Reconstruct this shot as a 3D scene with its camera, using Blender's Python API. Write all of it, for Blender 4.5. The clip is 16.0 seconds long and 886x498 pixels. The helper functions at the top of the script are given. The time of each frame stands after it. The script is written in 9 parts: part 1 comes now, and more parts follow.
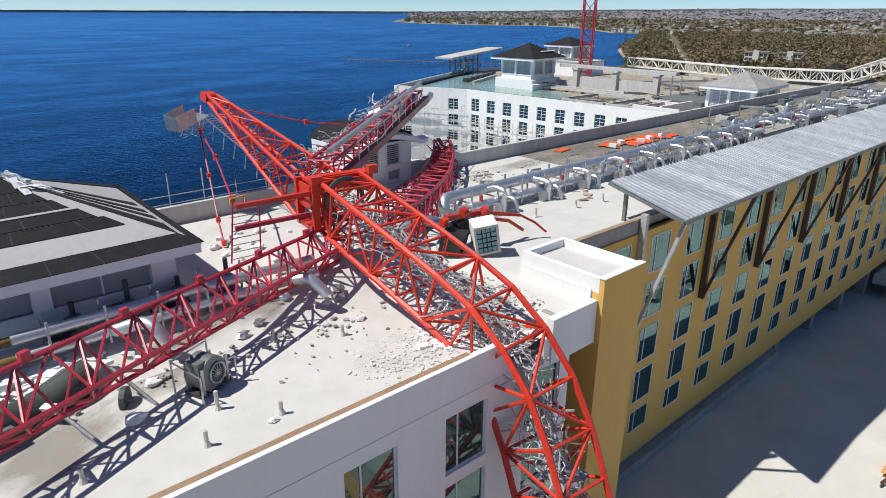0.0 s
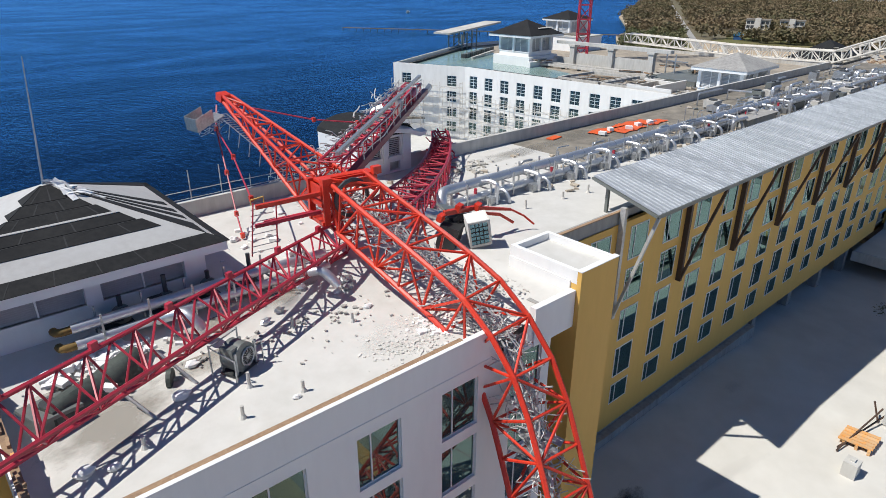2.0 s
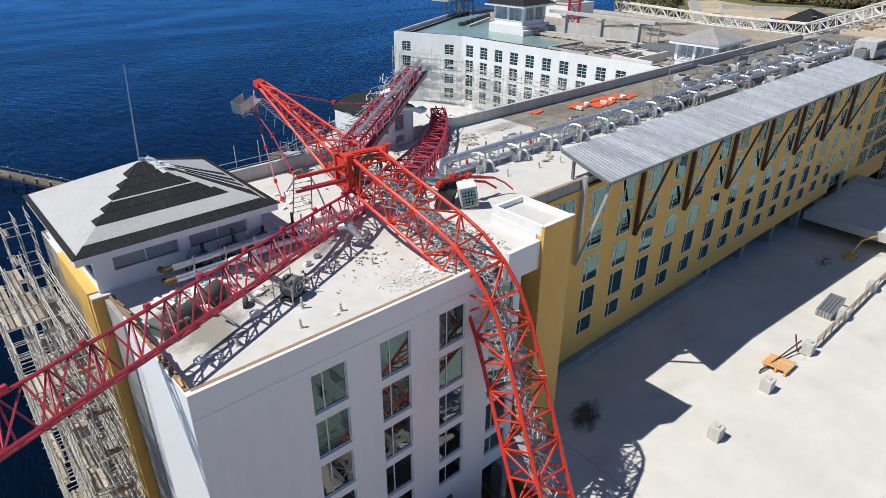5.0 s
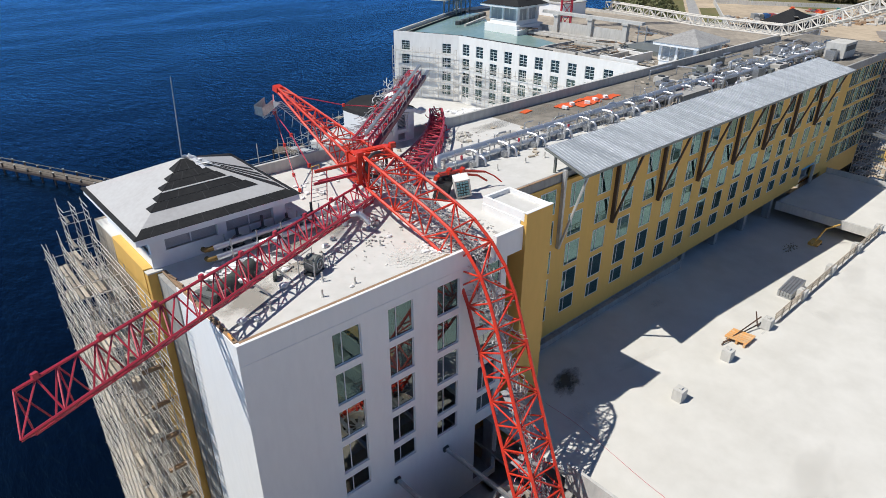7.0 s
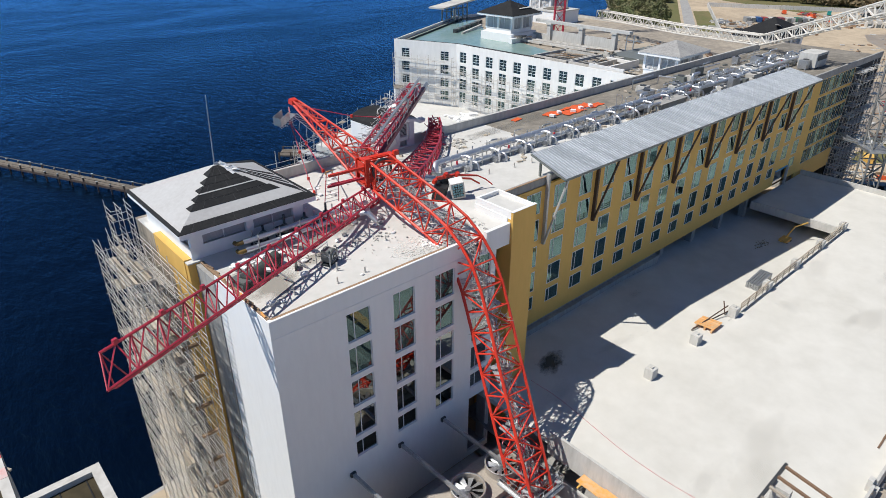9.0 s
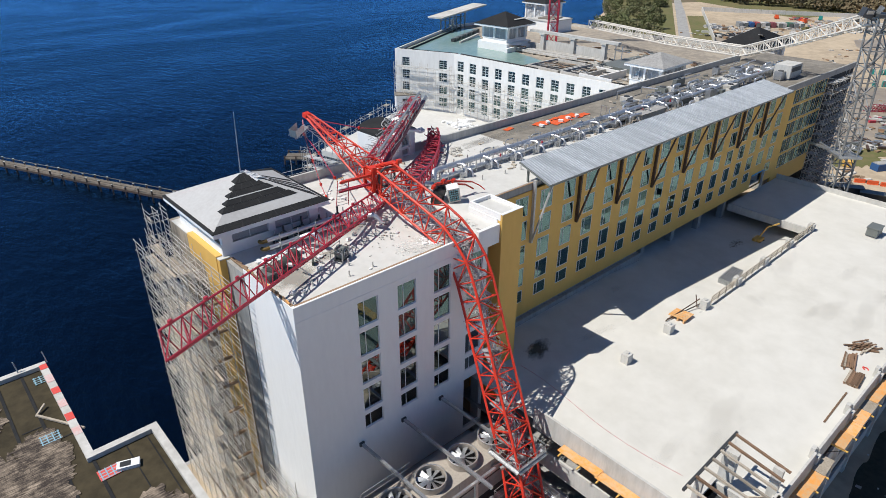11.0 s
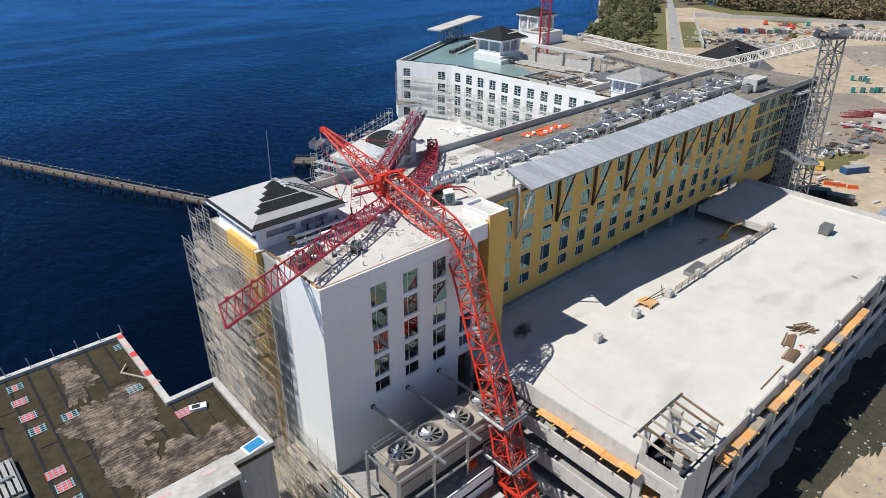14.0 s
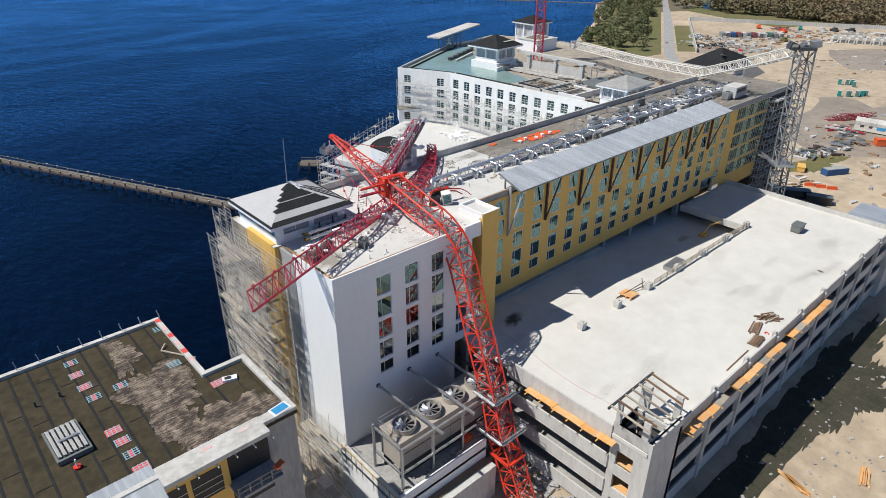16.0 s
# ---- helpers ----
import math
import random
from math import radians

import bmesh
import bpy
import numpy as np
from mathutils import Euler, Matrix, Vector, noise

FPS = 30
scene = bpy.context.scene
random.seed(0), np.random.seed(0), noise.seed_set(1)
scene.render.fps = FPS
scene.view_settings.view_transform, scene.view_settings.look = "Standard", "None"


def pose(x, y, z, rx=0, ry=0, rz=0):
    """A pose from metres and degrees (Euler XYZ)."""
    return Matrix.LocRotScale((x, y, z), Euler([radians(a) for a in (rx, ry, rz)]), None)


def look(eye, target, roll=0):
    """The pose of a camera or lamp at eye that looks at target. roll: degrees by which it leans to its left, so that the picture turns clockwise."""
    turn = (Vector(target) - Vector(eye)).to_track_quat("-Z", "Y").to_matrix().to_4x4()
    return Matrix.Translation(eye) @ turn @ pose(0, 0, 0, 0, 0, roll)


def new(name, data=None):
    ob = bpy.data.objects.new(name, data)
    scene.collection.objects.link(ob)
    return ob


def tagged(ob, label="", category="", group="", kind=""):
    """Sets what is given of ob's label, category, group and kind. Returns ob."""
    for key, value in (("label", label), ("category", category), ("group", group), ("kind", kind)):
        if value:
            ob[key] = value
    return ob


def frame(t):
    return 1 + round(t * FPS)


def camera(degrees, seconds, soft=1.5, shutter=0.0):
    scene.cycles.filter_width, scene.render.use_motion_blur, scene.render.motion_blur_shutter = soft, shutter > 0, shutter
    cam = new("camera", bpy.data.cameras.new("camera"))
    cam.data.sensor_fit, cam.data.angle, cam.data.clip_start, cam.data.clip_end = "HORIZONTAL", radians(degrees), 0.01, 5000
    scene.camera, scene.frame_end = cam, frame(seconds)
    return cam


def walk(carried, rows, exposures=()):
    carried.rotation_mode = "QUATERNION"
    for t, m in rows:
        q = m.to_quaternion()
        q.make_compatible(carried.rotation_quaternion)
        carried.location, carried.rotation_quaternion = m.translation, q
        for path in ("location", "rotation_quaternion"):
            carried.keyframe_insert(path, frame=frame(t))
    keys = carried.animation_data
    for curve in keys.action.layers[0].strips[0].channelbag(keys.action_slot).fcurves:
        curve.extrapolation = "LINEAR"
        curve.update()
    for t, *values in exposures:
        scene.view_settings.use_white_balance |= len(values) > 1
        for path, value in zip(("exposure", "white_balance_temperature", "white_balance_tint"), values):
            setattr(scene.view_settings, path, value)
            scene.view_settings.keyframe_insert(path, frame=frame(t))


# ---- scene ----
cam = camera(70.2, 16.0, soft=0.85)
PATH = [
    (0, (1.904, -13.840, 44.428), (8.087, -6.823, 40.888), 0.26),
    (0.5, (1.597, -14.241, 45.050), (7.750, -7.258, 41.392), 0.24),
    (1, (1.239, -14.691, 45.690), (7.364, -7.747, 41.913), 0.26),
    (1.5, (0.753, -15.279, 46.316), (6.851, -8.370, 42.431), 0.21),
    (2, (0.101, -16.056, 46.934), (6.168, -9.187, 42.933), 0.21),
    (2.5, (-0.706, -16.992, 47.539), (5.329, -10.162, 43.424), 0.19),
    (3, (-1.647, -18.071, 48.208), (4.355, -11.285, 43.973), 0.22),
    (3.5, (-2.650, -19.266, 48.877), (3.318, -12.520, 44.532), 0.18),
    (4, (-3.676, -20.446, 49.558), (2.266, -13.739, 45.119), 0.21),
    (6.5, (-8.882, -26.386, 52.818), (-2.995, -19.795, 48.140), 0.26),
    (7, (-9.929, -27.609, 53.428), (-4.038, -21.022, 48.748), 0.25),
    (7.5, (-10.967, -28.832, 54.081), (-5.072, -22.248, 49.401), 0.26),
    (8, (-12.017, -30.049, 54.796), (-6.120, -23.468, 50.115), 0.23),
    (8.5, (-13.054, -31.278, 55.532), (-7.155, -24.699, 50.851), 0.22),
    (9, (-14.103, -32.496, 56.279), (-8.200, -25.919, 51.600), 0.22),
    (11.5, (-19.571, -38.831, 60.308), (-13.651, -32.261, 55.640), 0.26),
    (12, (-20.716, -40.124, 61.108), (-14.793, -33.556, 56.441), 0.26),
    (12.5, (-21.893, -41.462, 61.936), (-15.969, -34.895, 57.269), 0.26),
    (13, (-23.075, -42.832, 62.774), (-17.152, -36.266, 58.105), 0.26),
    (13.5, (-24.254, -44.228, 63.601), (-18.330, -37.662, 58.933), 0.26),
    (14, (-25.440, -45.632, 64.417), (-19.512, -39.066, 59.753), 0.26),
    (14.5, (-26.647, -47.077, 65.249), (-20.719, -40.508, 60.589), 0.24),
    (15, (-27.884, -48.538, 66.077), (-21.956, -41.969, 61.420), 0.21),
    (15.5, (-29.114, -50.015, 66.904), (-23.185, -43.445, 62.248), 0.20),
    (16, (-30.358, -51.500, 67.727), (-24.428, -44.931, 63.071), 0.21),
]
walk(cam, [(t, look(eye, target, roll)) for t, eye, target, roll in PATH], exposures=[(0, 0.0, 6250, 8), (16, 0.0, 6250, 8)])

# ---- world, sun, exposure ----
SUN_DIR = Vector((10.7, -5.9, -18.3)).normalized()
world = bpy.data.worlds.new("sky")
scene.world = world
world.use_nodes = True
wt = world.node_tree
sky = wt.nodes.new("ShaderNodeTexSky")
sky.sky_type, sky.sun_disc = "NISHITA", False
sky.sun_elevation = math.asin(-SUN_DIR.z)
sky.sun_rotation = math.atan2(-SUN_DIR.x, -SUN_DIR.y)
sky.air_density, sky.dust_density, sky.ozone_density = 0.55, 0.0, 1.5
tint = wt.nodes.new("ShaderNodeMix")
tint.data_type, tint.blend_type = "RGBA", "MULTIPLY"
tint.inputs["Factor"].default_value = 1.0
tint.inputs["B"].default_value = (0.76, 0.90, 1.04, 1)
wt.links.new(sky.outputs[0], tint.inputs["A"])
wt.links.new(tint.outputs["Result"], wt.nodes["Background"].inputs[0])
wt.nodes["Background"].inputs[1].default_value = 0.10
sun = new("sun", bpy.data.lights.new("sun", "SUN"))
sun.data.energy, sun.data.angle, sun.data.color = 5.0, radians(0.53), (1.0, 0.94, 0.86)
sun.matrix_world = look((0, 0, 200), Vector((0, 0, 200)) + SUN_DIR)


# ---- materials ----
def nd(nt, kind, **vals):
    n = nt.nodes.new(kind)
    for k, v in vals.items():
        n.inputs[k].default_value = v
    return n


def material(name, base, rough=0.6, metal=0.0, other=None, big=0.25, small=6.0, mix=0.5, bump=0.15, bump_scale=20.0, streak=0.0, spec=0.5, island=0.0, stretch=None):
    """Painted or raw surface: two noise scales between base and other, fine relief, optional vertical streaks."""
    m = bpy.data.materials.new(name)
    m.use_nodes = True
    nt = m.node_tree
    b = nt.nodes["Principled BSDF"]
    other = other or tuple(c * 0.75 for c in base)
    geo = nt.nodes.new("ShaderNodeNewGeometry")
    n1 = nd(nt, "ShaderNodeTexNoise", Scale=big, Detail=6.0, Roughness=0.65)
    n2 = nd(nt, "ShaderNodeTexNoise", Scale=small, Detail=4.0, Roughness=0.6)
    mp = nt.nodes.new("ShaderNodeMapping")
    mp.inputs["Scale"].default_value = stretch or (1, 1, 0.25 if streak else 1)
    nt.links.new(geo.outputs["Position"], mp.inputs["Vector"])
    nt.links.new(mp.outputs[0], n1.inputs["Vector"])
    nt.links.new(mp.outputs[0], n2.inputs["Vector"])
    mul = nt.nodes.new("ShaderNodeMath")
    mul.operation = "MULTIPLY"
    nt.links.new(n1.outputs[0], mul.inputs[0])
    nt.links.new(n2.outputs[0], mul.inputs[1])
    ramp = nt.nodes.new("ShaderNodeMapRange")
    ramp.inputs["From Min"].default_value, ramp.inputs["From Max"].default_value = 0.12, 0.42
    ramp.inputs["To Max"].default_value = mix * 2
    nt.links.new(mul.outputs[0], ramp.inputs["Value"])
    mx = nt.nodes.new("ShaderNodeMix")
    mx.data_type = "RGBA"
    mx.inputs["A"].default_value, mx.inputs["B"].default_value = (*base, 1), (*other, 1)
    nt.links.new(ramp.outputs[0], mx.inputs["Factor"])
    col = mx.outputs["Result"]
    if island:
        oi = nt.nodes.new("ShaderNodeObjectInfo")
        hsv = nt.nodes.new("ShaderNodeHueSaturation")
        mr = nt.nodes.new("ShaderNodeMapRange")
        mr.inputs["To Min"].default_value, mr.inputs["To Max"].default_value = 1 - island, 1 + island
        nt.links.new(oi.outputs["Random"], mr.inputs["Value"])
        nt.links.new(mr.outputs[0], hsv.inputs["Value"])
        nt.links.new(col, hsv.inputs["Color"])
        col = hsv.outputs[0]
    nt.links.new(col, b.inputs["Base Color"])
    b.inputs["Roughness"].default_value, b.inputs["Metallic"].default_value = rough, metal
    b.inputs["Specular IOR Level"].default_value = spec
    if bump:
        n3 = nd(nt, "ShaderNodeTexNoise", Scale=bump_scale, Detail=5.0)
        nt.links.new(geo.outputs["Position"], n3.inputs["Vector"])
        bp = nd(nt, "ShaderNodeBump", Strength=bump, Distance=0.02)
        nt.links.new(n3.outputs[0], bp.inputs["Height"])
        nt.links.new(bp.outputs[0], b.inputs["Normal"])
    return m


def glass(name, tint, gloss=0.35, rough=0.02, gcol=(0.9, 0.95, 0.95), dust=0.0, glare_col=(0.3, 0.34, 0.33)):
    m = bpy.data.materials.new(name)
    m.use_nodes = True
    nt = m.node_tree
    nt.nodes.remove(nt.nodes["Principled BSDF"])
    tr = nd(nt, "ShaderNodeBsdfTransparent", Color=(*tint, 1))
    gl = nd(nt, "ShaderNodeBsdfGlossy", Color=(*gcol, 1), Roughness=rough)
    mx = nd(nt, "ShaderNodeMixShader")
    lw = nd(nt, "ShaderNodeLayerWeight", Blend=0.35)
    mr = nt.nodes.new("ShaderNodeMapRange")
    mr.inputs["To Min"].default_value, mr.inputs["To Max"].default_value = gloss * 0.6, min(1.0, gloss * 1.8)
    nt.links.new(lw.outputs["Facing"], mr.inputs["Value"])
    nt.links.new(mr.outputs[0], mx.inputs[0])
    nt.links.new(tr.outputs[0], mx.inputs[1])
    nt.links.new(gl.outputs[0], mx.inputs[2])
    out = mx.outputs[0]
    # Matte share paints the panes' dull, hazy reflection into their colour.
    if dust:
        df = nd(nt, "ShaderNodeBsdfDiffuse", Color=(*glare_col, 1))
        md = nd(nt, "ShaderNodeMixShader")
        geo = nt.nodes.new("ShaderNodeNewGeometry")
        ns = nd(nt, "ShaderNodeTexNoise", Scale=0.9, Detail=4.0)
        nt.links.new(geo.outputs["Position"], ns.inputs["Vector"])
        mr2 = nt.nodes.new("ShaderNodeMapRange")
        mr2.inputs["From Min"].default_value, mr2.inputs["From Max"].default_value = 0.3, 0.7
        mr2.inputs["To Min"].default_value, mr2.inputs["To Max"].default_value = dust * 0.6, dust * 1.3
        nt.links.new(ns.outputs[0], mr2.inputs["Value"])
        nt.links.new(mr2.outputs[0], md.inputs[0])
        nt.links.new(out, md.inputs[1])
        nt.links.new(df.outputs[0], md.inputs[2])
        out = md.outputs[0]
    nt.links.new(out, nt.nodes["Material Output"].inputs[0])
    return m


WHITE = material("white_render", (0.83, 0.825, 0.81), 0.75, other=(0.76, 0.755, 0.745), big=0.15, small=2.0, mix=0.4, bump=0.1, bump_scale=30, streak=1)
WHITE_OLD = material("weathered_white_render", (0.62, 0.60, 0.56), 0.8, other=(0.42, 0.40, 0.36), big=0.2, small=1.5, mix=0.6, streak=1)
MEMBRANE = material("white_roof_membrane", (0.64, 0.625, 0.59), 0.75, other=(0.53, 0.515, 0.475), big=0.12, small=0.9, mix=0.5, bump=0.2, bump_scale=8)
ROOF_TAN = material("dusty_roof_felt", (0.29, 0.26, 0.215), 0.85, other=(0.17, 0.152, 0.125), big=0.1, small=0.8, mix=0.75, bump=0.2)
YELLOW = material("yellow_sheathing_board", (0.72, 0.44, 0.11), 0.7, other=(0.62, 0.37, 0.085), big=0.2, small=2.0, mix=0.3, bump=0.08, streak=1)
DECK = material("garage_deck_concrete", (0.66, 0.64, 0.59), 0.85, other=(0.55, 0.53, 0.48), big=0.05, small=0.35, mix=0.5, bump=0.15, bump_scale=12)
CONCRETE = material("raw_concrete", (0.40, 0.39, 0.365), 0.85, other=(0.27, 0.26, 0.25), big=0.3, small=2.5, mix=0.6, bump=0.25, streak=1)
CONCRETE_PALE = material("pale_concrete", (0.58, 0.565, 0.53), 0.85, other=(0.43, 0.42, 0.39), big=0.25, small=2.0, mix=0.5, bump=0.2, streak=1)
# Near-black albedo stands in for shade inside rooms, pits and recesses.
DARK_IN = material("painted_deep_shade", (0.05, 0.05, 0.05), 0.9, other=(0.03, 0.03, 0.033), mix=0.5)
RED = material("sunlit_red_crane_paint", (0.70, 0.05, 0.018), 0.38, other=(0.52, 0.03, 0.018), big=0.7, small=9, mix=0.5, bump=0.05, island=0.12)
RED_DEEP = material("faded_crimson_crane_paint", (0.50, 0.035, 0.062), 0.4, other=(0.36, 0.03, 0.05), big=0.7, small=9, mix=0.5, bump=0.05, island=0.15)
GALV = material("galvanised_steel", (0.55, 0.56, 0.57), 0.42, 0.75, other=(0.38, 0.39, 0.40), big=1.0, small=8, mix=0.6, bump=0.05)
TUBE = material("weathered_scaffold_tube", (0.68, 0.65, 0.6), 0.6, 0.15, other=(0.44, 0.39, 0.33), big=1.0, small=8, mix=0.6, bump=0)
JACKET = material("silver_pipe_jacket", (0.72, 0.73, 0.75), 0.42, 0.8, other=(0.60, 0.61, 0.63), big=1.2, small=6, mix=0.5, bump=0.15, bump_scale=9)
METALROOF = material("zinc_coated_roof_sheet", (0.62, 0.64, 0.66), 0.42, 0.4, other=(0.42, 0.44, 0.46), big=0.5, small=2.6, mix=0.75, bump=0.05, stretch=(1.3, 0.1, 0.1))
BROWN = material("rust_brown_bracket", (0.10, 0.055, 0.035), 0.6, other=(0.06, 0.04, 0.03), mix=0.6)
UNDERLAY = material("black_roof_underlay", (0.017, 0.0175, 0.019), 0.85, other=(0.03, 0.03, 0.03), big=0.4, small=4, mix=0.6, bump=0.15, spec=0.2)
UNDERLAY_PALE = material("pale_roof_underlay", (0.48, 0.475, 0.465), 0.75, other=(0.41, 0.395, 0.385), big=0.3, small=3, mix=0.5, bump=0.15)
WOOD = material("raw_timber", (0.36, 0.24, 0.14), 0.75, other=(0.24, 0.15, 0.09), big=0.8, small=9, mix=0.6, island=0.25)
PLY = material("orange_coated_plywood", (0.78, 0.32, 0.05), 0.7, other=(0.62, 0.4, 0.21), big=0.7, small=3, mix=0.7, island=0.15)
ORANGE = material("orange_plastic", (0.75, 0.13, 0.03), 0.55, other=(0.6, 0.09, 0.03), mix=0.4)
# Serves real black parts and, on flat sheets, the painted shade of voids.
BLACK = material("black_rubber_and_void_shade", (0.02, 0.02, 0.022), 0.6, other=(0.035, 0.035, 0.035), mix=0.5)
GREYMETAL = material("grey_painted_metal", (0.19, 0.21, 0.195), 0.5, 0.2, other=(0.16, 0.165, 0.16), mix=0.5)
TAN = material("beige_cooling_tower_panel", (0.42, 0.37, 0.31), 0.6, other=(0.33, 0.29, 0.25), big=0.5, small=4, mix=0.5, island=0.05)
LOUVRE = material("grey_louvre", (0.48, 0.48, 0.485), 0.5, other=(0.4, 0.4, 0.4), mix=0.4)
FRAME_W = material("white_window_frame", (0.68, 0.69, 0.70), 0.45, other=(0.6, 0.6, 0.6), mix=0.4, bump=0)
# Upper rows and far wing: the dust share paints a grey-green reflection.
GLASS = glass("coated_window_glass", (0.1, 0.13, 0.13), 0.2, gcol=(0.55, 0.82, 0.8), dust=0.12, glare_col=(0.24, 0.34, 0.32))
GLASS_PLAIN = glass("plain_window_glass", (0.1, 0.12, 0.12), 0.3, gcol=(0.85, 0.92, 0.9))
GLASS_T = glass("teal_window_glass", (0.08, 0.14, 0.14), 0.27, gcol=(0.5, 0.8, 0.79), dust=0.05, glare_col=(0.16, 0.3, 0.3))
GLASS_BLUE = glass("blue_cab_glass", (0.05, 0.22, 0.32), 0.3, gcol=(0.5, 0.85, 1.0))
GLASS_NAVY = glass("dark_end_bay_glass", (0.03, 0.05, 0.06), 0.1, gcol=(0.55, 0.85, 0.95), dust=0.12, glare_col=(0.06, 0.1, 0.12))
YELLOWFOAM = material("yellow_pipe_foam", (0.24, 0.145, 0.035), 0.85, other=(0.15, 0.095, 0.03))
SAND = material("sandy_ground", (0.54, 0.435, 0.305), 0.95, other=(0.36, 0.285, 0.2), big=0.03, small=0.3, mix=0.65, bump=0.3, bump_scale=3)
ASPHALT = material("old_asphalt", (0.13, 0.125, 0.12), 0.9, other=(0.085, 0.08, 0.078), big=0.05, small=0.5, mix=0.6)
GRASS_M = material("dry_grass", (0.10, 0.12, 0.03), 0.95, other=(0.17, 0.14, 0.06), big=0.03, small=0.4, mix=0.7)
LEAF = material("hurricane_thinned_foliage", (0.105, 0.135, 0.042), 0.8, other=(0.17, 0.155, 0.075), big=0.02, small=0.25, mix=0.7, bump=0)
LEAF_BROWN = material("bare_brown_woodland", (0.235, 0.165, 0.095), 0.9, other=(0.11, 0.098, 0.045), big=0.012, small=0.12, mix=0.7, bump=0)
LOWROOF = material("brown_weathered_felt", (0.07, 0.056, 0.032), 0.75, other=(0.038, 0.031, 0.018), big=0.15, small=1.2, mix=0.6, bump=0.2, spec=0.15)
GREENROOF = material("green_waterproof_coating", (0.19, 0.30, 0.27), 0.16, other=(0.26, 0.36, 0.33), big=0.1, small=0.8, mix=0.5)
BLUE_TARP = material("blue_plastic", (0.05, 0.33, 0.62), 0.5)
TEAL = material("teal_plastic", (0.03, 0.3, 0.27), 0.5)
CREAM = material("off_white_jib_paint", (0.74, 0.70, 0.63), 0.55, other=(0.6, 0.55, 0.48), mix=0.5)
DUCTGREEN = material("dull_green_duct_metal", (0.085, 0.1, 0.088), 0.55, 0.2, other=(0.05, 0.058, 0.052), big=1.2, small=6, mix=0.6, bump=0.3, bump_scale=6)
MUD_SHADOW = material("weedy_mud_and_shadow", (0.062, 0.053, 0.036), 0.95, other=(0.03, 0.032, 0.017), big=0.25, small=1.5, mix=0.7, bump=0.3, bump_scale=4)
MASTGREY = material("weathered_grey_mast_steel", (0.36, 0.36, 0.35), 0.55, 0.3, other=(0.2, 0.2, 0.195), big=0.6, small=5, mix=0.6, bump=0)
STEELPALE = material("pale_galvanised_steel", (0.6, 0.6, 0.59), 0.5, 0.2, other=(0.38, 0.38, 0.37), mix=0.5, bump=0)
PIERWOOD = material("dark_weathered_pier_wood", (0.2, 0.17, 0.135), 0.9, other=(0.11, 0.09, 0.07), big=0.4, small=2, mix=0.6, bump=0, island=0.25)
DAMP = material("damp_roof_stain", (0.2, 0.185, 0.16), 0.5, other=(0.3, 0.28, 0.25), big=0.4, small=2, mix=0.7, bump=0)
MAROON = material("maroon_girder_paint", (0.2, 0.03, 0.055), 0.4, other=(0.14, 0.03, 0.05), big=0.7, small=6, mix=0.5, bump=0)
LAP = material("felt_lap_joint", (0.05, 0.05, 0.052), 0.8, other=(0.035, 0.035, 0.036), bump=0, spec=0.2)
# Greyed albedo carries the distance haze; the air itself is clear.
HAZE = material("far_woods_haze_tint", (0.235, 0.225, 0.225), 0.95, other=(0.17, 0.165, 0.165), big=0.004, small=0.05, bump=0)
FOREST = material("leaf_litter_ground", (0.17, 0.13, 0.085), 0.95, other=(0.13, 0.12, 0.065), big=0.012, small=0.15, mix=0.7, bump=0)
WETMUD = material("wet_grey_mud", (0.25, 0.205, 0.16), 0.5, other=(0.36, 0.30, 0.225), big=0.03, small=0.3, mix=0.7, bump=0.1)
DARKGREY = material("dark_grey_steel", (0.075, 0.078, 0.08), 0.5, 0.3, mix=0.5)

WATER = bpy.data.materials.new("deep_blue_water")
WATER.use_nodes = True
_nt = WATER.node_tree
_nt.nodes.remove(_nt.nodes["Principled BSDF"])
_geo = _nt.nodes.new("ShaderNodeNewGeometry")
_map = _nt.nodes.new("ShaderNodeMapping")
_map.inputs["Rotation"].default_value = (0, 0, radians(30))
_map.inputs["Scale"].default_value = (1, 0.45, 1)
_nt.links.new(_geo.outputs["Position"], _map.inputs["Vector"])
_w1 = nd(_nt, "ShaderNodeTexNoise", Scale=0.45, Detail=6.0, Roughness=0.62)
_w2 = nd(_nt, "ShaderNodeTexNoise", Scale=0.006, Detail=5.0, Roughness=0.62)
_nt.links.new(_map.outputs[0], _w1.inputs["Vector"])
_nt.links.new(_map.outputs[0], _w2.inputs["Vector"])
_bp = nd(_nt, "ShaderNodeBump", Strength=0.7, Distance=0.6)
_nt.links.new(_w1.outputs[0], _bp.inputs["Height"])
_ramp = nd(_nt, "ShaderNodeMapRange")
_ramp.inputs["From Min"].default_value, _ramp.inputs["From Max"].default_value = 0.35, 0.65
_nt.links.new(_w2.outputs[0], _ramp.inputs["Value"])
_mx = _nt.nodes.new("ShaderNodeMix")
_mx.data_type = "RGBA"
_mx.inputs["A"].default_value, _mx.inputs["B"].default_value = (0.0003, 0.0010, 0.0034, 1), (0.0008, 0.0033, 0.0105, 1)
_nt.links.new(_ramp.outputs[0], _mx.inputs["Factor"])
_df = nd(_nt, "ShaderNodeBsdfDiffuse")
_nt.links.new(_mx.outputs["Result"], _df.inputs["Color"])
_gl = nd(_nt, "ShaderNodeBsdfGlossy", Color=(0.26, 0.62, 1.0, 1), Roughness=0.25)
_nt.links.new(_bp.outputs[0], _gl.inputs["Normal"])
_fr = nd(_nt, "ShaderNodeFresnel", IOR=1.30)
_nt.links.new(_bp.outputs[0], _fr.inputs["Normal"])
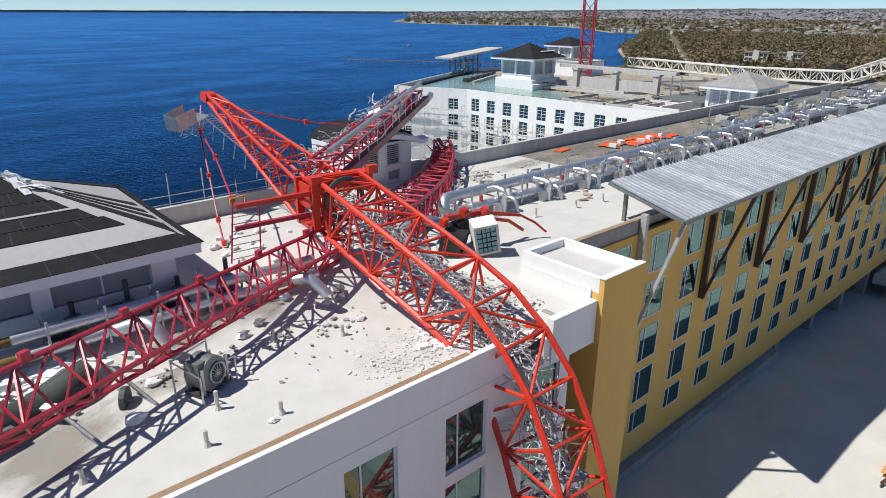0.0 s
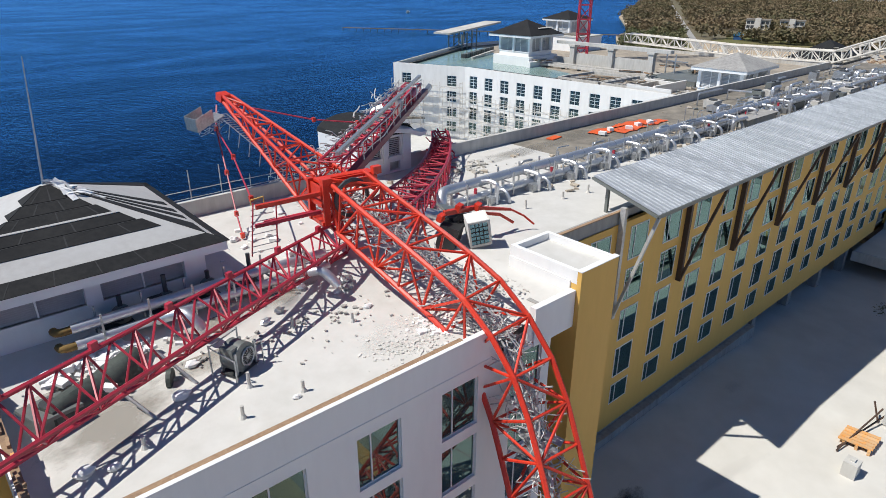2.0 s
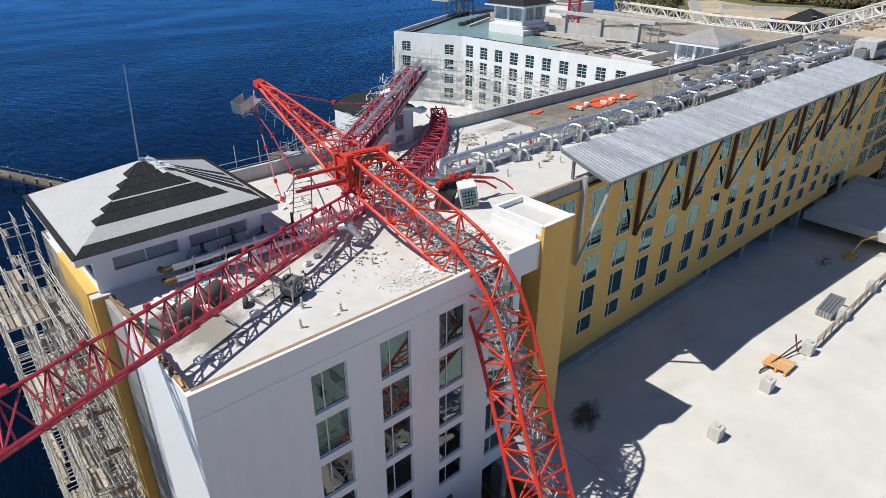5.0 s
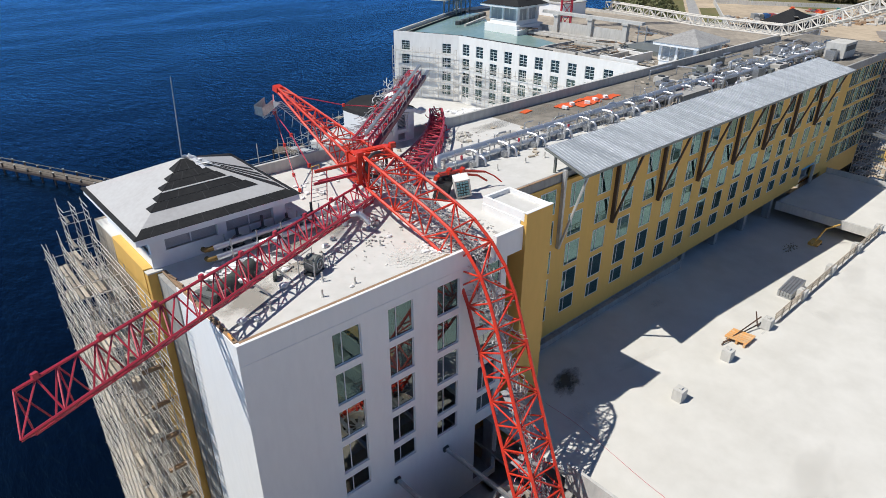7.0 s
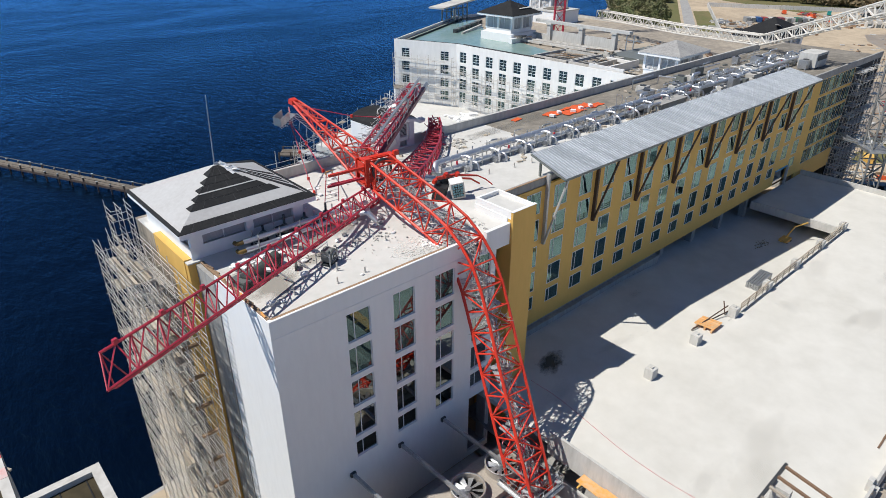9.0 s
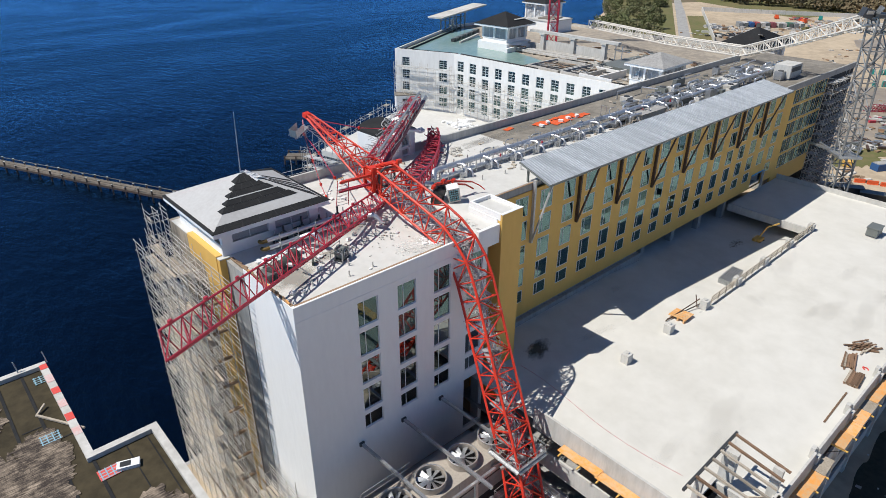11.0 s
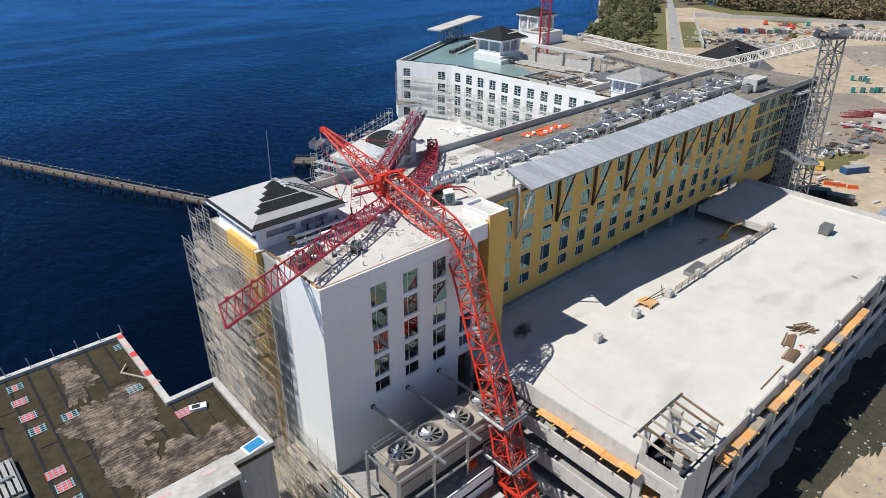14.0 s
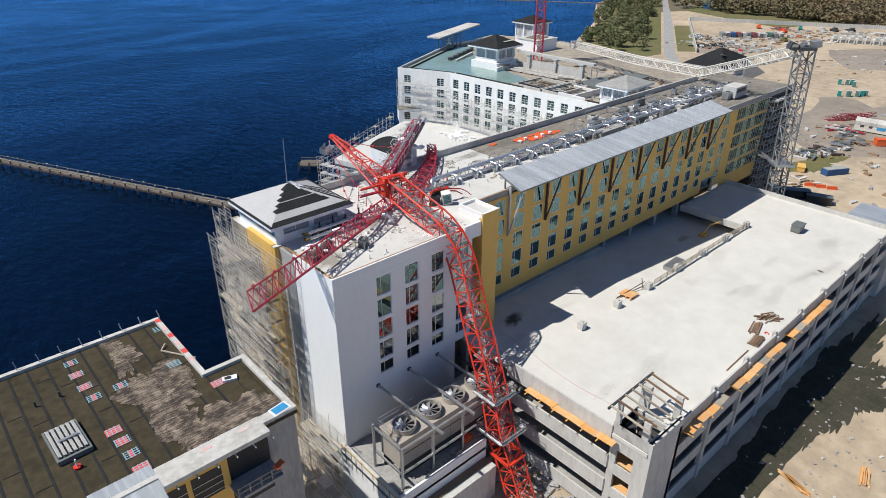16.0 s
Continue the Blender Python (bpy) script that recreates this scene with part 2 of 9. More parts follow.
_sc = _nt.nodes.new("ShaderNodeMath")
_sc.operation = "MULTIPLY"
_st = _nt.nodes.new("ShaderNodeMapping")
_st.inputs["Rotation"].default_value = (0, 0, radians(-8))
_st.inputs["Scale"].default_value = (0.55, 1.3, 1)
_nt.links.new(_geo.outputs["Position"], _st.inputs["Vector"])
_w3 = nd(_nt, "ShaderNodeTexNoise", Scale=0.007, Detail=6.0, Roughness=0.62, Distortion=2.2)
_nt.links.new(_st.outputs[0], _w3.inputs["Vector"])
_wr = _nt.nodes.new("ShaderNodeMapRange")
_wr.inputs["From Min"].default_value, _wr.inputs["From Max"].default_value = 0.42, 0.72
_wr.inputs["To Min"].default_value, _wr.inputs["To Max"].default_value = 0.92, 1.5
_nt.links.new(_w3.outputs[0], _wr.inputs["Value"])
_nt.links.new(_wr.outputs[0], _sc.inputs[1])
_nt.links.new(_fr.outputs[0], _sc.inputs[0])
_ms = nd(_nt, "ShaderNodeMixShader")
_nt.links.new(_sc.outputs[0], _ms.inputs[0])
_nt.links.new(_df.outputs[0], _ms.inputs[1])
_nt.links.new(_gl.outputs[0], _ms.inputs[2])
_nt.links.new(_ms.outputs[0], _nt.nodes["Material Output"].inputs[0])


def soft_stain(name, col, seed, strength=0.85):
    """A stain that fades out unevenly from the middle of its sheet."""
    m = bpy.data.materials.new(name)
    m.use_nodes = True
    nt = m.node_tree
    b = nt.nodes["Principled BSDF"]
    b.inputs["Base Color"].default_value, b.inputs["Roughness"].default_value = (*col, 1), 0.8
    tc = nt.nodes.new("ShaderNodeTexCoord")
    ln = nt.nodes.new("ShaderNodeVectorMath")
    ln.operation = "LENGTH"
    nt.links.new(tc.outputs["Object"], ln.inputs[0])
    ns = nd(nt, "ShaderNodeTexNoise", Scale=2.2, Detail=8.0, Roughness=0.7)
    ns.noise_dimensions = "4D"
    ns.inputs["W"].default_value = seed
    nt.links.new(tc.outputs["Object"], ns.inputs["Vector"])
    sb = nt.nodes.new("ShaderNodeMath")
    sb.operation = "SUBTRACT"
    nt.links.new(ns.outputs[0], sb.inputs[0])
    ml = nt.nodes.new("ShaderNodeMath")
    ml.operation = "MULTIPLY"
    ml.inputs[1].default_value = 0.6
    nt.links.new(ln.outputs["Value"], ml.inputs[0])
    nt.links.new(ml.outputs[0], sb.inputs[1])
    mr = nt.nodes.new("ShaderNodeMapRange")
    mr.inputs["From Min"].default_value, mr.inputs["From Max"].default_value = 0.02, 0.35
    mr.inputs["To Max"].default_value = strength
    nt.links.new(sb.outputs[0], mr.inputs["Value"])
    tr = nd(nt, "ShaderNodeBsdfTransparent")
    mx = nd(nt, "ShaderNodeMixShader")
    nt.links.new(mr.outputs[0], mx.inputs[0])
    nt.links.new(tr.outputs[0], mx.inputs[1])
    nt.links.new(b.outputs[0], mx.inputs[2])
    nt.links.new(mx.outputs[0], nt.nodes["Material Output"].inputs[0])
    return m


# ---- mesh tools ----
def turned(x, y, z, rz, about=(0, 0)):
    """A frame turned by rz degrees round a point, then shifted."""
    c = Vector((about[0], about[1], 0))
    return Matrix.Translation(c + Vector((x, y, z))) @ Matrix.Rotation(radians(rz), 4, "Z") @ Matrix.Translation(-c)


class MB:
    """Collects vertices and faces; tr places them in the frame of the section, base."""

    base = Matrix()

    def __init__(self, tr=None):
        self.v, self.f, self.tr = [], [], tr

    def add(self, verts, faces):
        n = len(self.v)
        self.v += [Vector(p) for p in verts]
        self.f += [tuple(i + n for i in f) for f in faces]
        return self

    def box(self, x0, x1, y0, y1, z0, z1):
        return self.add([(x0, y0, z0), (x1, y0, z0), (x1, y1, z0), (x0, y1, z0), (x0, y0, z1), (x1, y0, z1), (x1, y1, z1), (x0, y1, z1)],
                        [(3, 2, 1, 0), (4, 5, 6, 7), (0, 1, 5, 4), (1, 2, 6, 5), (2, 3, 7, 6), (3, 0, 4, 7)])

    def cbox(self, c, s, rz=0.0, rx=0.0, ry=0.0):
        m = pose(c[0], c[1], c[2], rx, ry, rz)
        hx, hy, hz = s[0] / 2, s[1] / 2, s[2] / 2
        p = [m @ Vector((a * hx, b * hy, d * hz)) for d in (-1, 1) for a, b in ((-1, -1), (1, -1), (1, 1), (-1, 1))]
        return self.add(p, [(3, 2, 1, 0), (4, 5, 6, 7), (0, 1, 5, 4), (1, 2, 6, 5), (2, 3, 7, 6), (3, 0, 4, 7)])

    def tube(self, path, r, n=6, caps=True, r1=None):
        path = [Vector(p) for p in path]
        k, rings = len(path), []
        up = None
        for i, p in enumerate(path):
            d = (path[min(i + 1, k - 1)] - path[max(i - 1, 0)]).normalized()
            if up is None:
                up = Vector((0, 0, 1)) if abs(d.z) < 0.9 else Vector((0, 1, 0))
            side = d.cross(up).normalized()
            up = side.cross(d).normalized()
            rr = r if r1 is None else r + (r1 - r) * i / max(1, k - 1)
            off = math.pi / n
            rings.append([p + side * (rr * math.cos(a * 2 * math.pi / n + off)) + up * (rr * math.sin(a * 2 * math.pi / n + off)) for a in range(n)])
        verts = [q for ring in rings for q in ring]
        faces = [(i * n + a, i * n + (a + 1) % n, (i + 1) * n + (a + 1) % n, (i + 1) * n + a) for i in range(k - 1) for a in range(n)]
        if caps:
            faces += [tuple(range(n))[::-1], tuple((k - 1) * n + a for a in range(n))]
        return self.add(verts, faces)

    def beam(self, p, q, w=0.1):
        return self.tube([p, q], w * 0.7071, 4)

    def quad(self, *p):
        return self.add(p, [tuple(range(len(p)))])

    def slab(self, outline, z0, z1):
        n = len(outline)
        v = [(x, y, z0) for x, y in outline] + [(x, y, z1) for x, y in outline]
        return self.add(v, [tuple(range(n))[::-1], tuple(range(n, 2 * n))] + [(i, (i + 1) % n, n + (i + 1) % n, n + i) for i in range(n)])

    def cyl(self, c, r, h, n=20, r1=None):
        return self.tube([c, (c[0], c[1], c[2] + h)], r, n, r1=r1)

    def data(self, name, mat, smooth=False, local=False):
        me = bpy.data.meshes.new(name)
        m = (Matrix() if local else MB.base) @ (self.tr or Matrix())
        vs = [m @ p for p in self.v]
        me.from_pydata([tuple(p) for p in vs], [], self.f)
        for m in (mat if isinstance(mat, (list, tuple)) else [mat]):
            me.materials.append(m)
        if smooth:
            me.shade_smooth()
            me.set_sharp_from_angle(angle=radians(40))
        return me


def thing(name, at, label, category, group="", kind=""):
    ob = new(name)
    ob.matrix_basis = Matrix.Translation(MB.base @ Vector(at[:3]))
    return tagged(ob, label, category, group, kind)


def part(name, mb, mat, parent=None, label="", smooth=False):
    ob = new(name, mb if isinstance(mb, bpy.types.Mesh) else mb.data(name, mat, smooth))
    if parent is not None:
        ob.parent = parent
        inv, p = Matrix(), parent
        while p is not None:
            inv = inv @ (p.matrix_basis.inverted() if p.parent is None else Matrix())
            p = p.parent
        ob.matrix_parent_inverse = inv if parent.parent is None else Matrix()
    return tagged(ob, label)


def solo(name, mb, mat, label, category, group="", kind="", smooth=False):
    return tagged(new(name, mb.data(name, mat, smooth)), label, category, group, kind)


def holed(mb, x0, x1, z0, z1, holes, y0, y1):
    """A wall along x from y0 (front) to y1 with rectangular holes (xa, xb, za, zb)."""
    xs = sorted({x0, x1, *[h[0] for h in holes], *[h[1] for h in holes]})
    zs = sorted({z0, z1, *[h[2] for h in holes], *[h[3] for h in holes]})
    for xa, xb in zip(xs, xs[1:]):
        for za, zb in zip(zs, zs[1:]):
            cx, cz = (xa + xb) / 2, (za + zb) / 2
            if any(h[0] < cx < h[1] and h[2] < cz < h[3] for h in holes):
                continue
            mb.quad((xa, y0, za), (xb, y0, za), (xb, y0, zb), (xa, y0, zb))
            mb.quad((xb, y1, za), (xa, y1, za), (xa, y1, zb), (xb, y1, zb))
    for a, b, c, d in [*holes, (x0, x1, z0, z1)]:
        mb.quad((a, y0, c), (a, y1, c), (a, y1, d), (a, y0, d))
        mb.quad((b, y0, c), (b, y0, d), (b, y1, d), (b, y1, c))
        mb.quad((a, y0, c), (b, y0, c), (b, y1, c), (a, y1, c))
        mb.quad((a, y0, d), (a, y1, d), (b, y1, d), (b, y0, d))
    return mb


def window_meshes(w, h, split, glass_mat, frame=0.07, rows=1):
    """Frame and pane meshes of a window whose lower left front corner is the origin, facing -y."""
    hs = []
    for xa, xb in ((frame, split - frame / 2), (split + frame / 2, w - frame)):
        for r in range(rows):
            hs.append((xa, xb, frame + (h - 2 * frame) * r / rows + (0.03 if r else 0), frame + (h - 2 * frame) * (r + 1) / rows - (0.03 if r < rows - 1 else 0)))
    fr = MB()
    holed(fr, 0, w, 0, h, hs, 0.0, 0.08)
    pa = MB().box(frame, split - frame / 2, 0.03, 0.05, frame, h - frame)
    pb = MB().box(split + frame / 2, w - frame, 0.03, 0.05, frame, h - frame)
    return fr.data("window", FRAME_W, local=True), pa.data("pane", glass_mat, local=True), pb.data("pane", glass_mat, local=True)


def put_window(meshes, parent, m):
    """One window as a part of a building, its panes as parts of the window."""
    win = new("window", meshes[0])
    win.parent = parent
    win.matrix_parent_inverse = parent.matrix_basis.inverted()
    win.matrix_basis = MB.base @ m
    for me in meshes[1:]:
        pane = new("pane", me)
        pane.parent = win
    return win


# ---- frames of the sections ----
SITE = turned(-4.0, -5.0, 0, 1.85)
FAR = turned(-4.05, 1.1, 0.55, 3.46, (92.6, 76.5))
ROOFTOP = turned(0.2, 0.05, 0, 2.3)
WESTSIDE = Matrix.Translation((-1.1, -0.25, 0.3))
LOWROOF_AT = Matrix.Translation((0, 0, 0.15))

# ---- ground, water, distance ----
MB.base = SITE
def rim(r, a):
    """Height of the far distance at radius r and bearing a (degrees): it lifts gently to the horizon line."""
    top = 28 + 31 * max(0.0, min(1.0, (a - 42) / 26))
    return max(0.0, (r - 3900) / 1050) * top


water = MB()
WR = (1, 60, 300, 1200, 3900, 4150, 4400, 4700, 4950)
for r in WR:
    for k in range(120):
        a = 3 * k if 3 * k < 180 else 3 * k - 360
        water.v.append(Vector((r * math.sin(radians(a)), r * math.cos(radians(a)), rim(r, a))))
water.f = [(i * 120 + k, i * 120 + (k + 1) % 120, (i + 1) * 120 + (k + 1) % 120, (i + 1) * 120 + k) for i in range(len(WR) - 1) for k in range(120)] + [tuple(range(120))[::-1]]
solo("water", water, WATER, "deep blue rippled harbour water to the horizon", "water", kind="structure")
COAST = [(-200, -400), (-200, -14), (-74, -14), (-74, 10), (-16, 10), (-16, 6), (-4, 7), (-4, 28), (46, 29), (50, 60), (46, 76.5), (64, 84), (88, 96), (120, 128), (168, 118), (180, 96), (220, 130), (270, 165), (315, 190), (395, 230), (440, 262), (475, 285), (520, 300),
         (585, 345), (700, 425), (848, 497), (950, 554), (1286, 730), (1272, 769), (1254, 786), (1323, 860), (1504, 1033), (1600, 1159), (1657, 1309), (1588, 1487), (1582, 1750), (1753, 2156), (2500, 2950), (2950, 3100), (4500, 1600), (4900, -400)]
solo("ground", MB().slab(COAST, -0.4, 1.6), SAND, "pale sandy building-site ground with tyre marks", "ground", kind="structure")
solo("seawall", MB().tube([(x, y, 0.9) for x, y in COAST[2:14]], 0.9, 4), CONCRETE, "grey concrete sea wall along the shore", "sea wall", kind="structure")
land = MB()
LR = (3750, 3900, 4200, 4500, 4800, 4920)
for r in LR:
    for k in range(24):
        a = 40.5 + 55.0 * k / 23
        land.v.append(Vector((r * math.sin(radians(a)), r * math.cos(radians(a)), rim(r, a) + 2.2)))
land.f = [(i * 24 + k, i * 24 + k + 1, (i + 1) * 24 + k + 1, (i + 1) * 24 + k) for i in range(len(LR) - 1) for k in range(23)]
solo("far_land", land, HAZE, "wooded land towards the horizon, greyed to imitate haze", "land", kind="structure")
far = MB()
rng = random.Random(4)
for i in range(460):
    a = -35 + 130 * i / 460
    r = 4880 + rng.uniform(-30, 30)
    far.cbox((r * math.sin(radians(a)), r * math.cos(radians(a)), rim(r, a) + 3), (110, 40, 9 + rng.uniform(0, 6)), rz=-a)
solo("far_shore", far, HAZE, "thin line of far shore woods, greyed to imitate haze", "shore", kind="structure")
solo("grass_verge", MB().slab([(319.5, 126), (327, 118.8), (415, 167.5), (407, 175)], 1.6, 1.66), GRASS_M, "mown green grass verge beside the access road", "grass", kind="structure")
solo("shore_grass", MB().slab([(223, 130), (262, 134), (306, 128.5), (416, 190), (540, 259), (520, 296), (476, 281), (441, 258), (396, 226), (316, 187), (271, 162)], 1.6, 1.64), GRASS_M, "grassy shore under thinned trees", "grass", kind="structure")
solo("access_road", MB().slab([(268, 100), (274, 97), (312, 123.5), (421.5, 184), (547, 256.6), (1000, 517), (1050, 543), (1047, 549), (997, 522), (543, 259.5), (417, 188.5), (307.5, 127.8)], 1.6, 1.68), CONCRETE, "straight pale concrete access road", "road", kind="structure")
MB.base = Matrix()
for pts in ([(381, 77), (360, 69), (344, 58), (332, 49.5), (338, 43), (346, 37), (362, 28), (390, 20), (430, 16), (470, 22), (440, 40), (408, 57)],
            [(263, 39), (256, 36), (240, 33), (222, 33), (196, 24), (184, 10), (200, -6), (236, -16), (272, -12), (290, 2), (276, 12), (261, 18), (270, 27), (270, 33)],
            [(339.5, 134), (317, 122), (330, 108), (345, 98), (354, 97), (368.5, 101), (364, 110), (354, 122)]):
    solo("wet_ground", MB().slab(pts[::-1], 1.6, 1.64), WETMUD, "wet grey mud with puddles across the site", "ground", kind="structure")
MB.base = SITE
solo("yard_paving", MB().slab([(232, 66), (300, 70), (330, 92), (300, 100), (240, 88)], 1.6, 1.65), ASPHALT, "dark grey site yard paving", "pavement", kind="structure")
solo("back_grass", MB().slab([(450, 120), (700, 40), (760, 60), (560, 220), (490, 212)], 1.63, 1.66), GRASS_M, "dry grass behind the site wall", "grass", kind="structure")
solo("woodland_floor", MB().slab([(330, 176), (345, 160), (450, 226), (520, 190), (640, 20), (700, -390), (4800, -390), (4450, 1580), (2930, 3080), (2505, 2940), (1757, 2150), (1587, 1750), (1593, 1490), (1661, 1309), (1604, 1157), (1507, 1030), (1327, 857), (1258, 784), (1275, 766), (1289, 728), (951, 551), (849, 494), (701, 422), (585, 342), (520, 301), (475, 284), (440, 260), (395, 226)], 1.6, 1.63), FOREST, "brown leaf-littered woodland floor", "ground", kind="structure")


def woods(name, spots, mat, label, leaf, count, seed):
    """Far woodland: thin trunks and crowns of many loose leaf cards with gaps, one object."""
    rg = random.Random(seed)
    mb = MB()
    for x, y, h, r in spots:
        mb.tube([(x, y, 1.4), (x + rg.uniform(-0.6, 0.6), y, 1.6 + h * 0.55)], 0.22, 3, caps=False, r1=0.1)
        for _ in range(3):
            a = rg.uniform(0, 6.28)
            mb.tube([(x, y, 1.6 + h * rg.uniform(0.3, 0.5)), (x + r * 0.7 * math.cos(a), y + r * 0.7 * math.sin(a), 1.6 + h * rg.uniform(0.6, 0.9))], 0.1, 3, caps=False)
        for _ in range(count):
            while True:
                d = Vector((rg.uniform(-1, 1), rg.uniform(-1, 1), rg.uniform(-1, 1)))
                if 0.25 < d.length < 1:
                    break
            c = Vector((x + d.x * r, y + d.y * r, 1.6 + h * 0.62 + d.z * h * 0.4))
            u = Vector((rg.uniform(-1, 1), rg.uniform(-1, 1), rg.uniform(-0.5, 0.5))).normalized() * leaf * rg.uniform(0.6, 1.3)
            w = u.cross(Vector((rg.uniform(-1, 1), rg.uniform(-1, 1), rg.uniform(-1, 1)))).normalized() * leaf * rg.uniform(0.5, 1.1)
            mb.add([c - u, c + w, c + u, c - w * 0.8], [(0, 1, 2), (0, 2, 3)])
    return solo(name, mb, mat, label, "trees", kind="stuff")


def lerp(p, q, t):
    return tuple(a + (b - a) * t for a, b in zip(p, q))


rng = random.Random(11)
shore_spots = []
for i in range(120):
    t, s = rng.random(), rng.random()
    a, b = lerp((280, 165), (478, 276), t), lerp((300, 136), (500, 240), t)
    x, y = lerp(a, b, s)
    shore_spots.append((x, y, rng.uniform(4, 9), rng.uniform(2.0, 4.0)))
woods("shore_trees", shore_spots, LEAF, "green wind-thinned shore trees", 0.6, 170, 12)
def shore_y(x):
    """The shore line's y at x, east of the site."""
    pts = [p for p in COAST if 470 < p[0] < 1287 and 0 < p[1] < 735]
    for (xa, ya), (xb, yb) in zip(pts, pts[1:]):
        if xa <= x <= xb:
            return ya + (yb - ya) * (x - xa) / (xb - xa)
    return 290


belt = []
for i in range(2600):
    t = rng.random() ** 1.1
    x = 500 + 780 * t
    lo, hi = 30 + 0.02 * x, shore_y(x) - 4
    y = lo + (hi - lo) * rng.random()
    if abs(y - (515 + (x - 1000) * 0.56)) < 9:
        continue
    if 520 < x < 582 and 185 < y < 248:
        continue
    belt.append((x, y, rng.uniform(5, 11), rng.uniform(5, 9)))
woods("mangrove_woods", belt, LEAF_BROWN, "brown storm-stripped mangrove woods behind the site", 1.1, 95, 13)
def bank(a):
    """Nearest radius of the far bank at bearing a."""
    pts = [(39.5, 2800), (42, 2370), (44.5, 2270), (47, 2190), (49.3, 2155), (51.7, 2125), (54.1, 1990), (55.5, 1840), (57, 1590), (58, 1490), (60.4, 1490), (62, 1400), (100, 1300)]
    for (xa, ya), (xb, yb) in zip(pts, pts[1:]):
        if xa <= a <= xb:
            return ya + (yb - ya) * (a - xa) / (xb - xa)
    return 2800


town_spots = []
for i in range(2600):
    a = rng.uniform(40.2, 84)
    r = bank(a) + 20 + (4880 - bank(a)) * rng.random() ** 1.2
    x, y = r * math.sin(radians(a)), r * math.cos(radians(a))
    town_spots.append((x, y, rng.uniform(4, 8), rng.uniform(10, 24), rim(r, a)))
for lift in (0, 1):
    near = [p[:4] for p in town_spots if (p[4] > 0) == bool(lift)]
    if lift:
        mb_t = MB()
        for p in town_spots:
            if p[4] > 0:
                for _ in range(9):
                    c = Vector((p[0] + rng.uniform(-30, 30), p[1] + rng.uniform(-30, 30), p[4] + rng.uniform(3, 10)))
                    u, w_ = Vector((rng.uniform(-1, 1), rng.uniform(-1, 1), 0)) * 9, Vector((rng.uniform(-1, 1), rng.uniform(-1, 1), 0.5)) * 7
                    mb_t.add([c - u, c + w_, c + u, c - w_], [(0, 1, 2), (0, 2, 3)])
        solo("far_trees", mb_t, HAZE, "trees on the far land, greyed to imitate haze", "trees", kind="stuff")
    else:
        woods("town_trees", near, LEAF_BROWN, "hazy brown trees between distant houses", 4.5, 16, 14)

town = MB()
roofs = MB()
redroofs = MB()
rng = random.Random(21)
for i in range(750):
    a = rng.uniform(40.6, 82)
    r = bank(a) + 12 + (4700 - bank(a)) * rng.random() ** 2.0
    x, y, z = r * math.sin(radians(a)), r * math.cos(radians(a)), rim(r, a) + (3.5 if r > 3700 else 1.6)
    w, h = rng.uniform(9, 24), rng.uniform(4, 8)
    rz = rng.uniform(0, 90)
    town.cbox((x, y, z + h / 2), (w, w * 0.6, h), rz=rz)
    (redroofs if i % 7 == 0 else roofs).cbox((x, y, z + h + 0.6), (w * 1.05, w * 0.65, 1.4), rz=rz)
solo("distant_town", town, WHITE_OLD, "tiny pale houses of a distant town", "houses", kind="stuff")
solo("distant_town_roofing", roofs, CONCRETE, "tiny grey roofs of a distant town", "roofs", kind="stuff")
solo("distant_town_tiling", redroofs, material("tiled_roof", (0.32, 0.12, 0.07), 0.9, bump=0), "tiny red tiled roofs of a distant town", "roofs", kind="stuff")

# ---- the hotel: white wing, yellow wing ----
MB.base = Matrix()
ROOF, DECKZ, PITCH, BAY = 32.8, 15.5, 3.05, 4.24

RAWBLOCK = material("raw_brown_block", (0.44, 0.37, 0.28), 0.9, other=(0.26, 0.215, 0.165), big=0.4, small=2.5, mix=0.75, bump=0.3, streak=1)
hotel = thing("hotel_building", (10, 10, 1.6), "unfinished hotel with a white wing and a long yellow-sheathed wing", "hotel")
WCOLS = (5.82, 10.05, 14.27, 18.5)
holes = [(x, x + 2.08, z, z + h) for x in WCOLS for z, h in ((28.5, 2.5), (25.45, 2.5), (22.4, 2.5), (19.35, 2.5), (17.2, 1.6))]
holes.append((18.4, 21.0, 9.2, 16.0))
part("wall", holed(MB(), 0, 21.2, 8.6, 31.2, holes, 0.0, 0.3), WHITE, hotel, "smooth white rendered wall in shade")
part("parapet", MB().box(0, 17.0, 0.0, 0.3, 31.2, 32.98), WHITE, hotel, "white rendered parapet")
for (x, z, w, h, rz, ry) in ((17.15, 32.0, 0.5, 1.5, 6, 9), (17.5, 31.5, 0.5, 0.8, -14, -12), (19.7, 31.75, 0.6, 1.1, 10, -8), (19.3, 31.35, 0.5, 0.5, -8, 20), (18.4, 31.25, 0.7, 0.3, 4, 6)):
    part("torn_render", MB().cbox((x, 0.12 - 0.02 * rz / 10, z), (w, 0.16, h), rz, 0, ry), WHITE, hotel, "torn flap of white render hanging at the broken parapet")
part("wall", MB().box(0.0, 0.3, 0.3, 8.3, 1.6, 32.98), WHITE, hotel, "bright white rendered end wall")
part("wall", MB().box(-0.1, 0.3, 8.3, 11.4, 1.6, 32.6), CONCRETE, hotel, "grey concrete recess behind the scaffold")
part("wall", MB().box(-0.75, 0.3, 12.0, 15.2, 14.2, 32.9), YELLOW, hotel, "yellow sheathing on the west end wall")
part("wall", MB().box(-0.75, 0.3, 15.2, 18.4, 30.8, 32.9), YELLOW, hotel, "yellow sheathing on the west end wall")
